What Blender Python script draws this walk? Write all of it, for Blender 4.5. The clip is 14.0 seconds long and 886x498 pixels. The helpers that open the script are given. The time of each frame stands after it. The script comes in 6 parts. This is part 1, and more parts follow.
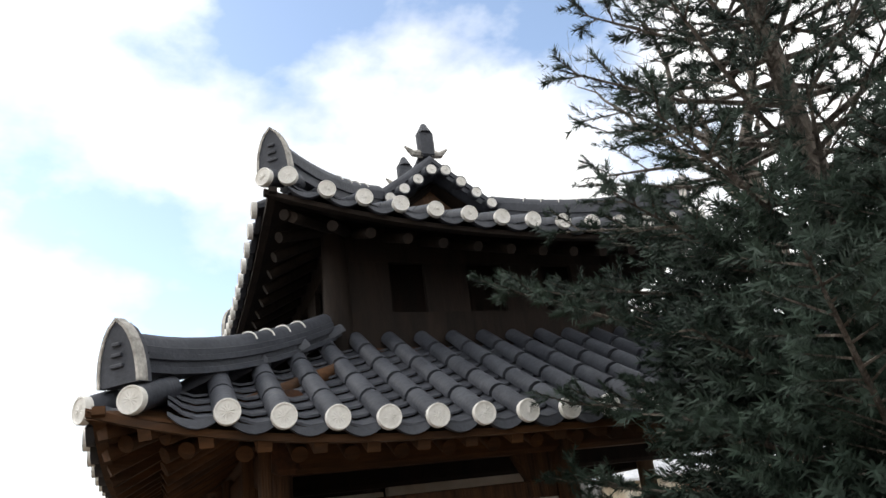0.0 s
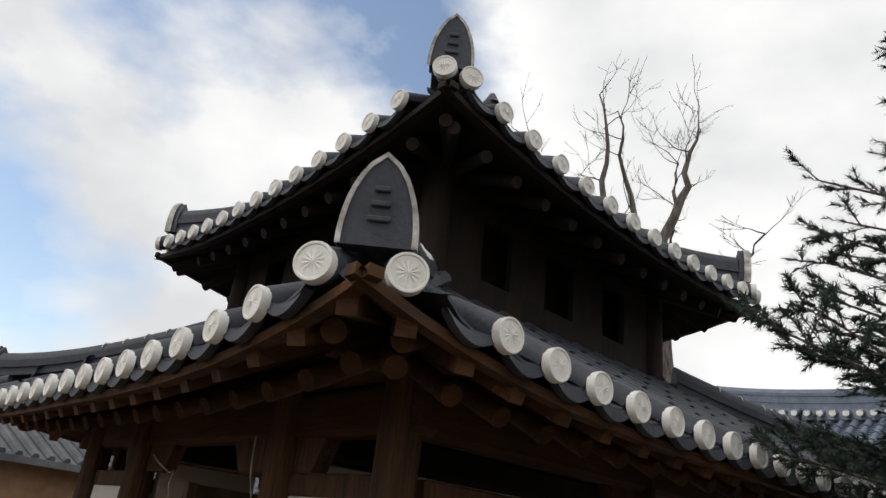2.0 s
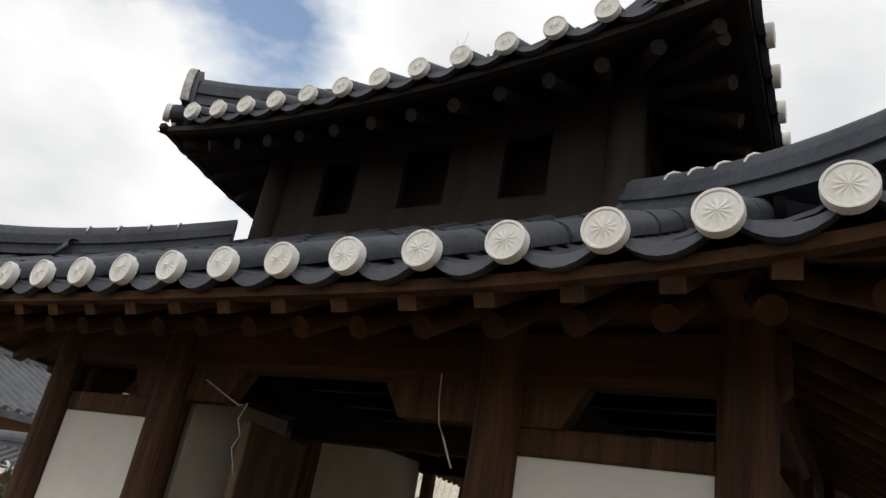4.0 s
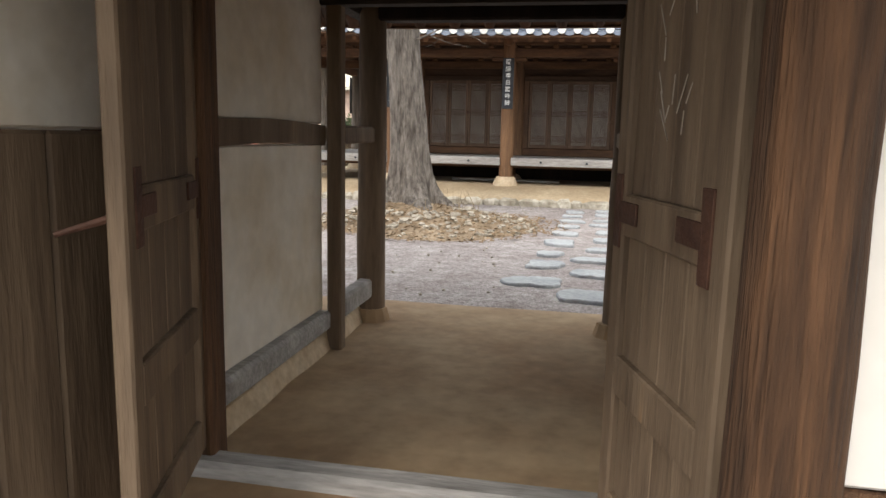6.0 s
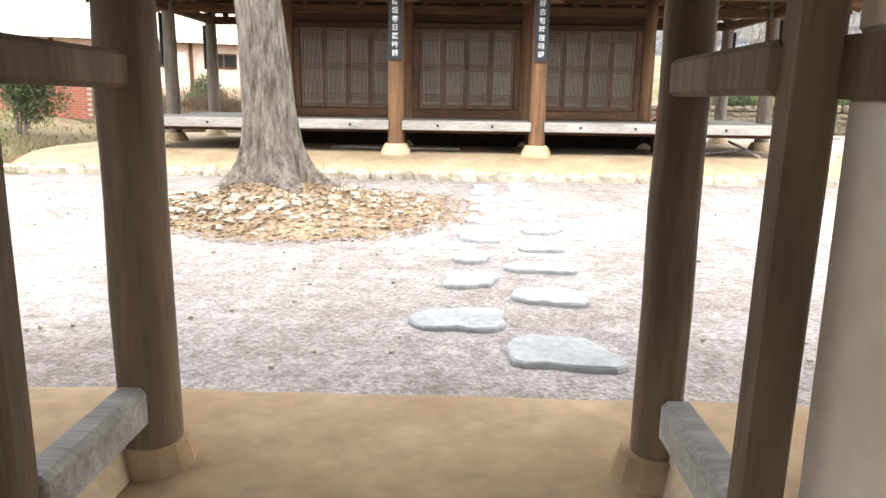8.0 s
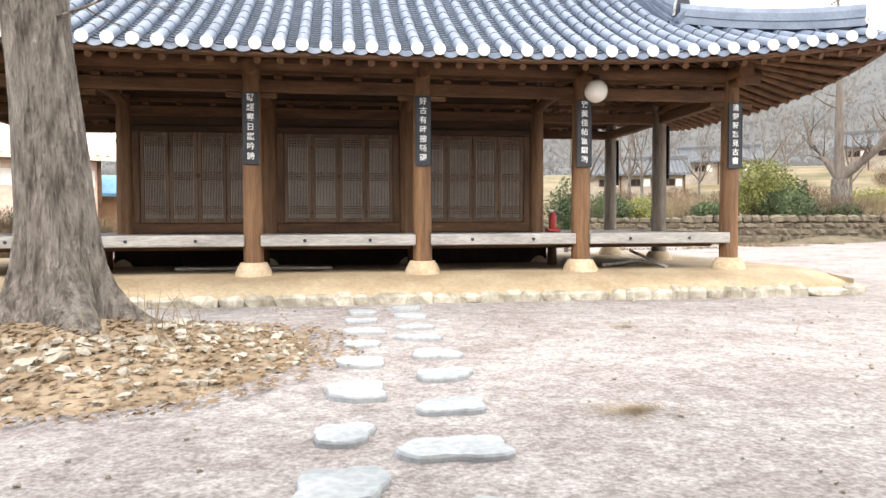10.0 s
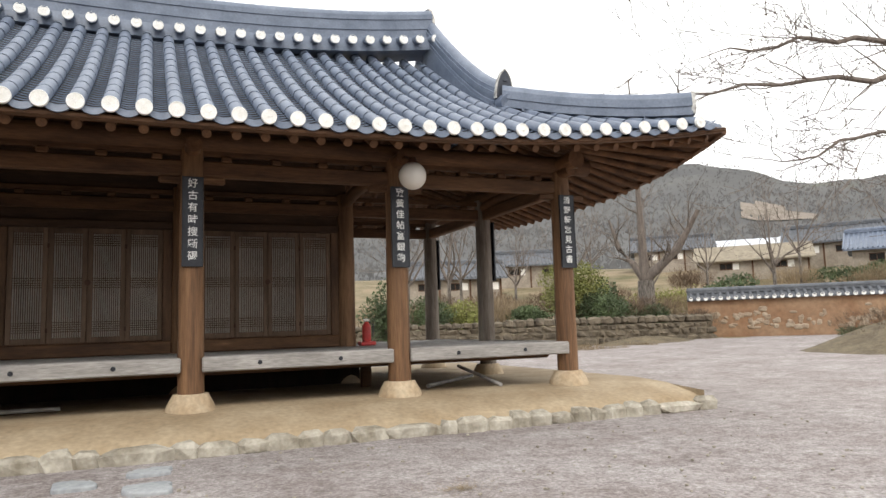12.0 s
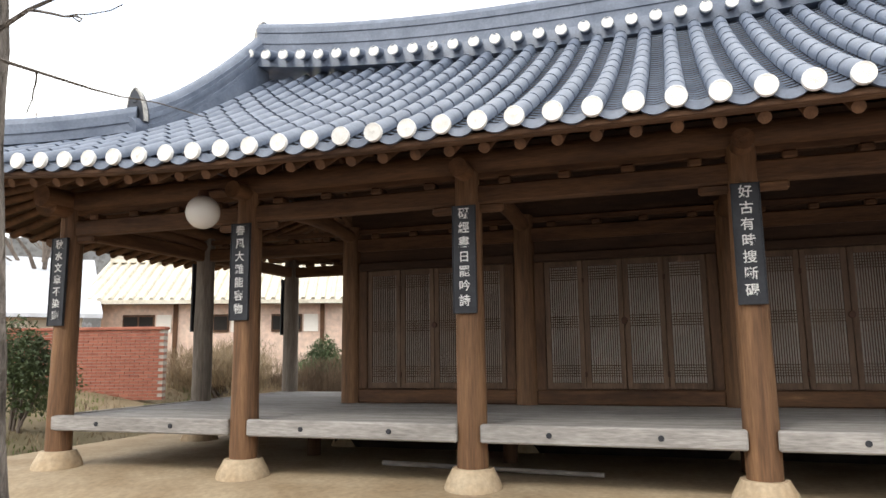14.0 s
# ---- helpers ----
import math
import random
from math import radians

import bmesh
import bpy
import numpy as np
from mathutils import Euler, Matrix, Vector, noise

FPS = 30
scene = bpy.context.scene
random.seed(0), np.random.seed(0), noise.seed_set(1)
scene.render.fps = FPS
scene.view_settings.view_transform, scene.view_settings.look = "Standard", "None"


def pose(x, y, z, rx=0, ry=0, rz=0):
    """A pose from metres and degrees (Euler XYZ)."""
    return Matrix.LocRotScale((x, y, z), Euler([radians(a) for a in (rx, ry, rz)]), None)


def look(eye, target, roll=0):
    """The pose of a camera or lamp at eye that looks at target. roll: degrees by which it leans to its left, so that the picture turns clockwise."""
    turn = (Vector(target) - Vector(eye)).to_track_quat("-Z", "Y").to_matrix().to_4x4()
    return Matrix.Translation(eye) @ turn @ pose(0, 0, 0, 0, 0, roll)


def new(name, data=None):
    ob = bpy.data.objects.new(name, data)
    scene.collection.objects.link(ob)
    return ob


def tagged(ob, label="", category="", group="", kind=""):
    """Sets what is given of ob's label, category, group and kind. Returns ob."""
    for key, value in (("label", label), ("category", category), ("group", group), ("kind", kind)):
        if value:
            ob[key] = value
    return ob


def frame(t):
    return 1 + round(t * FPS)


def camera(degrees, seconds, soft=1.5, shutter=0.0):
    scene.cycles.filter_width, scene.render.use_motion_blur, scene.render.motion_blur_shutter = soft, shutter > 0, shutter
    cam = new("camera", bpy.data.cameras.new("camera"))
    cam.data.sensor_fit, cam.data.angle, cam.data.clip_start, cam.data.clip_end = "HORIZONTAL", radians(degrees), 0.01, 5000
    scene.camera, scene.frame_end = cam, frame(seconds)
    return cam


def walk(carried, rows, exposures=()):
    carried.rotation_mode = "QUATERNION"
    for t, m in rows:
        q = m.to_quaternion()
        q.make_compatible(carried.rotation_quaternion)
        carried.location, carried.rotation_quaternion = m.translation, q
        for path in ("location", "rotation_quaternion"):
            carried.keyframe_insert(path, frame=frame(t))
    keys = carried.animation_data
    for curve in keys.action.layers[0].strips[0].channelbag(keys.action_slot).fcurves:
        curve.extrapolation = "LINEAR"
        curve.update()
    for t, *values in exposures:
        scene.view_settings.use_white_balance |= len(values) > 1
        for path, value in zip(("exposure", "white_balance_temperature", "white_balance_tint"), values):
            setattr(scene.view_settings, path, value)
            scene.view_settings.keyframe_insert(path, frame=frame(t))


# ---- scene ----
cam = camera(64.2, 14.0)
PATH = [
    (0, (8.22, 4.258, 1.893), (6.503, 4.978, 2.624), -7.5),
    (0.5, (7.716, 3.915, 1.874), (6.062, 4.731, 2.647), -4.9),
    (1, (7.181, 3.538, 1.804), (5.559, 4.419, 2.575), 1.0),
    (1.5, (6.714, 3.133, 1.838), (5.192, 4.154, 2.64), 5.5),
    (2, (6.169, 2.74, 1.839), (4.769, 3.939, 2.616), 7.0),
    (2.2, (5.89, 2.655, 1.818), (4.523, 3.87, 2.631), 7.5),
    (4.3, (3.549, 2.083, 1.54), (2.595, 3.695, 2.267), 9.1),
    (4.5, (3.326, 2.193, 1.502), (2.4, 3.855, 2.119), 6.9),
    (5, (2.809, 2.429, 1.579), (2.037, 4.255, 1.838), 1.8),
    (5.2, (2.671, 2.551, 1.593), (1.946, 4.412, 1.694), 0.2),
    (5.5, (2.359, 2.831, 1.481), (1.779, 4.739, 1.339), -0.8),
    (6, (2.057, 3.417, 1.403), (1.689, 5.357, 1.088), 1.3),
    (6.5, (1.809, 4.028, 1.385), (1.711, 5.991, 1.015), -0.2),
    (7, (1.741, 4.703, 1.321), (1.716, 6.648, 0.854), 1.1),
    (7.2, (1.668, 5.016, 1.369), (1.613, 6.961, 0.906), 1.0),
    (9.3, (1.639, 7.54, 1.139), (1.751, 9.535, 1.037), -1.3),
    (9.5, (1.667, 7.733, 1.123), (1.873, 9.721, 1.075), -1.4),
    (10, (1.743, 8.282, 1.138), (2.03, 10.26, 1.064), -0.2),
    (10.5, (1.948, 8.855, 1.212), (2.643, 10.73, 1.188), -3.3),
    (11, (2.214, 9.291, 1.16), (3.036, 11.111, 1.278), -2.4),
    (11.5, (2.451, 9.733, 1.164), (3.264, 11.538, 1.45), -1.8),
    (12, (2.556, 10.487, 1.243), (3.327, 12.32, 1.459), -1.8),
    (12.5, (2.575, 11.199, 1.382), (3.23, 13.073, 1.624), -2.1),
    (13, (2.578, 11.755, 1.475), (3.018, 13.685, 1.763), -3.0),
    (13.5, (2.395, 12.256, 1.55), (2.462, 14.232, 1.851), -2.6),
    (14, (2.454, 12.66, 1.654), (1.822, 14.535, 1.945), -0.7),
]
EXPOSURES = [(0.0, 0.1), (1.0, -0.2), (2.2, -0.55), (4.3, -0.5), (4.6, -0.3), (5.0, 0.25), (5.5, 0.6), (6.0, 0.88), (6.5, 1.65), (7.2, 1.9), (9.3, 1.65), (10.0, 1.42), (11.0, 0.9), (12.0, 0.5), (12.6, 0.35), (13.5, 0.55), (14.0, 0.78)]
walk(cam, [(t, look(e, g, r)) for t, e, g, r in PATH], EXPOSURES)

# ---- world and light ----
world = bpy.data.worlds.new("sky")
scene.world = world
world.use_nodes = True
wn, wl = world.node_tree.nodes, world.node_tree.links
wn.clear()
w_out = wn.new("ShaderNodeOutputWorld")
w_bg = wn.new("ShaderNodeBackground")
w_sky = wn.new("ShaderNodeTexSky")
w_sky.sky_type = "NISHITA"
w_sky.sun_disc = False
w_sky.sun_elevation, w_sky.sun_rotation = radians(42), radians(200)
w_tc = wn.new("ShaderNodeTexCoord")
w_map = wn.new("ShaderNodeMapping")
w_map.inputs["Scale"].default_value = (1.0, 1.0, 1.7)
w_map.inputs["Location"].default_value = (1.35, 0.25, 0.1)
w_noise = wn.new("ShaderNodeTexNoise")
w_noise.inputs["Scale"].default_value = 1.9
w_noise.inputs["Detail"].default_value = 7
w_noise.inputs["Roughness"].default_value = 0.52
w_ramp = wn.new("ShaderNodeValToRGB")
w_ramp.color_ramp.elements[0].position = 0.40
w_ramp.color_ramp.elements[1].position = 0.52
w_n2 = wn.new("ShaderNodeTexNoise")
w_n2.inputs["Scale"].default_value = 3.1
w_n2.inputs["Detail"].default_value = 6
w_shade = wn.new("ShaderNodeValToRGB")
w_shade.color_ramp.elements[0].position, w_shade.color_ramp.elements[0].color = 0.3, (10.8, 10.9, 11.1, 1)
w_shade.color_ramp.elements[1].position, w_shade.color_ramp.elements[1].color = 0.6, (15.2, 15.2, 15.0, 1)
w_mix = wn.new("ShaderNodeMix")
w_mix.data_type = "RGBA"
wl.new(w_tc.outputs["Generated"], w_map.inputs["Vector"])
wl.new(w_map.outputs["Vector"], w_noise.inputs["Vector"])
wl.new(w_map.outputs["Vector"], w_n2.inputs["Vector"])
w_dot = wn.new("ShaderNodeVectorMath")
w_dot.operation = "DOT_PRODUCT"
wl.new(w_tc.outputs["Generated"], w_dot.inputs[0])
w_dot.inputs[1].default_value = (-0.868, 0.13, 0.478)
w_break = wn.new("ShaderNodeMapRange")
w_break.interpolation_type = "SMOOTHSTEP"
w_break.inputs["From Min"].default_value, w_break.inputs["From Max"].default_value = 0.80, 0.985
w_break.inputs["To Min"].default_value, w_break.inputs["To Max"].default_value = 0.215, -0.015
wl.new(w_dot.outputs["Value"], w_break.inputs["Value"])
w_sum = wn.new("ShaderNodeMath")
wl.new(w_noise.outputs["Fac"], w_sum.inputs[0])
wl.new(w_break.outputs["Result"], w_sum.inputs[1])
wl.new(w_sum.outputs[0], w_ramp.inputs["Fac"])
wl.new(w_n2.outputs["Fac"], w_shade.inputs["Fac"])
wl.new(w_ramp.outputs["Color"], w_mix.inputs[0])
w_blue = wn.new("ShaderNodeMix")
w_blue.data_type = "RGBA"
w_blue.blend_type = "MULTIPLY"
w_blue.inputs[0].default_value = 1.0
w_blue.inputs[7].default_value = (3.5, 3.2, 2.9, 1)
wl.new(w_sky.outputs["Color"], w_blue.inputs[6])
wl.new(w_blue.outputs[2], w_mix.inputs[6])
wl.new(w_shade.outputs["Color"], w_mix.inputs[7])
wl.new(w_mix.outputs[2], w_bg.inputs["Color"])
w_bg.inputs["Strength"].default_value = 0.1
wl.new(w_bg.outputs["Background"], w_out.inputs["Surface"])

sun_data = bpy.data.lights.new("sun", "SUN")
sun_data.energy, sun_data.angle, sun_data.color = 0.9, radians(14), (1.0, 0.95, 0.88)
sun = new("sun", sun_data)
sun.matrix_world = look((-8, -14, 22), (0, 8, 0))


# ---- materials ----
def mk(name, c1, c2, scale=4.0, rough=0.8, bump=0.3, stretch=(1, 1, 1), fine=40.0, metal=0.0, c3=None, spread=0.0, dist=0.02, spec=0.4, grain=0.7):
    m = bpy.data.materials.new(name)
    m.use_nodes = True
    n, l = m.node_tree.nodes, m.node_tree.links
    p = n["Principled BSDF"]
    tc = n.new("ShaderNodeTexCoord")
    info = n.new("ShaderNodeObjectInfo")
    geo = n.new("ShaderNodeNewGeometry")
    add = n.new("ShaderNodeVectorMath")
    add.operation = "MULTIPLY_ADD"
    l.new(info.outputs["Random"], add.inputs[0])
    add.inputs[1].default_value = (37, 53, 71)
    mp = n.new("ShaderNodeMapping")
    mp.inputs["Scale"].default_value = stretch
    l.new(tc.outputs["Object"], add.inputs[2])
    l.new(add.outputs[0], mp.inputs["Vector"])
    big = n.new("ShaderNodeTexNoise")
    big.inputs["Scale"].default_value, big.inputs["Detail"].default_value = scale, 5
    big.inputs["Roughness"].default_value = 0.6
    small = n.new("ShaderNodeTexNoise")
    small.inputs["Scale"].default_value, small.inputs["Detail"].default_value = fine, 3
    l.new(mp.outputs["Vector"], big.inputs["Vector"])
    l.new(mp.outputs["Vector"], small.inputs["Vector"])
    ramp = n.new("ShaderNodeValToRGB")
    e = ramp.color_ramp.elements
    e[0].position, e[0].color = 0.32, (*c1, 1)
    e[1].position, e[1].color = 0.68, (*c2, 1)
    if c3:
        k = ramp.color_ramp.elements.new(0.8)
        k.color = (*c3, 1)
    l.new(big.outputs["Fac"], ramp.inputs["Fac"])
    hsv = n.new("ShaderNodeHueSaturation")
    # brightness: fine grain and a piece-to-piece change
    m1 = n.new("ShaderNodeMath")
    m1.operation = "MULTIPLY_ADD"
    l.new(small.outputs["Fac"], m1.inputs[0])
    m1.inputs[1].default_value, m1.inputs[2].default_value = grain, 1.0 - grain / 2 - spread
    m2 = n.new("ShaderNodeMath")
    m2.operation = "ADD"
    l.new(info.outputs["Random"], m2.inputs[0])
    l.new(geo.outputs["Random Per Island"], m2.inputs[1])
    m3 = n.new("ShaderNodeMath")
    m3.operation = "MULTIPLY_ADD"
    l.new(m2.outputs[0], m3.inputs[0])
    m3.inputs[1].default_value = spread
    l.new(m1.outputs[0], m3.inputs[2])
    l.new(m3.outputs[0], hsv.inputs["Value"])
    l.new(ramp.outputs["Color"], hsv.inputs["Color"])
    l.new(hsv.outputs["Color"], p.inputs["Base Color"])
    p.inputs["Roughness"].default_value = rough
    p.inputs["Metallic"].default_value = metal
    p.inputs["Specular IOR Level"].default_value = spec
    if bump:
        b = n.new("ShaderNodeBump")
        b.inputs["Strength"].default_value, b.inputs["Distance"].default_value = bump, dist
        mixh = n.new("ShaderNodeMath")
        mixh.operation = "MULTIPLY_ADD"
        l.new(small.outputs["Fac"], mixh.inputs[0])
        mixh.inputs[1].default_value = 0.5
        l.new(big.outputs["Fac"], mixh.inputs[2])
        l.new(mixh.outputs[0], b.inputs["Height"])
        l.new(b.outputs["Normal"], p.inputs["Normal"])
    return m


M_TILE = mk("roof_tile_clay", (0.095, 0.118, 0.165), (0.175, 0.205, 0.262), 2.5, 0.42, 0.2, fine=30, spread=0.05, c3=(0.23, 0.235, 0.25), grain=0.5)
M_TILE_OLD = mk("roof_tile_old", (0.033, 0.037, 0.049), (0.07, 0.076, 0.092), 3.0, 0.6, 0.4, fine=35, spread=0.07, c3=(0.125, 0.123, 0.122))
M_LIME = mk("lime_white", (0.74, 0.72, 0.67), (0.86, 0.85, 0.82), 9, 0.8, 0.3, fine=60, dist=0.004, spread=0.04, grain=0.3)
M_WOOD = mk("aged_wood_dark", (0.055, 0.027, 0.014), (0.13, 0.069, 0.036), 3, 0.75, 0.5, (2.2, 2.2, 0.35), 22, spread=0.08, c3=(0.24, 0.15, 0.085), grain=1.0)
M_WOODX = mk("aged_wood_beam", (0.055, 0.025, 0.012), (0.135, 0.066, 0.03), 3, 0.75, 0.5, (0.35, 2.2, 2.2), 22, spread=0.08, c3=(0.26, 0.14, 0.07), grain=1.0)
M_WOODY = mk("aged_wood_rafter", (0.075, 0.035, 0.016), (0.185, 0.09, 0.042), 3, 0.75, 0.5, (2.2, 0.35, 2.2), 22, spread=0.1, c3=(0.27, 0.15, 0.075))
# beam colour taken down to carry the shade under the front eave
M_GX = mk("gate_beam_wood", (0.026, 0.011, 0.0045), (0.10, 0.038, 0.013), 3, 0.75, 0.5, (0.35, 2.2, 2.2), 22, spread=0.08, c3=(0.32, 0.125, 0.035), grain=1.0)
M_GY = mk("gate_rafter_wood", (0.03, 0.013, 0.0045), (0.11, 0.046, 0.014), 3, 0.8, 0.5, (2.2, 0.35, 2.2), 22, spread=0.1, c3=(0.3, 0.125, 0.035))
# near-black wood: shade of eaves, ceilings and underfloor put into the colour
M_SHADEW = mk("shade_dark_wood", (0.009, 0.0055, 0.004), (0.024, 0.015, 0.01), 3, 0.85, 0.5, (2.2, 2.2, 0.35), 22, spread=0.06)
M_COL = mk("column_wood", (0.088, 0.043, 0.021), (0.235, 0.126, 0.061), 2.2, 0.72, 0.9, (4.0, 4.0, 0.3), 16, spread=0.06, c3=(0.44, 0.25, 0.115), grain=1.0)
M_COLG = mk("weathered_column_wood", (0.12, 0.095, 0.075), (0.25, 0.215, 0.18), 2.6, 0.78, 0.8, (3.2, 3.2, 0.35), 16, spread=0.06, c3=(0.33, 0.27, 0.21), grain=1.0)
M_LIMEOLD = mk("worn_lime", (0.20, 0.19, 0.175), (0.62, 0.60, 0.56), 14, 0.85, 0.4, fine=50, dist=0.004, spread=0.06, c3=(0.76, 0.74, 0.7))
M_POST = mk("gate_post_wood", (0.032, 0.016, 0.008), (0.125, 0.06, 0.027), 2.6, 0.85, 1.0, (6, 6, 0.4), 14, spread=0.05, c3=(0.28, 0.125, 0.045), dist=0.03, grain=1.0)
M_GREYWOOD = mk("weathered_grey_wood", (0.225, 0.21, 0.195), (0.385, 0.365, 0.345), 3, 0.8, 0.5, (0.4, 2.5, 2.5), 20, spread=0.06, grain=1.0)
M_DOOR = mk("old_door_board", (0.085, 0.056, 0.034), (0.19, 0.132, 0.083), 2.2, 0.78, 0.6, (2.6, 2.6, 0.35), 14, spread=0.07, c3=(0.33, 0.17, 0.065), grain=0.6)
# hall wood darkened to hold the verandah shade above the doors
M_EAVESHADE = mk("eave_shade_wood", (0.028, 0.014, 0.008), (0.07, 0.036, 0.019), 3, 0.8, 0.4, (0.35, 2.2, 2.2), 22, spread=0.06, grain=1.0)
M_DOORW = mk("hall_door_wood", (0.08, 0.048, 0.03), (0.16, 0.1, 0.064), 3, 0.75, 0.4, (2.5, 2.5, 0.35), 22, spread=0.06, grain=1.0)
M_PAPER = mk("door_paper", (0.50, 0.47, 0.43), (0.66, 0.63, 0.58), 2, 0.9, 0.1, fine=12, spread=0.05, grain=0.3)
M_PLASTER = mk("white_plaster", (0.76, 0.715, 0.645), (0.805, 0.77, 0.715), 1.0, 0.9, 0.15, fine=10, dist=0.006, c3=(0.77, 0.72, 0.65), grain=0.12)
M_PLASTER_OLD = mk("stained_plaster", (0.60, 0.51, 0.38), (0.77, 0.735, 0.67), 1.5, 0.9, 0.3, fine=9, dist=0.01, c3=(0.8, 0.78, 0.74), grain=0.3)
M_IRON = mk("rusted_iron", (0.05, 0.022, 0.014), (0.095, 0.043, 0.026), 6, 0.7, 0.4, metal=0.3, fine=50)
M_FLOOR = mk("packed_earth_floor", (0.2, 0.112, 0.052), (0.39, 0.285, 0.175), 0.8, 0.85, 0.35, fine=9, c3=(0.45, 0.39, 0.31), dist=0.02)
M_PLAT = mk("platform_earth", (0.29, 0.21, 0.125), (0.44, 0.35, 0.235), 1.1, 0.9, 0.4, fine=16, c3=(0.5, 0.425, 0.32))
M_STONE = mk("edge_stone", (0.22, 0.19, 0.14), (0.5, 0.46, 0.385), 4, 0.85, 0.7, fine=22, spread=0.16, c3=(0.56, 0.52, 0.44))
M_BASE = mk("column_base_stone", (0.40, 0.29, 0.18), (0.54, 0.44, 0.31), 3, 0.9, 0.4, fine=20, spread=0.05)
M_FLAG = mk("stepping_stone", (0.27, 0.285, 0.295), (0.39, 0.40, 0.405), 2.5, 0.75, 0.5, fine=22, spread=0.1)
M_BLACK = mk("black_lacquer_board", (0.018, 0.02, 0.026), (0.035, 0.038, 0.046), 4, 0.5, 0.2, fine=30)
M_INK = mk("white_paint", (0.74, 0.74, 0.72), (0.82, 0.82, 0.8), 8, 0.7, 0.0)
M_BARK = mk("grey_bark", (0.058, 0.046, 0.037), (0.265, 0.232, 0.2), 3.4, 0.9, 1.0, (4.0, 4.0, 0.9), 13, dist=0.1, grain=1.0)
M_TWIG = mk("twig_bark", (0.10, 0.08, 0.066), (0.19, 0.155, 0.13), 3, 0.9, 0.5, (3, 3, 0.6), 14)
M_NEEDLE = mk("fir_needles", (0.016, 0.032, 0.023), (0.038, 0.066, 0.045), 1.2, 0.65, 0.0, fine=6, spread=0.22, c3=(0.085, 0.11, 0.05))
M_LEAF = mk("evergreen_leaf", (0.04, 0.06, 0.025), (0.09, 0.12, 0.045), 1.0, 0.65, 0.0, fine=6, spread=0.25)
M_LEAFY = mk("yellow_green_leaf", (0.13, 0.14, 0.03), (0.24, 0.24, 0.07), 1.0, 0.7, 0.0, fine=6, spread=0.25)
M_DRY = mk("dry_grass", (0.17, 0.125, 0.075), (0.32, 0.245, 0.155), 2, 0.9, 0.0, fine=8, spread=0.25)
M_LITTER = mk("dead_leaves", (0.14, 0.09, 0.05), (0.28, 0.195, 0.115), 2, 0.9, 0.0, fine=8, spread=0.35)
M_RUBBLE = mk("rubble_stone", (0.29, 0.25, 0.195), (0.49, 0.445, 0.37), 3, 0.9, 0.5, fine=20, spread=0.25)
M_MOUND = mk("mound_soil", (0.17, 0.12, 0.075), (0.31, 0.235, 0.155), 2.2, 0.95, 0.8, fine=18, dist=0.05)
M_WALLSTONE = mk("field_stone", (0.07, 0.056, 0.04), (0.19, 0.155, 0.11), 2, 0.9, 0.6, fine=14, spread=0.2)
M_MUD = mk("orange_mud_wall", (0.24, 0.13, 0.07), (0.36, 0.235, 0.145), 0.8, 0.95, 0.5, fine=6, c3=(0.38, 0.31, 0.23))
M_BRICK = mk("red_brick", (0.26, 0.09, 0.06), (0.38, 0.15, 0.1), 2, 0.9, 0.4, fine=16, spread=0.15)
M_MORTAR = mk("mortar", (0.4, 0.36, 0.32), (0.5, 0.46, 0.42), 3, 0.95, 0.3, grain=0.4)
M_GLOBE = bpy.data.materials.new("opal_glass")
M_GLOBE.use_nodes = True
_g = M_GLOBE.node_tree.nodes["Principled BSDF"]
_g.inputs["Base Color"].default_value = (0.66, 0.62, 0.56, 1)
_g.inputs["Roughness"].default_value = 0.25
M_RED = mk("red_enamel", (0.42, 0.03, 0.03), (0.55, 0.05, 0.04), 5, 0.4, 0.0)
M_HOUSEW = mk("house_wall_plaster", (0.62, 0.45, 0.36), (0.74, 0.58, 0.48), 1.2, 0.9, 0.2, fine=8)
M_HOUSER = mk("cream_roof_tile", (0.55, 0.5, 0.4), (0.68, 0.64, 0.54), 1.5, 0.7, 0.2, fine=9, spread=0.1)
M_WHITE_ROOF = mk("pale_sheet_roof", (0.48, 0.50, 0.54), (0.58, 0.60, 0.64), 0.8, 0.5, 0.1, fine=4)
M_VILLAGE = mk("weathered_village_wall", (0.22, 0.18, 0.14), (0.36, 0.31, 0.25), 1.2, 0.9, 0.2, fine=8)
M_STRAWROOF = mk("straw_roof", (0.19, 0.16, 0.115), (0.29, 0.245, 0.18), 2, 0.9, 0.3, fine=9, spread=0.05)
M_BLUE = mk("blue_tarp", (0.1, 0.27, 0.46), (0.16, 0.36, 0.56), 2, 0.55, 0.3, fine=8)
M_DARKTILE = mk("far_roof_tile", (0.075, 0.08, 0.09), (0.14, 0.145, 0.155), 2, 0.7, 0.2, fine=12, spread=0.1)
M_STRING = mk("pale_rope", (0.5, 0.46, 0.38), (0.62, 0.58, 0.5), 9, 0.9, 0.0)
M_DARK = mk("dark_opening", (0.012, 0.01, 0.009), (0.02, 0.017, 0.015), 2, 0.9, 0.0)
M_HILL = mk("winter_hillside", (0.078, 0.077, 0.076), (0.118, 0.114, 0.108), 0.02, 1.0, 0.0, fine=0.3, c3=(0.115, 0.12, 0.088), grain=0.25)
M_BRUSH = mk("brown_brush", (0.085, 0.058, 0.038), (0.18, 0.125, 0.08), 2, 0.9, 0.0, fine=8, spread=0.25)
M_BANK = mk("dark_bank_soil", (0.09, 0.07, 0.045), (0.17, 0.135, 0.085), 2.2, 0.95, 0.8, fine=14, dist=0.05)
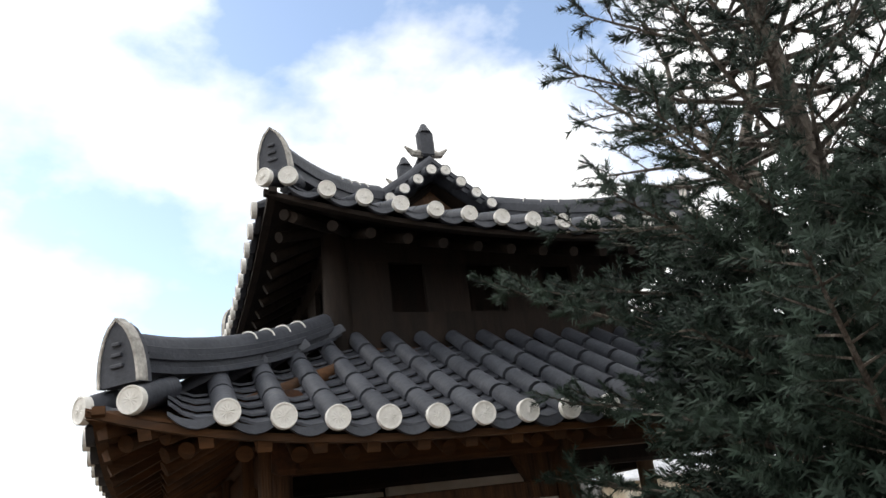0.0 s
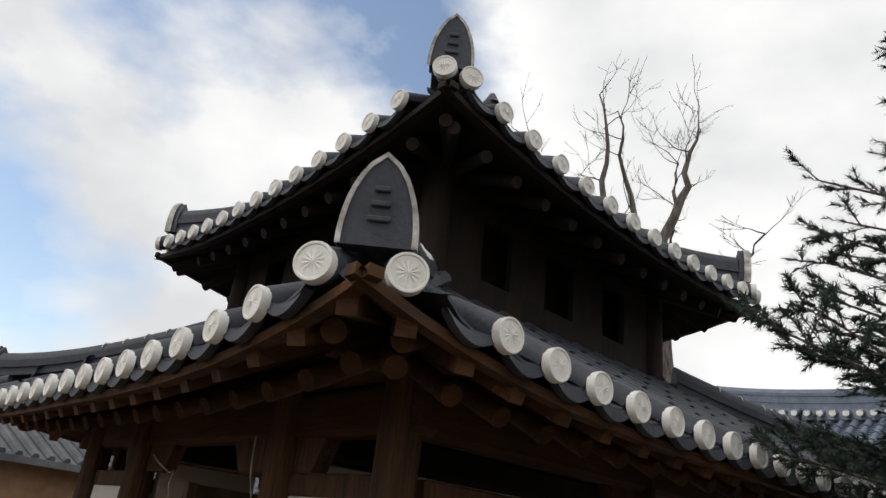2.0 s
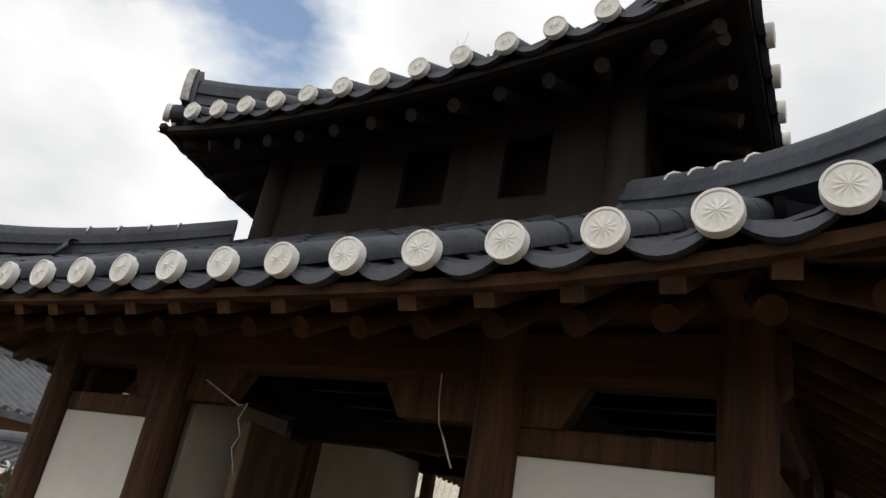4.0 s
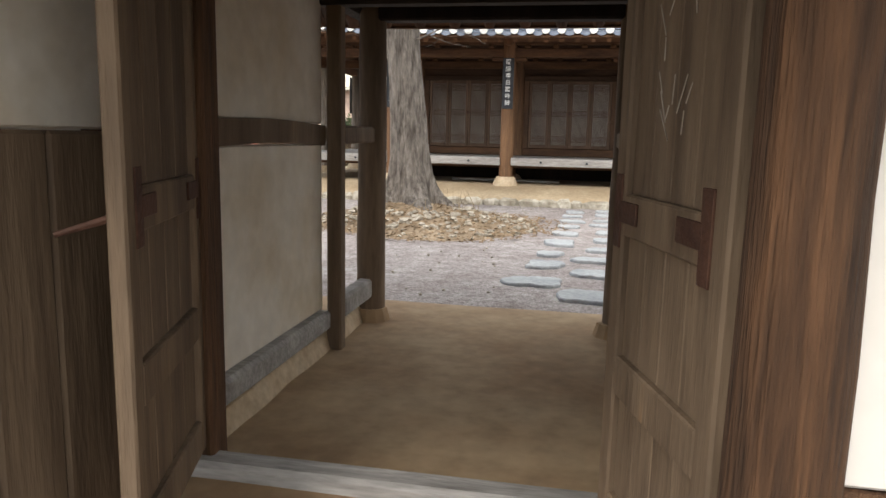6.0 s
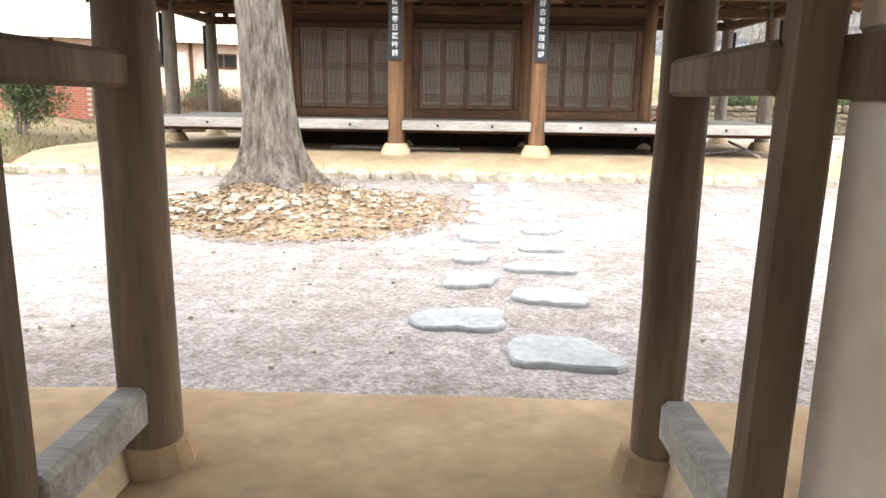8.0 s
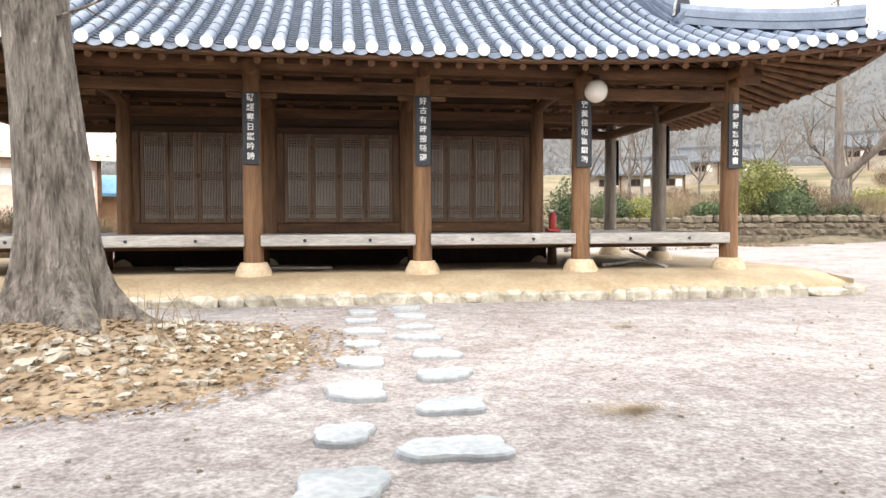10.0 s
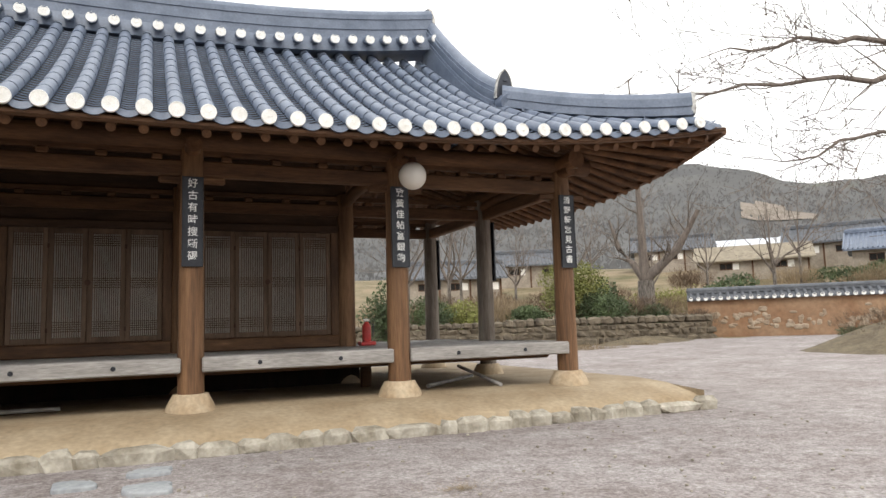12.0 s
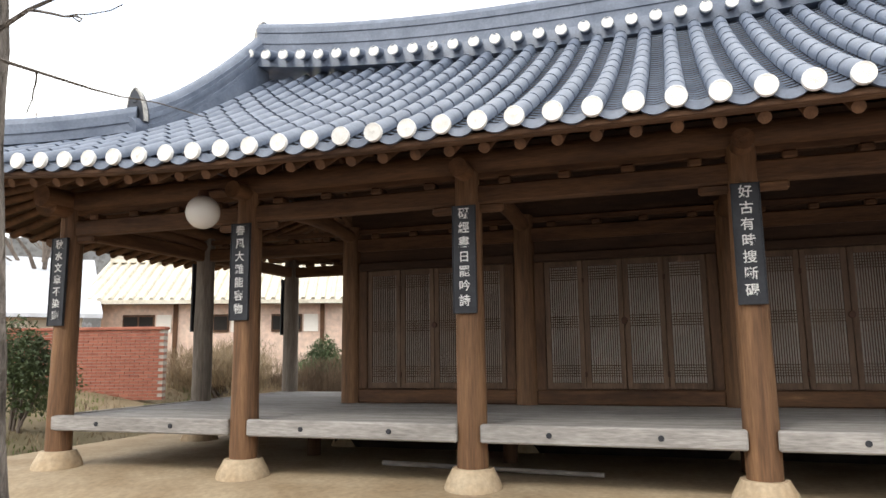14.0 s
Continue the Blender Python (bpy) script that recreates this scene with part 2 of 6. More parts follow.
M_MUDSTONE = mk("mud_wall_stone", (0.25, 0.175, 0.115), (0.42, 0.34, 0.25), 2, 0.95, 0.5, fine=14, spread=0.15)


def ground_material():
    m = bpy.data.materials.new("court_gravel")
    m.use_nodes = True
    n, l = m.node_tree.nodes, m.node_tree.links
    p = n["Principled BSDF"]
    tc = n.new("ShaderNodeTexCoord")

    def noise_of(scale, detail=5, rough=0.6):
        t = n.new("ShaderNodeTexNoise")
        t.inputs["Scale"].default_value, t.inputs["Detail"].default_value, t.inputs["Roughness"].default_value = scale, detail, rough
        l.new(tc.outputs["Object"], t.inputs["Vector"])
        return t

    def ramp_of(src, a, ca, b, cb):
        r = n.new("ShaderNodeValToRGB")
        r.color_ramp.elements[0].position, r.color_ramp.elements[0].color = a, (*ca, 1)
        r.color_ramp.elements[1].position, r.color_ramp.elements[1].color = b, (*cb, 1)
        l.new(src, r.inputs["Fac"])
        return r

    def mix_of(fac, a, b, kind="MIX"):
        x = n.new("ShaderNodeMix")
        x.data_type, x.blend_type = "RGBA", kind
        if isinstance(fac, float):
            x.inputs[0].default_value = fac
        else:
            l.new(fac, x.inputs[0])
        l.new(a, x.inputs[6])
        l.new(b, x.inputs[7])
        return x.outputs[2]

    patch = noise_of(0.9, 6, 0.65)
    grit = noise_of(28, 4, 0.7)
    vor = n.new("ShaderNodeTexVoronoi")
    vor.inputs["Scale"].default_value = 42
    l.new(tc.outputs["Object"], vor.inputs["Vector"])
    base = ramp_of(patch.outputs["Fac"], 0.35, (0.31, 0.272, 0.26), 0.62, (0.42, 0.388, 0.378)).outputs["Color"]
    peb = ramp_of(vor.outputs["Distance"], 0.1, (1.06, 1.06, 1.06), 0.7, (0.86, 0.855, 0.85)).outputs["Color"]
    spk = ramp_of(grit.outputs["Fac"], 0.35, (0.62, 0.6, 0.58), 0.62, (1.15, 1.15, 1.15)).outputs["Color"]
    mott = ramp_of(noise_of(5.5, 5, 0.7).outputs["Fac"], 0.38, (0.78, 0.76, 0.75), 0.6, (1.1, 1.1, 1.1)).outputs["Color"]
    court = mix_of(1.0, mix_of(1.0, mix_of(1.0, base, mott, "MULTIPLY"), peb, "MULTIPLY"), spk, "MULTIPLY")
    field = ramp_of(noise_of(0.25, 6).outputs["Fac"], 0.38, (0.12, 0.105, 0.055), 0.6, (0.25, 0.195, 0.125)).outputs["Color"]
    # beyond the court the ground is dry grass
    sep = n.new("ShaderNodeSeparateXYZ")
    l.new(tc.outputs["Object"], sep.inputs[0])
    edge = n.new("ShaderNodeMath")
    edge.operation = "GREATER_THAN"
    wob = n.new("ShaderNodeMath")
    wob.operation = "MULTIPLY_ADD"
    l.new(noise_of(0.3, 4).outputs["Fac"], wob.inputs[0])
    wob.inputs[1].default_value = 6.0
    l.new(sep.outputs["Y"], wob.inputs[2])
    l.new(wob.outputs[0], edge.inputs[0])
    edge.inputs[1].default_value = 36.5
    left = n.new("ShaderNodeMath")
    left.operation = "LESS_THAN"
    wob2 = n.new("ShaderNodeMath")
    wob2.operation = "MULTIPLY_ADD"
    l.new(noise_of(0.4, 4).outputs["Fac"], wob2.inputs[0])
    wob2.inputs[1].default_value = 3.0
    l.new(sep.outputs["X"], wob2.inputs[2])
    l.new(wob2.outputs[0], left.inputs[0])
    left.inputs[1].default_value = -4.6
    either = n.new("ShaderNodeMath")
    either.operation = "MAXIMUM"
    l.new(edge.outputs[0], either.inputs[0])
    l.new(left.outputs[0], either.inputs[1])
    # unseen ground outside the gate, darkened to cut bounce light under the eaves
    soil = ramp_of(noise_of(1.6, 6).outputs["Fac"], 0.35, (0.085, 0.062, 0.042), 0.65, (0.16, 0.125, 0.09)).outputs["Color"]
    fore_dim = n.new("ShaderNodeMath")
    fore_dim.operation = "LESS_THAN"
    l.new(sep.outputs["Y"], fore_dim.inputs[0])
    fore_dim.inputs[1].default_value = 6.0
    l.new(mix_of(fore_dim.outputs[0], mix_of(either.outputs[0], court, field), soil), p.inputs["Base Color"])
    p.inputs["Roughness"].default_value = 0.95
    p.inputs["Specular IOR Level"].default_value = 0.2
    b = n.new("ShaderNodeBump")
    b.inputs["Strength"].default_value, b.inputs["Distance"].default_value = 0.6, 0.02
    hm = n.new("ShaderNodeMath")
    hm.operation = "MULTIPLY_ADD"
    l.new(grit.outputs["Fac"], hm.inputs[0])
    hm.inputs[1].default_value = 0.8
    l.new(vor.outputs["Distance"], hm.inputs[2])
    l.new(hm.outputs[0], b.inputs["Height"])
    l.new(b.outputs["Normal"], p.inputs["Normal"])
    return m


M_GROUND = ground_material()


# ---- mesh kit ----
rng = random.Random(7)


class Kit:
    """Collects vertices and faces of one mesh."""

    def __init__(self):
        self.v, self.f = [], []

    def add(self, vs, fs):
        o = len(self.v)
        self.v += [tuple(p) for p in vs]
        self.f += [tuple(i + o for i in q) for q in fs]
        return self

    def box(self, c, s, m=None, cham=0.0):
        hx, hy, hz = s[0] / 2, s[1] / 2, s[2] / 2
        k = min(cham, hx * 0.45, hy * 0.45, hz * 0.45)
        vs, fs = [], []
        if k <= 0:
            vs = [(x, y, z) for z in (-hz, hz) for y in (-hy, hy) for x in (-hx, hx)]
            fs = [(0, 2, 3, 1), (4, 5, 7, 6), (0, 1, 5, 4), (2, 6, 7, 3), (0, 4, 6, 2), (1, 3, 7, 5)]
        else:
            bm = bmesh.new()
            bmesh.ops.create_cube(bm, size=1)
            bmesh.ops.scale(bm, vec=(s[0], s[1], s[2]), verts=bm.verts)
            bmesh.ops.bevel(bm, geom=bm.edges[:], offset=k, segments=1, affect="EDGES")
            bm.verts.ensure_lookup_table()
            vs = [tuple(p.co) for p in bm.verts]
            fs = [tuple(p.index for p in q.verts) for q in bm.faces]
            bm.free()
        mm = m if m else Matrix.Identity(4)
        c = Vector(c)
        return self.add([c + mm.to_3x3() @ Vector(p) for p in vs], fs)

    def tube(self, pts, rads, seg=8, cap=True, wob=0.0):
        """A round bar along points with a radius at each."""
        pts = [Vector(p) for p in pts]
        if isinstance(rads, (int, float)):
            rads = [rads] * len(pts)
        rings = []
        for i, p in enumerate(pts):
            d = (pts[min(i + 1, len(pts) - 1)] - pts[max(i - 1, 0)]).normalized()
            a = d.orthogonal() if abs(d.z) < 0.9 else Vector((1, 0, 0))
            s = d.cross(Vector((0, 0, 1)) if abs(d.z) < 0.9 else Vector((0, 1, 0))).normalized()
            u = s.cross(d)
            rings.append([p + (s * math.cos(2 * math.pi * k / seg) + u * math.sin(2 * math.pi * k / seg)) * rads[i] * (1 + wob * rng.uniform(-1, 1)) for k in range(seg)])
        vs = [q for r in rings for q in r]
        fs = []
        for i in range(len(pts) - 1):
            for k in range(seg):
                a, b = i * seg + k, i * seg + (k + 1) % seg
                fs.append((a, b, b + seg, a + seg))
        if cap:
            fs.append(tuple(range(seg - 1, -1, -1)))
            fs.append(tuple((len(pts) - 1) * seg + k for k in range(seg)))
        return self.add(vs, fs)

    def sweep(self, pts, prof, closed=True, ups=None):
        """A profile of (side, up) drawn along points, kept upright."""
        pts = [Vector(p) for p in pts]
        n = len(prof)
        vs, fs = [], []
        for i, p in enumerate(pts):
            d = pts[min(i + 1, len(pts) - 1)] - pts[max(i - 1, 0)]
            s = Vector((d.y, -d.x, 0)).normalized()
            vs += [p + s * a + Vector((0, 0, b)) for a, b in prof]
        for i in range(len(pts) - 1):
            for k in range(n if closed else n - 1):
                a, b = i * n + k, i * n + (k + 1) % n
                fs.append((a, b, b + n, a + n))
        if closed:
            fs.append(tuple(range(n - 1, -1, -1)))
            fs.append(tuple((len(pts) - 1) * n + k for k in range(n)))
        return self.add(vs, fs)

    def mesh(self, name, mat, smooth=False):
        me = bpy.data.meshes.new(name)
        me.from_pydata(self.v, [], self.f)
        me.materials.append(mat)
        if smooth:
            me.shade_smooth()
            me.set_sharp_from_angle(angle=radians(40))
        me.update()
        return me


def part(name, kit, mat, parent, label="", smooth=False, kind=""):
    ob = new(name, kit if isinstance(kit, bpy.types.Mesh) else kit.mesh(name, mat, smooth))
    ob.parent = parent
    return tagged(ob, label, "", "", kind)


def thing(name, label, category, group="", at=(0, 0, 0)):
    ob = new(name)
    ob.location = at
    return tagged(ob, label, category, group)


def solid(name, kit, mat, label, category, group="", smooth=False, kind=""):
    return tagged(new(name, kit.mesh(name, mat, smooth)), label, category, group, kind)


def rotz(a):
    return Matrix.Rotation(a, 4, "Z")


def lerp(a, b, t):
    return a + (b - a) * t


# ---- the place in numbers ----
HX = 1.725                      # the hall's middle
COLX = [HX + 2.65 * k for k in (-2.5, -1.5, -0.5, 0.5, 1.5, 2.5)]
ROWY = [19.6, 22.3, 25.0]
DECK = 0.95
GX, GY = 1.4, 6.91              # the gatehouse's middle


def ground_z(x, y):
    d = math.hypot(max(0.0, x - 9.0), max(0.0, y - 22.0))
    right = max(0.0, min(1.0, (d - 4) / 14)) * 0.4
    w = max(0.0, min(1.0, (y - 34.2 + 0.0 * x) / 2.0)) if x > 8 else 0.0
    bank = 0.55 * w
    left = max(0.0, min(1.0, (-x - 6.0) / 4)) * max(0.0, min(1.0, (y - 14) / 6)) * 0.9
    back = max(0.0, min(1.0, (y - 29) / 4)) * 0.5 if x < 8 else 0.0
    q = max(0.0, min(1.0, (d - 22) / 55))
    fields = 6.5 * q * q * (3 - 2 * q) if x > 8 else 0.0
    outside = 0.3 * max(0.0, min(1.0, (4.5 - y) / 2.0))
    return right + bank + max(left, back) + outside + fields


# ---- ground ----
def build_ground():
    xs = [-1500, -500, -200, -100, -60, -40] + [-30 + 1.0 * i for i in range(81)] + [60, 80, 120, 200, 500, 1500]
    ys = [-1500, -500, -150, -60, -30] + [-15 + 1.0 * i for i in range(66)] + [55, 65, 80, 100, 150, 300, 700, 1600]
    vs, fs = [], []
    for y in ys:
        for x in xs:
            z = ground_z(x, y)
            near = 1 if (-8 < x < 14 and -5 < y < 30) else 0
            z += 0.012 * noise.noise((x * 0.5, y * 0.5, 0)) * near - 0.012
            vs.append((x, y, z))
    w = len(xs)
    for j in range(len(ys) - 1):
        for i in range(w - 1):
            fs.append((j * w + i, j * w + i + 1, (j + 1) * w + i + 1, (j + 1) * w + i))
    k = Kit().add(vs, fs)
    solid("ground", k, M_GROUND, "pale grey gravel court running out into dry winter grass", "ground", kind="structure", smooth=True)


build_ground()


# ---- tiled roofs ----
def disc_mesh(r, name):
    """Round eave tile end: raised rim and a flower of petals."""
    k = Kit()
    n = 24
    rings = [(r, -0.03), (r, 0.004), (r * 0.97, 0.009), (r * 0.86, 0.009), (r * 0.82, 0.005)]
    vs, fs = [], []
    for rr, d in rings:
        vs += [(rr * math.cos(2 * math.pi * i / n), -d, rr * math.sin(2 * math.pi * i / n)) for i in range(n)]
    for rr, amp in ((r * 0.62, 0.005), (r * 0.28, 0.004)):
        vs += [(rr * math.cos(2 * math.pi * i / n), -(0.003 + (amp if i % 2 else 0)), rr * math.sin(2 * math.pi * i / n)) for i in range(n)]
    c = len(vs)
    vs.append((0, -0.011, 0))
    for j in range(len(rings) + 1):
        for i in range(n):
            a, b = j * n + i, j * n + (i + 1) % n
            fs.append((a, b, b + n, a + n))
    for i in range(n):
        fs.append(((len(rings) + 1) * n + i, (len(rings) + 1) * n + (i + 1) % n, c))
    return k.add(vs, fs).mesh(name, M_LIME, True)


def cover_mesh(r, length, mat, name):
    """One half-round cover tile lying along +y, its top end a little slimmer."""
    k = Kit()
    n = 8
    vs, fs = [], []
    for y, rr in ((0, r), (length * 1.0, r * 0.996)):
        for i in range(n + 1):
            a = math.pi * (-0.06 + 1.12 * i / n)
            vs.append((rr * math.cos(a), y, rr * math.sin(a)))
    for i in range(n):
        fs.append((i, i + 1, i + n + 2, i + n + 1))
    o = len(vs)
    for i in range(n + 1):
        a = math.pi * (-0.06 + 1.12 * i / n)
        vs.append(((r - 0.022) * math.cos(a), 0, (r - 0.022) * math.sin(a)))
    for i in range(n):
        fs.append((i + 1, i, o + i, o + i + 1))
    return k.add(vs, fs).mesh(name, mat, True)


def lip_mesh(gap, mat, name, deep=1.0):
    """The hanging crescent end of a pan tile."""
    k = Kit()
    n = 8
    w = gap / 2
    vs, fs = [], []
    for i in range(n + 1):
        x = -w + 2 * w * i / n
        q = (x / w) ** 2
        top = -0.055 + 0.05 * q
        low = -0.055 - 0.07 * deep + (0.05 + 0.04 * deep) * q
        vs += [(x, -0.005, top), (x, -0.02, low), (x, 0.02, low), (x, 0.02, top)]
    for i in range(n):
        for a in range(4):
            b = (a + 1) % 4
            fs.append((i * 4 + a, i * 4 + 4 + a, i * 4 + 4 + b, i * 4 + b))
    return k.add(vs, fs).mesh(name, mat, True)


class Roof:
    """A hip-and-gable or skirt roof. ax, ay: half sizes at the eaves; ze: eave height in the middle; lift: rise at the corners;
    a, b: slope; gx: half length of the top; vh: how far in the hips run; top: 'gable' or 'skirt'."""

    def __init__(self, parent, cx, cy, ax, ay, ze, lift, a, b, gx, vh, top, step, r, mat, tile_len=0.36, pan=0.13, bow=0.0, wood=None, rwood=None, disc=0.09, curl=3.2, beat=None, tilt=(0.0, 0.0)):
        self.parent, self.cx, self.cy, self.ax, self.ay, self.ze, self.lift, self.a, self.b = parent, cx, cy, ax, ay, ze, lift, a, b
        self.gx, self.vh, self.top, self.step, self.r, self.mat, self.tile_len, self.pan, self.bow = gx, vh, top, step, r, mat, tile_len, pan, bow
        self.k, self.curl = vh / (ax - gx), curl
        self.wood, self.rwood = wood or M_WOODX, rwood or M_WOODY
        self.own = 0
        self.beat = beat or {}
        self.tilt = tilt
        self.disc = disc_mesh(disc, "eave_disc")
        self.cover = cover_mesh(r, tile_len, mat, "cover_tile")
        self.lip = lip_mesh(step, mat, "eave_pan_tile", 0.7 if ax < 4 else 1.0)
        self.roof = part("roof", Kit(), mat, parent, "hipped roof of dark grey-blue clay tiles")

    def face(self, name):
        """(half length, direction out, along, scale of v)"""
        return {"front": (self.ax, 0, 1.0), "back": (self.ax, math.pi, 1.0), "right": (self.ay, math.pi / 2, self.k), "left": (self.ay, -math.pi / 2, self.k)}[name]

    def vmax(self, name, u):
        if name in ("front", "back"):
            if abs(u) <= self.gx:
                return self.ay if self.top == "gable" else self.vh
            return (self.ax - abs(u)) * self.k
        inner = self.ay - self.vh
        if abs(u) <= inner:
            return self.ax - self.gx
        return (self.ay - abs(u)) / self.k

    def at(self, name, u, v):
        half, turn, sv = self.face(name)
        other = self.ay if name in ("front", "back") else self.ax
        vv = v * sv
        e = abs(u) / half
        fall = max(0.0, 1 - vv / max(self.vh, 0.1) * 0.75)
        z = self.ze + self.a * vv + self.b * vv * vv + self.lift * e ** self.curl * fall
        out = other - v + self.bow * e ** 4 * max(0, 1 - v / 1.2)
        p = Matrix.Rotation(turn, 3, "Z") @ Vector((u, -out, 0))
        return Vector((self.cx + p.x, self.cy + p.y, z + self.tilt[0] * p.x + self.tilt[1] * p.y))

    def build(self, name, singles=True, discs=True, rafters=True, wood=None, raf=None):
        half, turn, sv = self.face(name)
        step, phase = self.beat.get(name, (self.step, 0.0))
        n = int((2 * half - 0.12) / step)
        us = [(-n / 2 + i) * step + phase for i in range(n + 1)]
        rest, pans, sheet = Kit(), Kit(), Kit()
        for u in us:
            top = self.vmax(name, u)
            if top < (0.45 if self.top == "skirt" else 0.33 if self.top == "skirt" or self.ax < 3 else 0.12):
                continue
            v, first = 0.0, True
            while v < top - 0.04:
                p, q = self.at(name, u, v), self.at(name, u, min(v + self.tile_len, top + 0.05))
                d = (q - p).normalized()
                side = Vector((math.cos(turn), math.sin(turn), 0))
                up = side.cross(d).normalized()
                side = d.cross(up)
                m = Matrix((side, d, up)).transposed().to_4x4()
                m.translation = p + up * 0.015
                if first and discs:
                    face_m = Matrix.Translation(p + up * 0.03 - d * 0.034) @ Matrix.Rotation(turn, 4, "Z")
                    o = part("eave_disc", self.disc, M_LIME, self.roof, "white limed round tile end")
                    o.matrix_local = face_m
                first = False
                if singles and self.own < 290:
                    o = part("cover_tile", self.cover, self.mat, self.roof)
                    o.matrix_local = m
                    self.own += 1
                else:
                    rest.add([m @ w.co for w in self.cover.vertices], [tuple(f.vertices) for f in self.cover.polygons])
                v += self.tile_len
        # pan tiles in courses between the cover rows
        for i in range(len(us) + 1):
            uc = us[0] - step / 2 + i * step
            top = min(self.vmax(name, uc), self.vmax(name, uc - math.copysign(self.step * 0.4, uc)) if abs(uc) > self.step else 99)
            if top < (0.3 if self.ax < 4 else 0.1) or abs(uc) > half:
                continue
            if discs:
                p = self.at(name, uc, 0.0)
                o = part("eave_pan_tile", self.lip, self.mat, self.roof)
                o.matrix_local = Matrix.Translation(p + Vector((0, 0, 0.02))) @ Matrix.Rotation(turn, 4, "Z")
            v = 0.0
            while v < top:
                w = step / 2
                vs = []
                for dv, dz in ((0.0, 0.018), (0.0, 0.032), (self.pan * 1.2, 0.0)):
                    for j in range(5):
                        x = -w + 2 * w * j / 4
                        q = self.at(name, uc + x, min(v + dv, top))
                        vs.append((q.x, q.y, q.z + dz - 0.055 + 0.055 * (x / w) ** 2))
                fs = [(r_ * 5 + j, r_ * 5 + j + 1, r_ * 5 + j + 6, r_ * 5 + j + 5) for r_ in (0, 1) for j in range(4)]
                pans.add(vs, fs)
                v += self.pan
        if rest.v:
            part("cover_tiles", rest, self.mat, self.roof, "rows of half-round cover tiles", True, "stuff")
        part("pan_tiles", pans, self.mat, self.roof, "courses of curved pan tiles", True, "stuff")
        # boarding below the tiles
        nu, nv = 28, 8
        for off, flip in ((-0.09, False), (-0.13, True)):
            vs, fs = [], []
            for i in range(nu + 1):
                u = half * (-1 + 2 * i / nu)
                t = self.vmax(name, u)
                for j in range(nv + 1):
                    q = self.at(name, u, lerp(0.07 if self.ax < 4 else 0.0, t, j / nv) if t > 0.1 else t)
                    vs.append((q.x, q.y, q.z + off - 0.0))
            for i in range(nu):
                for j in range(nv):
                    a = i * (nv + 1) + j
                    f = (a, a + nv + 1, a + nv + 2, a + 1)
                    fs.append(f[::-1] if flip else f)
            sheet.add(vs, fs)
        part("roof_board", sheet, self.wood, self.roof, "brown boarding under the tiles")
        # eave batten
        pts = [self.at(name, half * (-1 + 2 * i / 40), 0.06) + Vector((0, 0, -0.115 if self.ax < 4 else -0.14)) for i in range(41)]
        bw, bh = (0.03, 0.02) if self.ax < 4 else (0.045, 0.03)
        part("eave_batten", Kit().sweep(pts, [(-bw, -bh), (bw, -bh), (bw, bh), (-bw, bh)]), self.wood, self.roof)

    def rafters(self, name, inner, gap, rad, anchor, drop=0.0, start=0.16, square=False, mat=None):
        """Rafters from the eave to the wall line; near the corners they fan out."""
        half, turn, sv = self.face(name)
        n = int((2 * half - 0.3) / gap)
        for i in range(n + 1):
            u = (-n / 2 + i) * gap
            ui = max(-anchor, min(anchor, u))
            p = self.at(name, u, start) + Vector((0, 0, -0.19 - rad - drop))
            q = self.at(name, ui, inner) + Vector((0, 0, -0.19 - rad - drop))
            if abs(u) > anchor:
                q.z = max(q.z, p.z + 0.12)
            k = Kit()
            if square:
                d = (q - p)
                m = d.to_track_quat("Y", "Z").to_matrix().to_4x4()
                k.box((p + q) / 2, (rad * 2, d.length, rad * 2), m)
            else:
                k.tube([p, q], [rad * 0.88, rad], 10)
            part("rafter", k, mat or self.rwood, self.roof, smooth=not square)


def ridge_profile(w, h, layers):
    """Stacked ridge tiles: stepped sides and a rounded cap."""
    right = []
    for i in range(layers):
        z0, z1 = h * i / layers, h * (i + 1) / layers
        d = w / 2 + (0.012 if i % 2 == 0 else -0.006)
        right += [(d, z0), (d, z1 - 0.004)]
    cap = [(w * 0.42 * math.cos(a), h + w * 0.42 * math.sin(a)) for a in [math.pi * i / 6 for i in range(7)]]
    left = [(-x, z) for x, z in reversed(right)]
    return right + cap + left


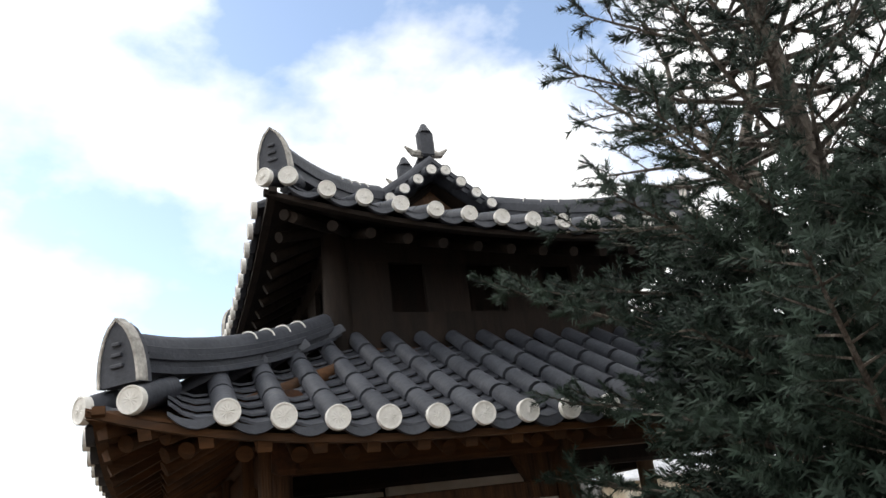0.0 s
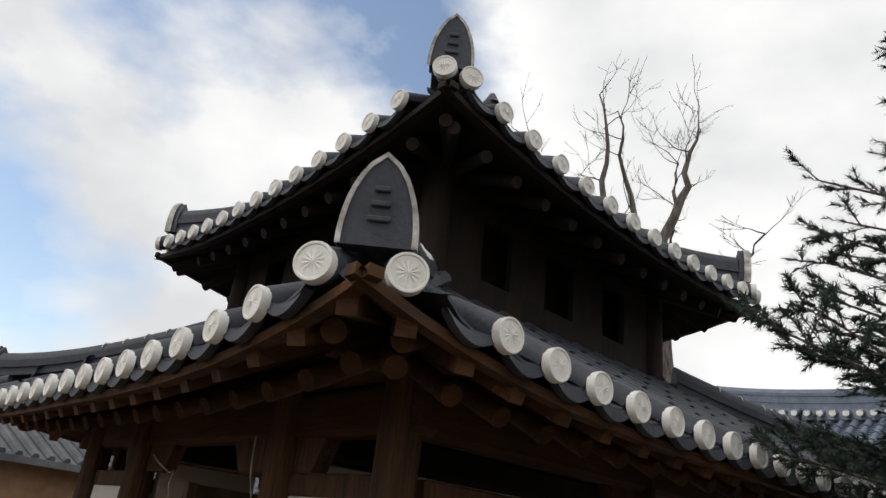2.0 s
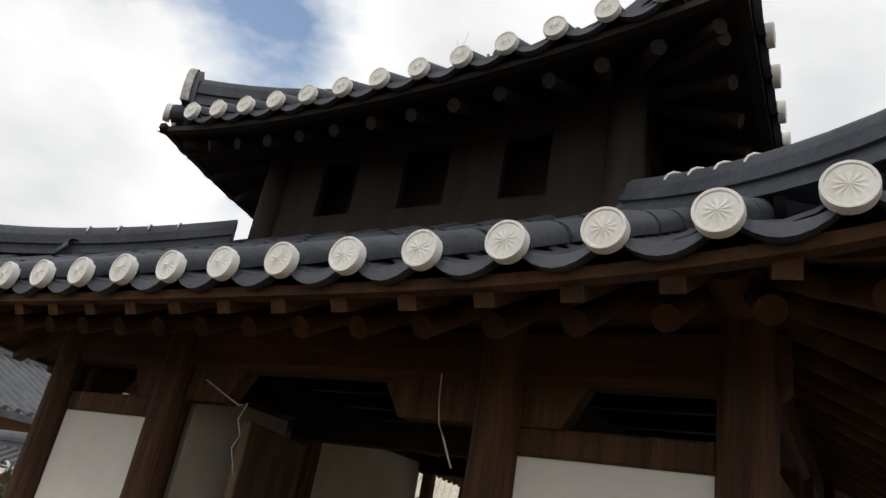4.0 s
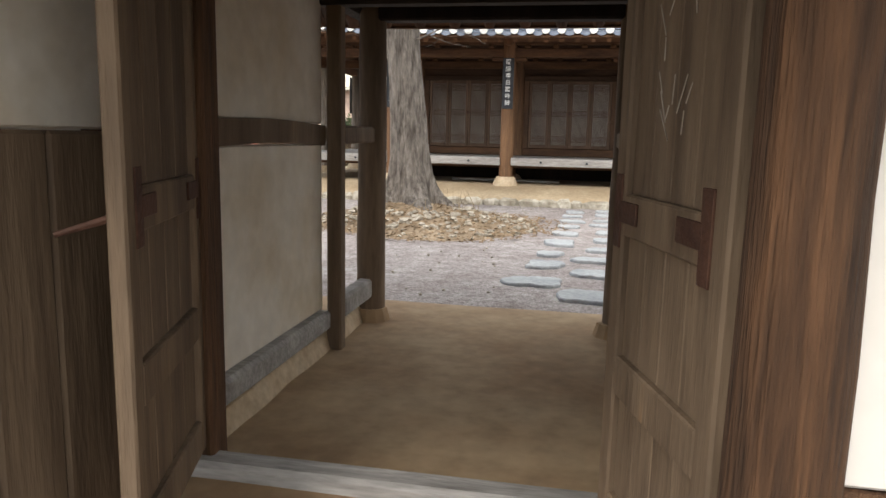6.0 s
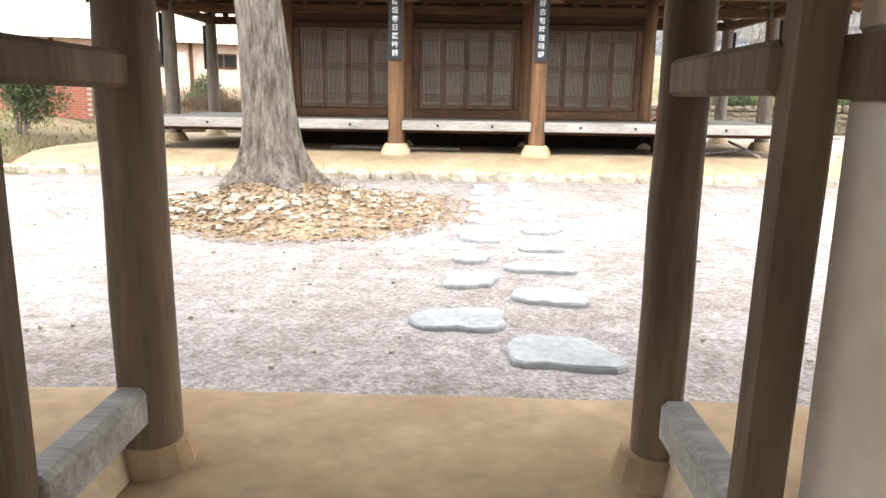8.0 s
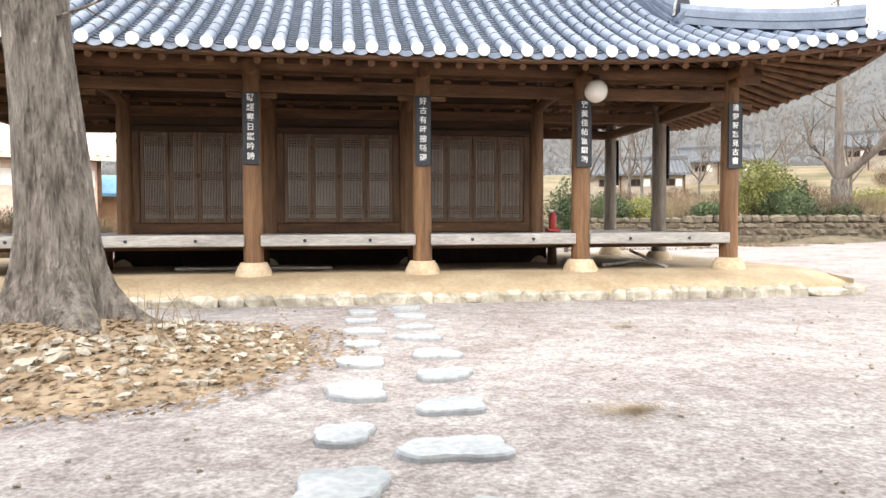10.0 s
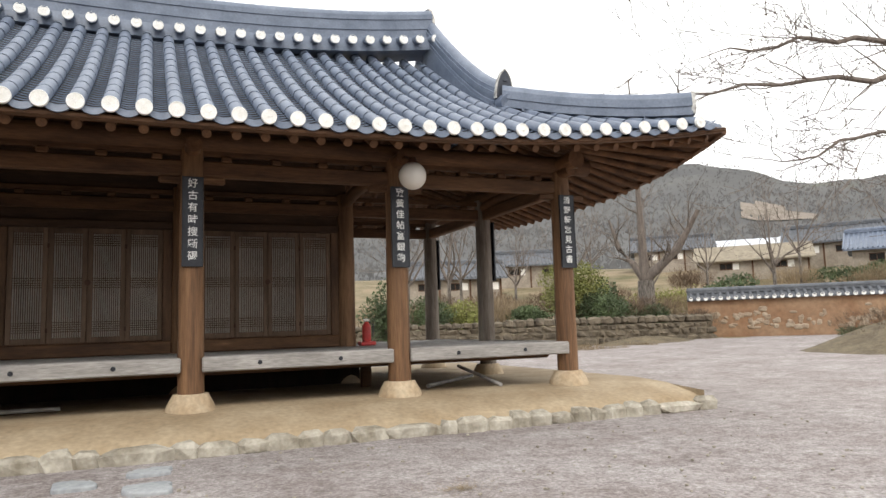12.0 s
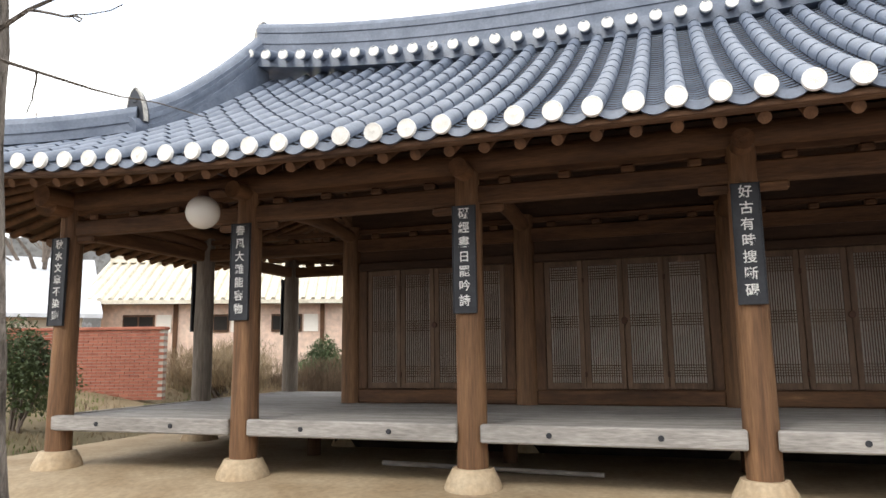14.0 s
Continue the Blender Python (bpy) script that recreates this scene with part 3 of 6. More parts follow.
def end_plate(parent, p, heading, h, w, lean=0.12):
    """Arched tile plate that closes a ridge: dark with a limed rim."""
    def arch(s, grow):
        pts = []
        n = 8
        for i in range(-n, n + 1):
            q = 1 - abs(i) / n
            z = (h + grow) * q
            x = (w / 2 + grow) * (1 - q ** 2.3) ** 0.72
            pts.append((math.copysign(x, i) if i else 0.0, s, z))
        return pts

    def slab(a, b):
        k = Kit()
        n = len(a)
        k.add(a + b, [tuple(range(n)), tuple(range(2 * n - 1, n - 1, -1))] + [(i + 1, i, n + i, n + i + 1) for i in range(n - 1)] + [(0, n - 1, 2 * n - 1, n)])
        return k
    m = Matrix.Translation(p) @ rotz(heading) @ Matrix.Rotation(lean, 4, "X")
    body = part("ridge_end_tile", slab(arch(-0.035, -0.012), arch(0.06, -0.012)), M_TILE_OLD, parent, "dark arched tile plate with a worn white rim")
    body.matrix_local = m
    rim = Kit()
    o, i_ = arch(-0.042, 0.004), arch(-0.042, -0.015)
    o2, i2 = arch(0.02, 0.004), arch(0.02, -0.015)
    n = len(o)
    rim.add(o + i_ + o2 + i2, [(j, j + 1, n + j + 1, n + j) for j in range(n - 1)] + [(j + 1, j, 2 * n + j, 2 * n + j + 1) for j in range(n - 1)] + [(n + j, n + j + 1, 3 * n + j + 1, 3 * n + j) for j in range(n - 1)])
    part("rim", rim, M_LIMEOLD, body)
    for q in range(3):
        part("relief_bar", Kit().box((0.0, -0.04, h * (0.28 + 0.16 * q)), (w * (0.3 - 0.05 * q), 0.02, h * 0.06), None, 0.006), M_TILE_OLD, body)


def ridge(parent, pts, w, h, layers, name="ridge", mat=None):
    return part(name, Kit().sweep(pts, ridge_profile(w, h, layers)), mat or M_TILE, parent, "ridge of stacked dark tiles", True)


# ---- the hall ----
hall = thing("pavilion_hall", "old timber study hall with open verandah, round columns and tiled roof", "building")
hall_roof = Roof(hall, HX, 22.3, 8.43, 4.22, 3.53, 0.5, 0.50, 0.022, 5.72, 1.65, "gable", 0.311, 0.085, M_TILE, 0.36, 0.115, 0.12, disc=0.083)
for side_name in ("front", "right", "left", "back"):
    hall_roof.build(side_name, side_name == "front", side_name != "back")
    hall_roof.rafters(side_name, 4.05 if side_name in ("front", "back") else 2.6, 0.31, 0.058, 6.0 if side_name in ("front", "back") else 2.3)


def hall_ridges():
    r = hall_roof
    zr = r.ze + r.a * r.ay + r.b * r.ay ** 2 + 0.1
    gx = r.gx - 0.05
    top = [Vector((HX + gx * t, 22.3, zr + 0.42 * abs(t) ** 2.4)) for t in [i / 20 for i in range(-20, 21)]]
    ridge(r.roof, top, 0.3, 0.47, 5, "main_ridge")
    part("ridge_base", Kit().sweep([p + Vector((0, 0, -0.14)) for p in top], [(0.3, -0.12), (0.24, 0.14), (-0.24, 0.14), (-0.3, -0.12)]), M_TILE, r.roof)
    # row of tile ends under the ridge
    n = int(2 * gx / r.step)
    for i in range(n + 1):
        x = (-n / 2 + i) * r.step
        z = zr + 0.42 * abs(x / gx) ** 2.4
        o = part("ridge_disc", r.disc, M_LIME, r.roof, "white limed round tile end")
        o.matrix_local = Matrix.Translation((HX + x, 22.3 - 0.47, z - 0.12)) @ Matrix.Scale(0.95, 4)
        part("ridge_stub_tile", Kit().tube([(HX + x, 22.3 - 0.46, z - 0.12), (HX + x, 22.3 - 0.1, z - 0.02)], 0.08, 10), M_TILE, r.roof, smooth=True)
    for s in (-1, 1):
        # descending ridge, then hip
        dp = []
        for i in range(13):
            t = i / 12
            v = lerp(r.ay, r.vh + 0.05, t)
            z = r.at("front", s * (r.gx - 0.02), v).z
            dp.append(Vector((HX + s * lerp(gx, gx + 0.12, t), r.cy - r.ay + v, z + 0.06 + 0.5 * (1 - t) ** 1.7)))
        ridge(r.roof, dp, 0.26, 0.3, 4, "descending_ridge")
        part("ridge_underlay", Kit().sweep([p - Vector((0, 0, 0.01)) for p in dp], [(0.16, -0.6), (0.15, 0.02), (-0.15, 0.02), (-0.16, -0.6)]), M_TILE, r.roof)
        end_plate(r.roof, dp[-1] + Vector((0, -0.06, 0.1)), 0, 0.46, 0.3, 0.1)
        part("ridge_foot_tile", Kit().tube([dp[-1] + Vector((0, -0.22, 0.0)), dp[-1] + Vector((0, 0.2, 0.1))], 0.13, 12), M_TILE, r.roof, smooth=True)
        hp = []
        for i in range(13):
            t = i / 12
            x = lerp(gx + 0.1, r.ax - 0.38, t)
            v = (r.ax - x) * r.k
            hp.append(r.at("front", s * x, v) + Vector((0, 0, 0.04 + 0.05 * t)))
        ridge(r.roof, hp, 0.26, 0.26, 4, "hip_ridge")
        d = hp[-1] - hp[-2]
        end_plate(r.roof, hp[-1] + Vector((0, 0, 0.02)), math.atan2(d.x, -d.y), 0.36, 0.27, 0.05)
        hb = [Vector((p.x, 44.6 - p.y, p.z)) for p in hp]
        ridge(r.roof, hb, 0.26, 0.26, 4, "hip_ridge")
        db = [Vector((p.x, 44.6 - p.y, p.z)) for p in dp]
        ridge(r.roof, db, 0.26, 0.3, 4, "descending_ridge")
        e = top[-1] if s > 0 else top[0]
        end_plate(r.roof, e + Vector((s * 0.02, 0, 0.3)), s * math.pi / 2, 0.34, 0.28, -0.1)
        # boarded gable
        xg = HX + s * (r.gx - 0.25)
        zb = r.at("front", r.gx, r.vh).z
        inner = r.ay - r.vh
        for j in range(14):
            k = Kit()
            y0 = -inner + j * inner / 7
            y1 = y0 + inner / 7 - 0.012
            zt0, zt1 = [lerp(zr, zb, abs(y) / inner) - 0.1 for y in (y0, y1)]
            k.add([(xg - 0.02, 22.3 + y0, zb - 0.2), (xg - 0.02, 22.3 + y1, zb - 0.2), (xg - 0.02, 22.3 + y1, zt1), (xg - 0.02, 22.3 + y0, zt0),
                   (xg + 0.02, 22.3 + y0, zb - 0.2), (xg + 0.02, 22.3 + y1, zb - 0.2), (xg + 0.02, 22.3 + y1, zt1), (xg + 0.02, 22.3 + y0, zt0)],
                  [(0, 3, 2, 1), (4, 5, 6, 7), (0, 1, 5, 4), (2, 3, 7, 6), (1, 2, 6, 5), (0, 4, 7, 3)])
            part("gable_board", k, M_WOOD, hall)


hall_ridges()


def column(parent, x, y, z0, z1, r, mat=None, wob=0.02):
    pts = [(x + 0.008 * noise.noise((x, y, i * 0.9)), y, lerp(z0, z1, i / 8)) for i in range(9)]
    rads = [r * (1.07 - 0.12 * i / 8) * (1 + wob * noise.noise((x * 3, y, i))) for i in range(9)]
    part("column", Kit().tube(pts, rads, 20), mat or M_COL, parent, smooth=True)


def base_stone(parent, x, y, z0, z1, r):
    k = Kit()
    n = 20
    prof = [(r * 1.72, z0 - 0.05), (r * 1.7, z0 + 0.02), (r * 1.58, lerp(z0, z1, 0.4)), (r * 1.32, lerp(z0, z1, 0.8)), (r * 1.2, z1)]
    vs, fs = [], []
    for rr, z in prof:
        vs += [(x + rr * math.cos(2 * math.pi * i / n) * (1 + 0.03 * noise.noise((x + i, y, z * 4))), y + rr * math.sin(2 * math.pi * i / n), z) for i in range(n)]
    for j in range(len(prof) - 1):
        for i in range(n):
            a, b = j * n + i, j * n + (i + 1) % n
            fs.append((a, b, b + n, a + n))
    fs.append(tuple((len(prof) - 1) * n + i for i in range(n)))
    part("column_base", k.add(vs, fs), M_BASE, parent, "pale earth-stained stone column base", True)


def hall_frame():
    for j, y in enumerate(ROWY):
        for i, x in enumerate(COLX):
            base_stone(hall, x, y, 0.33, 0.53, 0.17)
            column(hall, x, y, 0.52, 3.55, 0.145, M_COLG if j and i in (0, 5) else M_COL)
    for j, y in enumerate(ROWY):
        for i in range(5):
            x0, x1 = COLX[i] + 0.1, COLX[i + 1] - 0.1
            part("tie_beam", Kit().box(((x0 + x1) / 2, y, 3.27), (x1 - x0, 0.13, 0.2), None, 0.02), M_WOODX, hall)
            for q in range(4):
                part("bearing_block", Kit().box((lerp(x0, x1, (q + 0.5) / 4), y, 3.40), (0.13, 0.17, 0.075), None, 0.025), M_WOODX, hall)
            part("purlin_support", Kit().box(((x0 + x1) / 2, y, 3.475), (x1 - x0 + 0.2, 0.1, 0.08), None, 0.01), M_WOODX, hall)
        z = 3.62 if j != 1 else 5.2
        part("purlin", Kit().tube([(COLX[0] - 0.5, y, z), (COLX[-1] + 0.5, y, z)], 0.135, 14), M_WOODX, hall, smooth=True)
    for i in (0, 5):
        x = COLX[i]
        for j in range(2):
            y0, y1 = ROWY[j] + 0.1, ROWY[j + 1] - 0.1
            part("tie_beam", Kit().box((x, (y0 + y1) / 2, 3.27), (0.13, y1 - y0, 0.2), None, 0.02), M_WOODY, hall)
        part("purlin", Kit().tube([(x, ROWY[0] - 0.5, 3.62), (x, ROWY[2] + 0.5, 3.62)], 0.135, 14), M_WOODY, hall, smooth=True)
    for x in COLX:
        for s in (-1, 1):
            # bracket arms at the column heads
            part("column_bracket", Kit().box((x + s * 0.24, ROWY[0], 3.13), (0.3, 0.1, 0.09), None, 0.03), M_WOODX, hall)
        part("beam_head", Kit().tube([(x, ROWY[0] - 0.36, 3.5), (x, ROWY[0] + 0.1, 3.5)], 0.1, 12), M_WOODY, hall, smooth=True)
        pts = [(x, lerp(ROWY[0], ROWY[1], t), 3.25 + 0.24 * math.sin(math.pi * (0.1 + 0.7 * t))) for t in [i / 8 for i in range(9)]]
        part("cross_beam", Kit().tube(pts, 0.1, 10), M_WOODY, hall, smooth=True)
    # verandah floor: long boards and the fascia planks between columns
    nb = 22
    for j in range(nb):
        y0 = lerp(19.53, 25.05, j / nb)
        y1 = lerp(19.53, 25.05, (j + 1) / nb) - 0.008
        part("floor_board", Kit().box((HX, (y0 + y1) / 2, DECK - 0.03), (13.3, y1 - y0, 0.05), None, 0.006), M_GREYWOOD, hall, "weathered grey floor board")
    for i in range(5):
        x0, x1 = COLX[i] + (0.12 if i else 0.0), COLX[i + 1] - (0.12 if i < 4 else 0.05)
        f = part("deck_fascia", Kit().box(((x0 + x1) / 2, 19.5, 0.87), (x1 - x0, 0.1, 0.18), None, 0.015), M_GREYWOOD, hall, "weathered grey fascia plank with round peg heads")
        for q in (0.22, 0.64):
            xx = lerp(x0, x1, q + 0.06)
            part("peg", Kit().tube([(xx, 19.44, 0.87), (xx, 19.47, 0.87)], [0.026, 0.034], 10), M_BLACK, f, "dark peg head", True)
    for x in (COLX[0] - 0.02, COLX[5] + 0.02):
        part("deck_fascia", Kit().box((x, 22.3, 0.87), (0.1, 5.3, 0.18), None, 0.015), M_GREYWOOD, hall)
    # near-black board carries the shade under the deck in its colour
    part("underfloor_wall", Kit().box((HX, 22.15, 0.6), (COLX[4] - COLX[1] + 0.3, 0.16, 0.6)), M_SHADEW, hall, "wall below the room, coloured near-black for underfloor shade")
    for i in range(1, 5):
        for y in (21.2,):
            part("floor_stump", Kit().tube([(COLX[i], y, 0.3), (COLX[i], y, 0.9)], 0.09, 10), M_WOOD, hall, smooth=True)
    for y in (20.2, 21.4, 22.8, 24.2):
        part("floor_joist", Kit().tube([(COLX[0], y, 0.78), (COLX[5], y, 0.78)], 0.08, 8), M_WOODX, hall, smooth=True)


hall_frame()


def lattice_leaf(parent, x0, x1, z0, z1, y):
    """A papered lattice door leaf: stiles, rails, fine bars in bands."""
    st = 0.07
    k = Kit()
    for x in (x0 + st / 2, x1 - st / 2):
        k.box((x, y, (z0 + z1) / 2), (st, 0.045, z1 - z0), None, 0.006)
    for z in (z0 + 0.04, z1 - 0.04):
        k.box(((x0 + x1) / 2, y, z), (x1 - x0 - 2 * st, 0.04, 0.08))
    leaf = part("door_leaf", k, M_DOORW, parent, "brown wooden lattice door leaf backed with paper")
    part("paper", Kit().box(((x0 + x1) / 2, y + 0.014, (z0 + z1) / 2), (x1 - x0 - 2 * st, 0.004, z1 - z0 - 0.16)), M_PAPER, leaf, "grey-white door paper")
    b = Kit()
    a0, a1 = x0 + st, x1 - st
    n = 13
    for i in range(1, n):
        b.box((lerp(a0, a1, i / n), y - 0.004, (z0 + z1) / 2), (0.011, 0.018, z1 - z0 - 0.16))
    h = z1 - z0 - 0.16
    for c in (0.1, 0.52, 0.93):
        for q in range(-2, 3):
            z = z0 + 0.08 + h * c + q * 0.034
            if z0 + 0.085 < z < z1 - 0.085:
                b.box(((a0 + a1) / 2, y - 0.006, z), (a1 - a0, 0.018, 0.011))
    part("lattice", b, M_DOORW, leaf, "fine lattice bars", kind="stuff")
    return leaf


def hall_room():
    y = ROWY[1]
    for i in (1, 2, 3):
        x0, x1 = COLX[i] + 0.14, COLX[i + 1] - 0.14
        part("sill_beam", Kit().box(((x0 + x1) / 2, y, 1.05), (x1 - x0, 0.16, 0.2), None, 0.02), M_WOODX, hall)
        # lintel and boards over the doors: shade put into the wood colour
        part("door_lintel", Kit().box(((x0 + x1) / 2, y, 2.94), (x1 - x0, 0.14, 0.12), None, 0.015), M_EAVESHADE, hall)
        part("wall_board", Kit().box(((x0 + x1) / 2, y + 0.02, 3.1), (x1 - x0, 0.05, 0.2)), M_EAVESHADE, hall)
        part("wall_board", Kit().box(((x0 + x1) / 2, y + 0.02, 4.0), (x1 - x0 + 0.3, 0.05, 1.3)), M_EAVESHADE, hall)
        fr = 0.14
        for s, e in ((x0, x0 + fr), (x1 - fr, x1)):
            part("door_jamb", Kit().box(((s + e) / 2, y, 2.01), (fr - 0.004, 0.13, 1.73), None, 0.012), M_WOOD, hall)
        w = (x1 - x0 - 2 * fr) / 4
        for q in range(4):
            a = x0 + fr + q * w
            leaf = lattice_leaf(hall, a + 0.004, a + w - 0.004, 1.16, 2.87, y - 0.02)
            if q in (0, 1, 2):
                for z in (1.35, 2.6):
                    if q != 1:
                        part("hinge", Kit().box((a + w, y - 0.05, z), (0.03, 0.02, 0.07), None, 0.005), M_IRON, leaf)
            if q == 1:
                part("ring_plate", Kit().tube([(a + w, y - 0.045, 2.05), (a + w, y - 0.06, 2.05)], [0.045, 0.038], 12), M_IRON, leaf, "dark iron ring plate")
    for x in (COLX[1], COLX[4]):
        part("side_wall", Kit().box((x, 23.65, 2.0), (0.1, 2.4, 2.1)), M_WOOD, hall)
        part("side_wall_top", Kit().box((x, 23.65, 3.9), (0.1, 2.4, 1.5)), M_WOOD, hall)
    part("rear_wall", Kit().box((HX, ROWY[2], 2.1), (COLX[4] - COLX[1], 0.12, 2.3)), M_WOOD, hall)


hall_room()


# ---- platform of the hall ----
def platform():
    x0, x1, y0, y1 = HX - 8.0, HX + 8.0, 18.32, 26.4
    k = Kit()
    n = 40
    vs, fs = [], []
    for j, (dy, z) in enumerate(((0.0, 0.06), (0.08, 0.15), (0.28, 0.215), (0.75, 0.305), (1.5, 0.345))):
        for i in range(n + 1):
            x = lerp(x0 + dy * 0.0, x1 - dy * 0.0, i / n)
            vs.append((x, y0 + dy, z + (0.02 * noise.noise((x * 0.8, dy * 3, 0)) if j < 4 else 0.0)))
    for j in range(4):
        for i in range(n):
            a = j * (n + 1) + i
            fs.append((a, a + 1, a + n + 2, a + n + 1))
    k.add(vs, fs)
    k.add([(x0, y0 + 1.5, 0.345), (x1, y0 + 1.5, 0.345), (x1, y1, 0.345), (x0, y1, 0.345), (x0, y0, -0.1), (x1, y0, -0.1), (x1, y1, -0.1), (x0, y1, -0.1), (x1, y0, 0.24), (x0, y0, 0.24)],
          [(0, 1, 2, 3), (1, 8, 5, 6, 2), (3, 7, 4, 9, 0), (2, 6, 7, 3)])
    plat = solid("platform", k, M_PLAT, "ochre rammed-earth platform edged with rough stones", "platform", kind="structure", smooth=True)
    # edging stones, front and right side
    r = random.Random(3)
    x = x0 - 0.1
    while x < x1 + 0.1:
        w = r.choice((0.22, 0.28, 0.3, 0.36, 0.45, 0.6)) * r.uniform(0.85, 1.15)
        stone(plat, "edge_stone", (x + w / 2, y0 + 0.01 + r.uniform(-0.025, 0.02), 0.035), (w + 0.012, 0.24 + r.uniform(-0.02, 0.03), 0.23 + r.uniform(-0.06, 0.03)), r, M_STONE)
        x += w
    y = y0 + 0.3
    while y < y1:
        w = r.uniform(0.25, 0.5)
        stone(plat, "edge_stone", (x1 + 0.02, y + w / 2, 0.06), (0.26, w + 0.01, 0.29), r, M_STONE)
        y += w


def stone_kit(c, s, r, rough=0.2):
    bm = bmesh.new()
    bmesh.ops.create_cube(bm, size=1)
    bmesh.ops.bevel(bm, geom=bm.edges[:], offset=0.24, segments=1, affect="EDGES")
    vs = []
    for v in bm.verts:
        p = v.co.copy()
        vs.append((c[0] + (p.x + r.uniform(-rough, rough) * 0.6) * s[0], c[1] + (p.y + r.uniform(-rough, rough) * 0.6) * s[1], c[2] + (p.z + r.uniform(-rough, rough) * 0.6) * s[2]))
    bm.verts.ensure_lookup_table()
    fs = [tuple(q.index for q in f.verts) for f in bm.faces]
    bm.free()
    return vs, fs


def stone(parent, name, c, s, r, mat):
    vs, fs = stone_kit(c, s, r, 0.13)
    return part(name, Kit().add(vs, fs), mat, parent, smooth=False)


platform()


# ---- things at the hall ----
TEXTS = ["秋水文章不染塵", "春風大雅能容物", "硏經婁日罷吟詩", "好古有時搜斷碣", "攷黃佳帖富銀鉤", "清野軒窓見古書"]


def plaque(x, y, text, along="x"):
    t = thing("plaque", "narrow black wooden plaque with white characters on a column", "plaque", "plaques on the columns")
    z0, z1 = 2.04, 3.14
    part("board", Kit().box((x, y, (z0 + z1) / 2), (0.23, 0.03, z1 - z0), None, 0.005), M_BLACK, t)
    for s in (-1, 1):
        part("edge_strip", Kit().box((x + s * 0.118, y - 0.004, (z0 + z1) / 2), (0.012, 0.04, z1 - z0), None, 0.003), M_BLACK, t)
    n = len(text)
    for i, ch in enumerate(text):
        c = bpy.data.curves.new("inscription", "FONT")
        c.body, c.size, c.align_x, c.align_y, c.extrude = ch, 0.12, "CENTER", "CENTER", 0.002
        c.offset = 0.0015
        c.materials.append(M_INK)
        o = new("inscription", c)
        o.parent = t
        o.matrix_local = Matrix.Translation((x, y - 0.019, z1 - 0.09 - i * 0.148)) @ Matrix.Rotation(math.pi / 2, 4, "X")
        tagged(o, "white painted character")
    return t


for x, text in zip(COLX, TEXTS):
    plaque(x, ROWY[0] - 0.165, text)
for y in ROWY[1:]:
    for s, x in ((-1, COLX[0]), (1, COLX[5])):
        t = thing("plaque", "narrow black wooden plaque hung on a side column", "plaque", "plaques on the columns")
        part("board", Kit().box((x + s * 0.165, y, 2.59), (0.03, 0.23, 1.1), None, 0.005), M_BLACK, t)


def globe_lamp(x):
    t = thing("globe_lamp", "opal glass globe lamp hung under the verandah eave", "lamp", "globe lamps")
    g = bmesh.new()
    bmesh.ops.create_uvsphere(g, u_segments=28, v_segments=18, radius=0.18)
    me = bpy.data.meshes.new("globe")
    g.to_mesh(me)
    g.free()
    me.materials.append(M_GLOBE)
    me.shade_smooth()
    o = part("globe", me, M_GLOBE, t)
    o.location = (x, 18.9, 3.18)
    part("neck", Kit().tube([(x, 18.9, 3.33), (x, 18.9, 3.42)], [0.07, 0.05], 14), M_IRON, t, smooth=True)
    part("bracket", Kit().tube([(x, 18.9, 3.41), (x, 19.2, 3.5), (x, 19.5, 3.5)], 0.016, 8), M_IRON, t, smooth=True)


globe_lamp(COLX[4])
globe_lamp(COLX[1] - 0.12)


def extinguisher(x, y, z):
    t = thing("fire_extinguisher", "small red fire extinguisher standing on the verandah floor", "extinguisher")
    part("stand", Kit().box((x, y, z + 0.035), (0.26, 0.24, 0.07), None, 0.015), M_RED, t)
    part("cylinder", Kit().tube([(x, y, z + 0.05), (x, y, z + 0.09), (x, y, z + 0.32), (x, y, z + 0.37), (x, y, z + 0.4)], [0.07, 0.075, 0.075, 0.05, 0.025], 16), M_RED, t, smooth=True)
    part("valve", Kit().box((x, y, z + 0.43), (0.1, 0.03, 0.04), None, 0.008), M_INK, t)
    part("hose", Kit().tube([(x + 0.03, y, z + 0.42), (x + 0.12, y, z + 0.35), (x + 0.11, y, z + 0.15)], 0.011, 6), M_BLACK, t, smooth=True)


extinguisher(COLX[4] + 0.32, 22.2, DECK)

for a, b in (((6.3, 20.1, 0.39), (7.6, 21.4, 0.4)), ((7.3, 19.75, 0.37), (7.0, 20.6, 0.62)), ((-1.0, 20.6, 0.38), (1.6, 20.3, 0.39))):
    solid("loose_pole", Kit().tube([a, b], [0.03, 0.025], 8), M_GREYWOOD, "weathered loose pole lying under the verandah", "pole", "poles under the verandah", True)


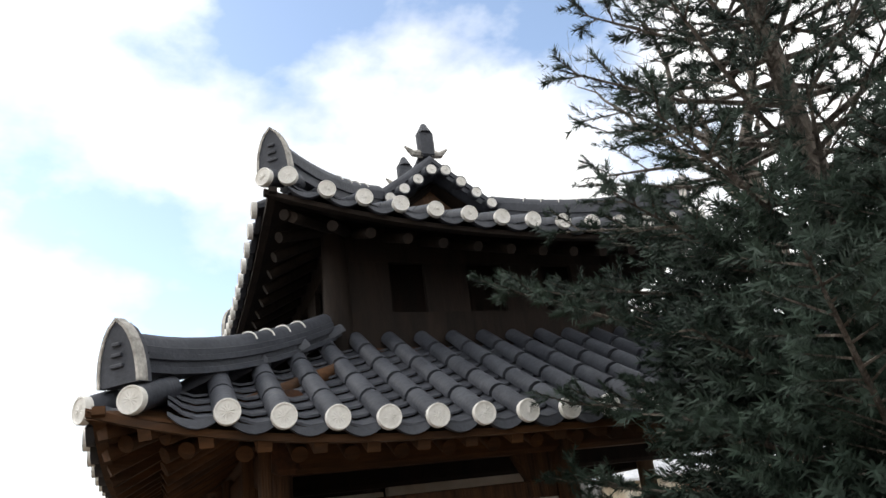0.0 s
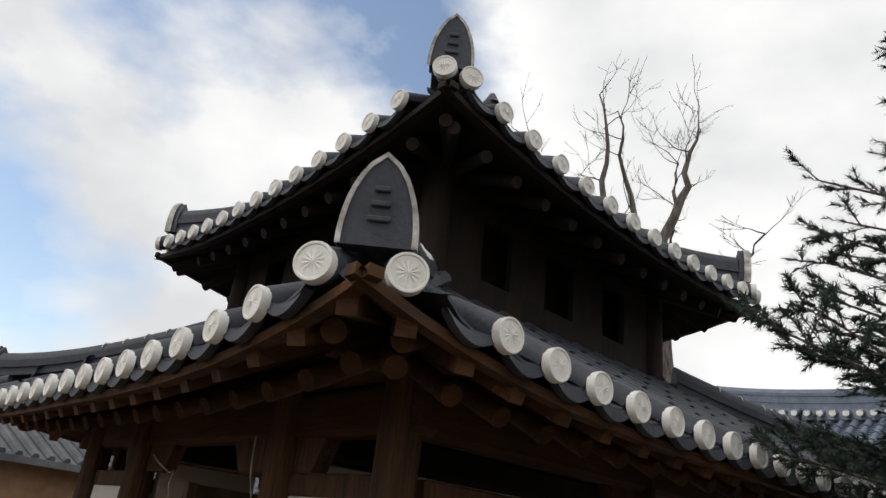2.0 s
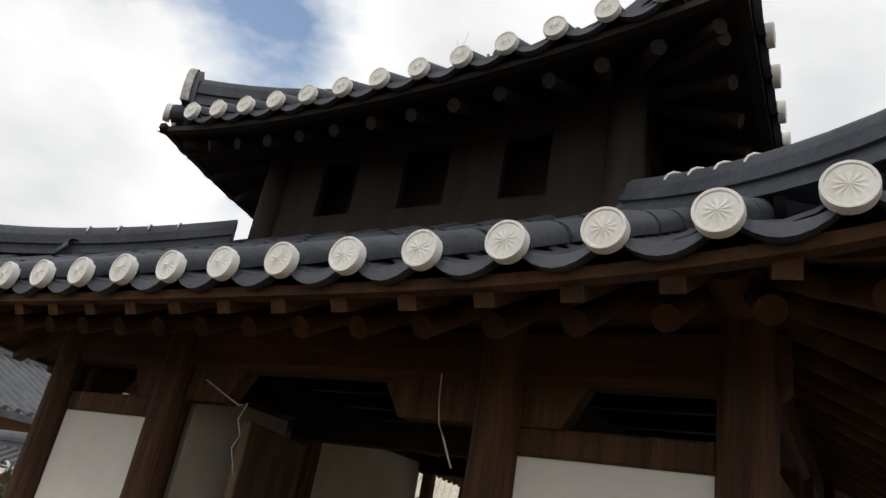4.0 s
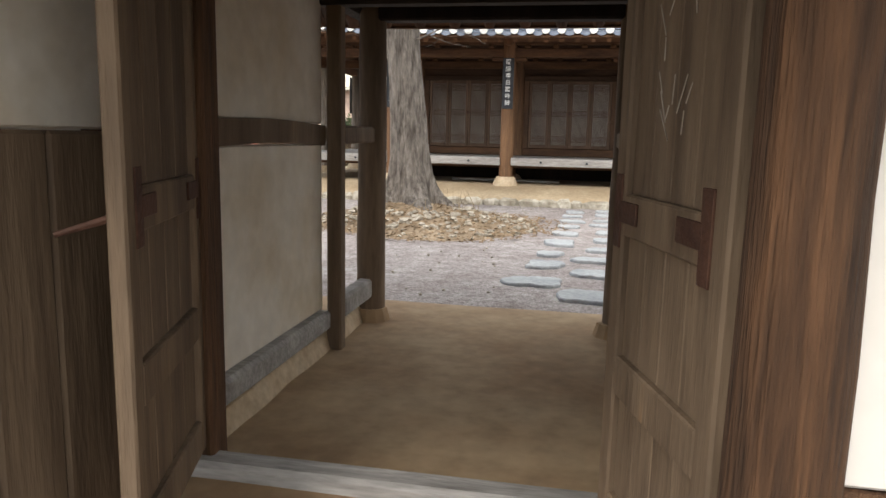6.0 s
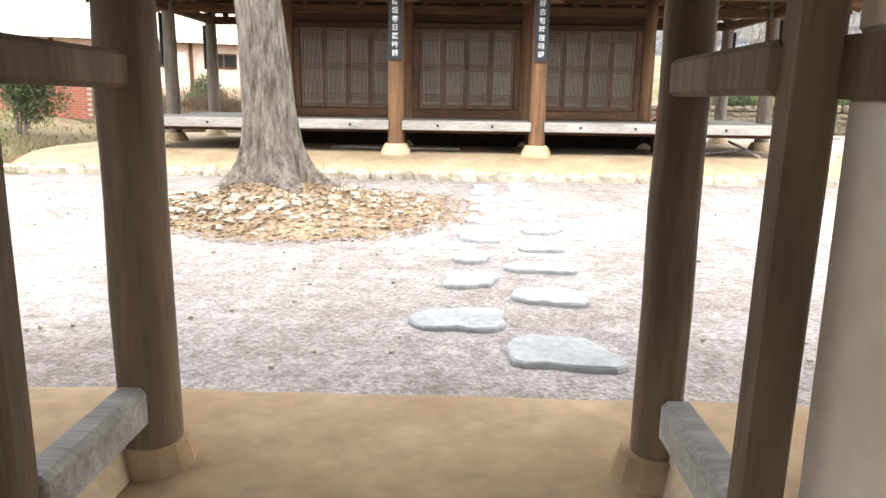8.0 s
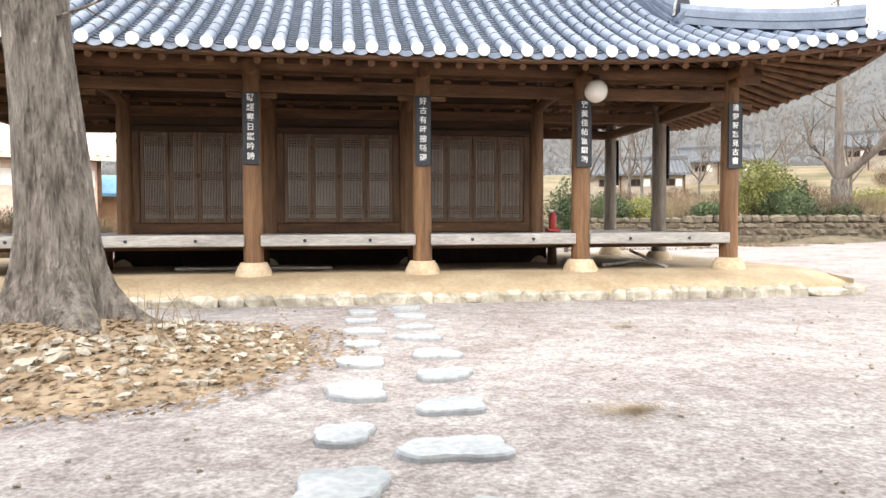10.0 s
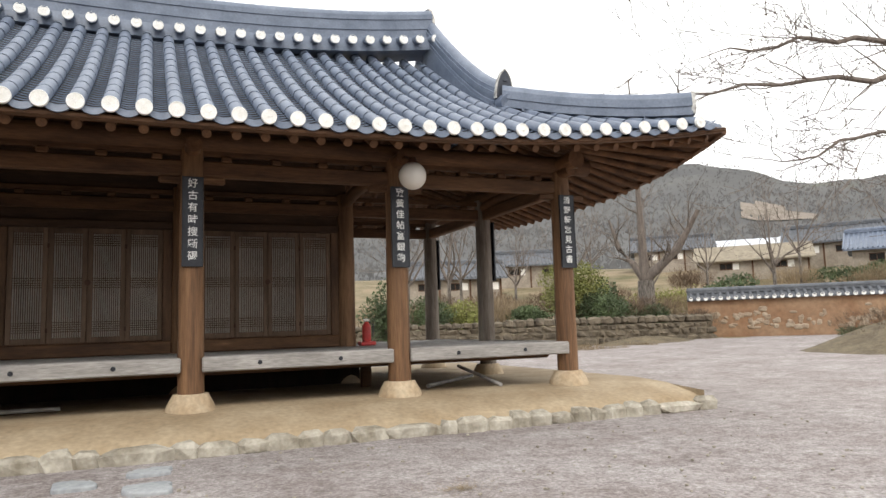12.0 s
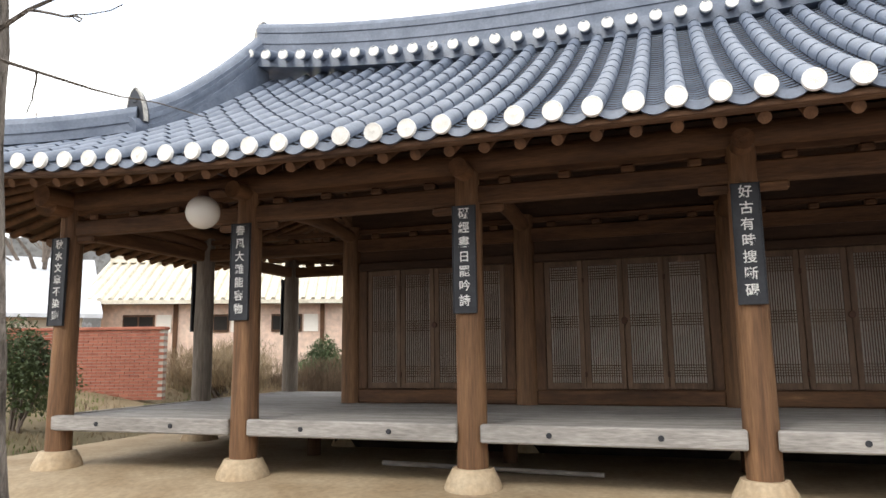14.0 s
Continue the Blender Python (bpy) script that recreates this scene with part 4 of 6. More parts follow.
# ---- stepping stones ----
def stepping_stone(x, y, w, d, seed):
    r = random.Random(seed)
    n = 30
    e = 4.0
    ph = [r.uniform(0, 6.28) for _ in range(3)]
    pts = []
    for i in range(n):
        a = 2 * math.pi * i / n
        e = r.uniform(3.2, 5.5) if i == 0 else e
        sq = (abs(math.cos(a)) ** e + abs(math.sin(a)) ** e) ** (-1 / e)
        q = sq * (1 + 0.10 * math.sin(2 * a + ph[0]) + 0.08 * math.sin(3 * a + ph[1]) + 0.035 * math.sin(7 * a + ph[2]) - 0.06)
        pts.append((x + w / 2 * q * math.cos(a), y + d / 2 * q * math.sin(a)))
    vs = [(px, py, -0.05) for px, py in pts] + [(px, py, 0.012) for px, py in pts]
    vs += [(lerp(x, px, 0.96), lerp(y, py, 0.96), 0.024 + r.uniform(-0.004, 0.004)) for px, py in pts]
    vs.append((x, y, 0.026))
    fs = []
    for j in range(2):
        fs += [(j * n + i, j * n + (i + 1) % n, (j + 1) * n + (i + 1) % n, (j + 1) * n + i) for i in range(n)]
    fs += [(2 * n + i, 2 * n + (i + 1) % n, 3 * n) for i in range(n)]
    solid("stepping_stone", Kit().add(vs, fs), M_FLAG, "flat grey stepping stone set in the gravel", "stepping stone", "stepping stones to the hall", False)


STEPS = [(2.2, 9.75, 0.58, 0.5), (2.27, 10.87, 0.5, 0.42), (2.31, 11.74, 0.54, 0.36), (2.42, 12.56, 0.42, 0.34), (2.5, 13.47, 0.44, 0.36), (2.55, 14.3, 0.4, 0.4),
         (2.5, 15.2, 0.46, 0.3), (2.55, 15.9, 0.4, 0.28), (2.58, 16.85, 0.42, 0.4), (2.6, 17.6, 0.4, 0.3),
         (1.66, 10.3, 0.56, 0.46), (1.73, 11.3, 0.42, 0.44), (1.75, 12.07, 0.34, 0.36), (1.84, 13.06, 0.44, 0.46), (1.9, 14.03, 0.38, 0.42), (1.93, 14.9, 0.38, 0.3),
         (1.98, 15.7, 0.46, 0.32), (1.96, 16.5, 0.36, 0.28), (2.0, 17.3, 0.36, 0.34)]
for i, s in enumerate(STEPS):
    stepping_stone(*s, i + 11)


# ---- the gatehouse ----
gate = thing("gatehouse", "two-tiered old timber gatehouse with white plaster panels and dark tiled roofs", "building")
low = Roof(gate, GX, GY, 3.05, 3.02, 2.46, 0.25, 0.52, 0.03, 1.5, 1.5, "skirt", 0.285, 0.068, M_TILE_OLD, 0.34, 0.15, 0.0, M_GY, M_GY, 0.068, 4.0, {"front": (0.304, -0.115), "right": (0.281, 0.02)})
for side_name in ("right", "front", "left", "back"):
    low.build(side_name, side_name in ("right", "front"), side_name != "back")
    low.rafters(side_name, 1.5, 0.3, 0.055, 2.0, 0.06, 0.36)
for side_name in ("right", "front", "left"):
    low.rafters(side_name, 0.85, 0.29, 0.037, 2.2, -0.07, 0.07, True)
# upper soffit and rafters take the near-black wood to paint eave shade
up = Roof(gate, GX, GY, 2.12, 2.02, 4.075, 0.2, 0.52, 0.08, 0.5, 1.35, "gable", 0.285, 0.066, M_TILE_OLD, 0.34, 0.15, 0.0, M_SHADEW, M_SHADEW, 0.068, 2.2, None, (0.037, -0.041))
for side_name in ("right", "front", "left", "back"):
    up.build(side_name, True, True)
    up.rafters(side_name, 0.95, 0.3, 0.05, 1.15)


def gate_ridges():
    for r, hip_w, hip_h, stop in ((low, 0.2, 0.15, 0.2), (up, 0.2, 0.2, 0.17)):
        for sx in (-1, 1):
            for sy in ("front", "back"):
                hp = []
                for i in range(11):
                    t = i / 10
                    x = lerp(r.gx, r.ax - stop, t)
                    p = r.at(sy, sx * x, (r.ax - x) * r.k)
                    hp.append(p + Vector((0, 0, 0.03 + 0.06 * t ** 2)))
                ridge(r.roof, hp, hip_w, hip_h, 4, "hip_ridge", M_TILE_OLD)
                # limed joints of the cap tiles
                for i in range(2, 10, 1):
                    p = hp[i]
                    d = (hp[i] - hp[i - 1]).normalized()
                    s = Vector((d.y, -d.x, 0)).normalized()
                    pts = [p + s * (0.09 * math.cos(a)) + Vector((0, 0, hip_h + 0.092 * math.sin(a))) for a in [math.pi * (0.1 + 0.8 * q / 6) for q in range(7)]]
                    if i < 6:
                        part("lime_joint", Kit().tube(pts, 0.006, 5), M_LIME, r.roof)
                d = hp[-1] - hp[-2]
                end_plate(r.roof, hp[-1] + d.normalized() * 0.05 + Vector((0, 0, -0.05 if r is low else 0.0)), math.atan2(d.x, -d.y), 0.35 if r is low else 0.38, 0.28, 0.1)
                # the two discs at the corner and the pan tile between them
                c = r.at(sy, sx * r.ax * (1 if sy == "front" else -1), 0.0)
                yo = -1 if sy == "front" else 1
                mid = part("corner_pan_tile", r.lip, M_TILE_OLD, r.roof)
                ca = 0.8 if sx > 0 else -0.8
                mid.matrix_local = Matrix.Translation(c + Vector((-sx * 0.15, -yo * 0.15, 0.0))) @ rotz(ca if sy == "front" else math.pi - ca)
                for ox, oy, oz, hd in ((-0.226, 0.04, -0.045, 0.55), (-0.02, -0.2, -0.045, 1.05)) if r is low else ((-0.05, 0.0, 0.03, 0.7), (0.015, -0.17, 0.02, 1.2)):
                    ang = (hd if sx > 0 else -hd) if sy == "front" else (math.pi - hd if sx > 0 else math.pi + hd)
                    q = c + Vector((sx * ox, yo * oy, oz))
                    o = part("corner_disc", r.disc, M_LIME, r.roof, "white limed round tile end")
                    o.matrix_local = Matrix.Translation(q) @ rotz(ang) @ Matrix.Scale(1.08, 4)
                    back = Vector((math.sin(ang) * -1, math.cos(ang), 0))
                    part("corner_tile", Kit().tube([q + back * 0.03, q + back * 0.36 + Vector((0, 0, 0.12))], 0.07, 12), M_TILE_OLD, r.roof, smooth=True)
    r = up
    zr = r.ze + r.a * r.ay + r.b * r.ay ** 2 + 0.04
    top = [Vector((GX + 0.33 * t, GY, zr + 0.05 * t * t)) for t in [i / 4 for i in range(-4, 5)]]
    ridge(r.roof, top, 0.2, 0.22, 4, "main_ridge", M_TILE_OLD)
    for s in (-1, 1):
        dp = [[], []]
        for q, sy in enumerate((-1, 1)):
            for i in range(9):
                t = i / 8
                v = lerp(r.ay, r.vh + 0.02, t)
                z = r.at("front", s * (r.gx - 0.01), v).z
                dp[q].append(Vector((GX + s * (r.gx - 0.08), GY + sy * (r.ay - v), z + 0.03)))
            ridge(r.roof, dp[q], 0.17, 0.16, 3, "descending_ridge", M_TILE_OLD)
            # verge discs on the gable
            for i in range(1, 9, 2):
                p = dp[q][i]
                o = part("verge_disc", r.disc, M_LIME, r.roof, "white limed round tile end")
                o.matrix_local = Matrix.Translation(p + Vector((s * 0.24, 0, 0.0))) @ rotz(s * math.pi / 2) @ Matrix.Scale(0.82, 4)
                part("verge_tile", Kit().tube([p + Vector((s * 0.235, 0, 0.0)), p + Vector((-s * 0.05, 0, 0.05))], 0.068, 10), M_TILE_OLD, r.roof, smooth=True)
        # horned finial
        f = top[-1] if s > 0 else top[0]
        fin = part("ridge_finial", Kit().box(f + Vector((s * 0.05, 0, 0.36)), (0.1, 0.19, 0.32), None, 0.03), M_TILE_OLD, r.roof, "small horned roof finial with a worn white edge")
        for sy in (-1, 1):
            pts = [f + Vector((s * 0.05, sy * d, z)) for d, z in ((0.05, 0.24), (0.16, 0.24), (0.25, 0.32))]
            part("horn", Kit().tube(pts, [0.05, 0.04, 0.012], 8), M_LIMEOLD, fin)
        part("point", Kit().tube([f + Vector((s * 0.05, 0, 0.5)), f + Vector((s * 0.05, 0, 0.62))], [0.09, 0.03], 10), M_TILE_OLD, fin)
        zb = r.at("front", r.gx, r.vh).z
        inner = r.ay - r.vh
        xg = GX + s * (r.gx - 0.16)
        part("gable_board", Kit().add([(xg, GY - inner, zb - 0.15), (xg, GY + inner, zb - 0.15), (xg, GY, zr + 0.1), (xg - s * 0.04, GY - inner, zb - 0.15), (xg - s * 0.04, GY + inner, zb - 0.15), (xg - s * 0.04, GY, zr + 0.1)],
             [(0, 1, 2), (5, 4, 3), (0, 3, 4, 1), (1, 4, 5, 2), (2, 5, 3, 0)]), M_WOOD, gate)


gate_ridges()

FX = [GX - 2.05, GX - 0.99, GX + 1.10, GX + 2.10]
FY = [4.95, 8.48]


def gate_frame():
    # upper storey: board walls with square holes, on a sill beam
    # walls and posts have the eave shade coloured in, hence near-black
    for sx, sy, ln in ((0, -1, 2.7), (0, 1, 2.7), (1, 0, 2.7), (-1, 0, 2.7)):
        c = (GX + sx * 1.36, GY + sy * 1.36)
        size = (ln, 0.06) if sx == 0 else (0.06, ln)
        part("upper_wall", Kit().box((c[0], c[1], 3.45), (*size, 0.34)), M_SHADEW, gate)
        part("upper_wall", Kit().box((c[0], c[1], 4.32), (*size, 0.5)), M_SHADEW, gate)
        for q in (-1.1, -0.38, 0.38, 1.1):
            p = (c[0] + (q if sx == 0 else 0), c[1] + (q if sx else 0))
            part("upper_panel", Kit().box((p[0], p[1], 3.85), ((0.4, 0.05, 0.46) if sx == 0 else (0.05, 0.4, 0.46))), M_SHADEW, gate)
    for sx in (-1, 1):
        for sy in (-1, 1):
            column(gate, GX + sx * 1.36, GY + sy * 1.36, 2.6, 4.5, 0.11, M_SHADEW)
    # unseen boards added behind the holes to block sky, so they read dark
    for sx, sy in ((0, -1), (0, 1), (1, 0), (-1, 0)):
        part("inner_board", Kit().box((GX + sx * 1.1, GY + sy * 1.1, 3.9), ((2.2, 0.04, 1.2) if sx == 0 else (0.04, 2.2, 1.2))), M_SHADEW, gate)
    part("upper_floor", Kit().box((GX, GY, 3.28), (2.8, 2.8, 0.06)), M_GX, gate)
    # ground storey posts
    for y in FY:
        for i, x in enumerate(FX):
            x = x if y < 6 or i in (0, 3) else (0.549 if i == 1 else 2.356)
            column(gate, x, y - 0.05 if y < 6 else y, 0.0, 2.6, 0.11 if i in (0, 3) else (0.112 if y < 6 else (0.1 if i == 1 else 0.08)), M_POST if y < 6 else M_DOOR, 0.05)
            part("post_stone", Kit().tube([(x, y, -0.05), (x, y, 0.03 if y < 6 else 0.11)], [0.22, 0.18] if y < 6 else [0.17, 0.12], 12), M_STONE if y < 6 else M_FLOOR, gate)
    for y in FY:
        part("front_beam", Kit().box((GX, y, 2.44), (4.5, 0.17, 0.25), None, 0.03), M_GX, gate, "reddish brown squared beam")
        part("wall_plate", Kit().tube([(GX - 2.5, y, 2.68), (GX + 2.5, y, 2.68)], 0.11, 12), M_GX, gate, smooth=True)
    for x in (FX[0], FX[3]):
        part("side_beam", Kit().box((x, GY, 2.44), (0.17, 4.0, 0.25), None, 0.03), M_GY, gate)
        part("wall_plate", Kit().tube([(x, GY - 2.5, 2.68), (x, GY + 2.5, 2.68)], 0.11, 12), M_GY, gate, smooth=True)
    # passage beams and ceiling: shade painted in as near-black wood
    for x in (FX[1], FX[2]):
        part("side_beam", Kit().box((x, GY, 2.36), (0.16, 3.8, 0.22), None, 0.03), M_SHADEW, gate)
    part("lower_ceiling", Kit().box((GX, GY, 2.72), (4.6, 4.4, 0.04)), M_SHADEW, gate)
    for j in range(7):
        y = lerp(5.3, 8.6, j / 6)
        part("ceiling_joist", Kit().box((GX, y, 2.62), (4.2, 0.1, 0.12), None, 0.015), M_SHADEW, gate)
    # front and side infill: plaster panels between rails
    def bay(p0, p1, side=1):
        p0, p1 = Vector((*p0, 0)), Vector((*p1, 0))
        d = p1 - p0
        m = rotz(math.atan2(d.y, d.x))
        c = (p0 + p1) / 2
        L = d.length
        part("plaster_panel", Kit().box(c + Vector((0, 0, 1.36)), (L, 0.10, 1.30), m, 0.008), M_PLASTER, gate, "white plaster infill panel")
        part("plaster_panel", Kit().box(c + Vector((0, 0, 0.32)), (L, 0.10, 0.48), m, 0.008), M_PLASTER, gate, "white plaster infill panel")
        part("rail", Kit().box(c + Vector((0, 0, 2.07)), (L, 0.12, 0.12), m, 0.012), M_POST, gate)
        part("rail", Kit().box(c + Vector((0, 0, 0.635)), (L, 0.13, 0.14), m, 0.012), M_POST, gate)
        part("rail", Kit().box(c + Vector((0, 0, 0.04)), (L, 0.15, 0.1), m, 0.012), M_POST, gate)
        # cut brackets leave dark gaps below the beam
        for s in (side,):
            e = L / 2
            k = Kit()
            pr = [(s * e, 2.132), (s * (e - 0.2), 2.132), (s * (e - 0.3), 2.315), (s * e, 2.315)]
            vs = [m @ Vector((a, -0.05, z)) + c for a, z in pr] + [m @ Vector((a, 0.05, z)) + c for a, z in pr]
            k.add(vs, [(0, 1, 2, 3), (7, 6, 5, 4), (0, 4, 5, 1), (1, 5, 6, 2), (2, 6, 7, 3), (3, 7, 4, 0)])
            part("bracket", k, M_POST, gate)

    bay((FX[0] + 0.1, FY[0]), (FX[1] - 0.12, FY[0]))
    bay((FX[2] + 0.09, FY[0]), (FX[3] - 0.1, FY[0]), -1)
    bay((FX[3], FY[0] + 0.1), (FX[3], 6.85))
    bay((FX[0], 6.85), (FX[0], FY[0] + 0.1))
    for x in (FX[0], FX[3]):
        column(gate, x, 6.95, 0.0, 2.4, 0.1, M_POST, 0.05)
    for s in (-1, 1):
        # head brackets in the passage mouth
        x = GX + s * 0.98
        k = Kit()
        pr = [(0, 2.315), (-s * 0.52, 2.315), (-s * 0.4, 2.13), (0, 2.13)]
        vs = [(x + a, FY[0] - 0.05, z) for a, z in pr] + [(x + a, FY[0] + 0.05, z) for a, z in pr]
        k.add(vs, [(0, 1, 2, 3), (7, 6, 5, 4), (0, 4, 5, 1), (1, 5, 6, 2), (2, 6, 7, 3), (3, 7, 4, 0)])
        part("bracket", k, M_POST, gate)


gate_frame()


def passage():
    k = Kit()
    nx, ny = 14, 24
    vs, fs = [], []
    for j in range(ny + 1):
        for i in range(nx + 1):
            x, y = lerp(GX - 2.2, GX + 2.2, i / nx), lerp(4.75, 9.28, j / ny)
            y += 0.05 * noise.noise((x * 2, 0, 0)) if j in (0, ny) else 0
            vs.append((x, y, (0.015 + 0.01 * noise.noise((x * 1.3, y * 1.3, 0))) if 0 < j < ny else -0.04))
    for j in range(ny):
        for i in range(nx):
            a = j * (nx + 1) + i
            fs.append((a, a + 1, a + nx + 2, a + nx + 1))
    solid("floor", k.add(vs, fs), M_FLOOR, "brown trodden earth floor of the gate passage", "floor", kind="structure", smooth=True)
    solid("threshold", Kit().box((GX, 5.93, 0.04), (1.72, 0.14, 0.09), None, 0.02), M_GREYWOOD, "low pale wooden threshold under the gate doors", "threshold", kind="structure")
    for s in (-1, 1):
        face = 0.47 if s < 0 else 2.42      # plaster face of the inner wall
        xw = face + s * 0.05
        yp = 7.70 if s < 0 else 7.66        # inner post
        xp = 0.545 if s < 0 else 2.36
        yd = 5.99 if s < 0 else 5.84        # door post
        y0 = yd + 0.07
        # outer recess: plaster above boards
        xo = 0.40 if s < 0 else 2.47
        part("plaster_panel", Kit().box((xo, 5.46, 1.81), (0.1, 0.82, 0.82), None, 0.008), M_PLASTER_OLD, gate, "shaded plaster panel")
        for q in range(3):
            part("dado_board", Kit().box((xo - s * 0.01, 5.19 + q * 0.265, 0.715), (0.11, 0.258, 1.36), None, 0.012), M_POST if q == 2 else M_DOOR, gate)
        part("door_post", Kit().box((face - s * 0.07, yd, 1.08), (0.2, 0.13, 2.16), None, 0.012), M_POST, gate)
        # inner walls
        ym, ln = (y0 + yp - 0.05) / 2, yp - 0.05 - y0
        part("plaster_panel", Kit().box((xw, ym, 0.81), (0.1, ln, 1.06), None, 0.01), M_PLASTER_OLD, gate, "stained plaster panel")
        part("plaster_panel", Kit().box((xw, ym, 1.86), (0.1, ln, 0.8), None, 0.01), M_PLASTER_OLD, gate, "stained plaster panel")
        rail = Kit()
        for q in range(9):
            t = q / 8
            yy, zz = lerp(y0, yp - 0.04, t), 1.4 + 0.012 * math.sin(5 * t + s)
            rail.v += [(face - s * 0.02, yy, zz - 0.062), (face - s * 0.02, yy, zz + 0.062), (face + s * 0.06, yy, zz + 0.062), (face + s * 0.06, yy, zz - 0.062)]
        rail.f = [(4 * q + j, 4 * q + (j + 1) % 4, 4 * q + 4 + (j + 1) % 4, 4 * q + 4 + j) for q in range(8) for j in range(4)]
        part("mid_rail", rail, M_DOOR, gate)
        part("wall_sill", Kit().box((face + s * 0.005, ym, 0.215), (0.13, ln, 0.13), None, 0.02), M_GREYWOOD, gate)
        foot = Kit()
        n = 18
        for q in range(n + 1):
            yy = lerp(y0 - 0.05, 8.5, q / n)
            w = 0.03 * noise.noise((yy * 2.2, s * 4.0, 0))
            xi = face - s * (0.02 + w)
            foot.v += [(xi - s * 0.045, yy, -0.02), (xi - s * 0.025, yy, 0.045 + w), (xi, yy, 0.12 + w * 0.8), (xi + s * 0.05, yy, 0.152), (face + s * 0.12, yy, 0.152), (face + s * 0.12, yy, -0.02)]
        foot.f = [(6 * q + j, 6 * q + (j + 1) % 6, 6 * q + 6 + (j + 1) % 6, 6 * q + 6 + j) for q in range(n) for j in range(6)] + [tuple(range(6)), tuple(6 * n + j for j in range(5, -1, -1))]
        part("plinth", foot, M_BASE, gate, "worn clay plinth along the passage wall", True)
        part("inner_post", Kit().box((xp, yp, 1.2), (0.095, 0.1, 2.4), Matrix.Rotation(0.0 if s < 0 else 0.012, 4, "Y"), 0.012), M_DOOR, gate)
        # open rear bay: low sill and a rail with its end standing proud of the rear post
        xs = 0.53 if s < 0 else 2.39
        part("rear_sill", Kit().box((xs, (yp + 8.42) / 2 + 0.02, 0.27), (0.11, 8.42 - yp - 0.1, 0.15), None, 0.02), M_GREYWOOD, gate)
        part("rear_rail", Kit().box((0.56 if s < 0 else 2.33, (yp + 8.46) / 2 + 0.03, 1.4), (0.07, 8.46 - yp, 0.115), None, 0.015), M_DOOR, gate)
        part("rear_rail", Kit().box((xw + s * 0.5, FY[1], 1.4), (0.85, 0.08, 0.1), None, 0.015), M_DOOR, gate)
    # door heads near-black, the passage shade put into their colour
    part("door_head", Kit().box((GX, 5.97, 2.2), (1.9, 0.15, 0.16), None, 0.015), M_SHADEW, gate)
    part("door_head", Kit().box((GX, 7.68, 2.24), (1.9, 0.13, 0.14), None, 0.015), M_SHADEW, gate)
    part("door_head", Kit().box((GX, FY[1], 2.3), (1.8, 0.15, 0.2), None, 0.015), M_SHADEW, gate)


passage()


M_CHALK = mk("dull_chalk", (0.3, 0.25, 0.2), (0.42, 0.37, 0.31), 9, 0.9, 0.0)


def gate_door(s, hx, hy, turn, wide):
    """One board leaf, hinged at the inner frame and standing open along the passage wall."""
    x = 0.0
    y0, y1 = -wide, 0.0
    z0, z1 = 0.12, 2.08
    t = thing("gate_door", "open weathered plank gate door with rusted iron straps", "door", "gate doors")
    t.matrix_basis = Matrix.Translation((hx, hy, 0)) @ rotz(turn)
    for y in (y0 + 0.045, y1 - 0.045):
        part("stile", Kit().box((x, y, (z0 + z1) / 2), (0.055, 0.09, z1 - z0), None, 0.008), M_DOOR, t)
    for z, h in ((z0 + 0.07, 0.14), (0.66, 0.13), (1.175, 0.13), (z1 - 0.07, 0.13)):
        part("rail", Kit().box((x, (y0 + y1) / 2, z), (0.052, y1 - y0 - 0.182, h), None, 0.006), M_DOOR, t)
    n = 4
    for za, zb in ((z0 + 0.14, 0.595), (0.725, 1.11), (1.24, z1 - 0.135)):
        for i in range(n):
            a = lerp(y0 + 0.09, y1 - 0.09, i / n)
            b = lerp(y0 + 0.09, y1 - 0.09, (i + 1) / n) - 0.004
            part("plank", Kit().box((x + s * 0.008, (a + b) / 2, (za + zb) / 2), (0.025, b - a, zb - za), None, 0.003), M_DOOR, t)
    for y, d in ((y0 + 0.1, 1), (y1 - 0.05, -1)):
        part("iron_strap", Kit().box((x - s * 0.03, y, 1.185), (0.008, 0.058, 0.23), None, 0.002), M_IRON, t, "rusted iron strap")
        part("iron_strap", Kit().box((x - s * 0.0305, y + d * 0.09, 1.185), (0.009, 0.15, 0.066), None, 0.002), M_IRON, t, "rusted iron strap")
    if s < 0:
        part("latch_bar", Kit().tube([(x + s * 0.03, y0 + 0.03, 1.16), (x + s * 0.16, y0 + 0.0, 1.12)], [0.012, 0.008], 8), M_IRON, t, smooth=True)
    if s > 0:
        # chalk scrawl that cannot be read
        r = random.Random(5)
        for i in range(16):
            y, z = r.uniform(y0 + 0.3, y1 - 0.25), r.uniform(1.42, 1.9)
            part("chalk_mark", Kit().box((x - s * 0.0085, y, z), (0.002, 0.004, r.uniform(0.04, 0.11)), Matrix.Rotation(r.uniform(-0.7, 0.7), 4, "X")), M_CHALK, t, "faint chalk stroke")


gate_door(-1, 0.575, 5.95, math.radians(17.5), 0.89)
gate_door(1, 2.2, 5.76, math.radians(15.5), 0.77)

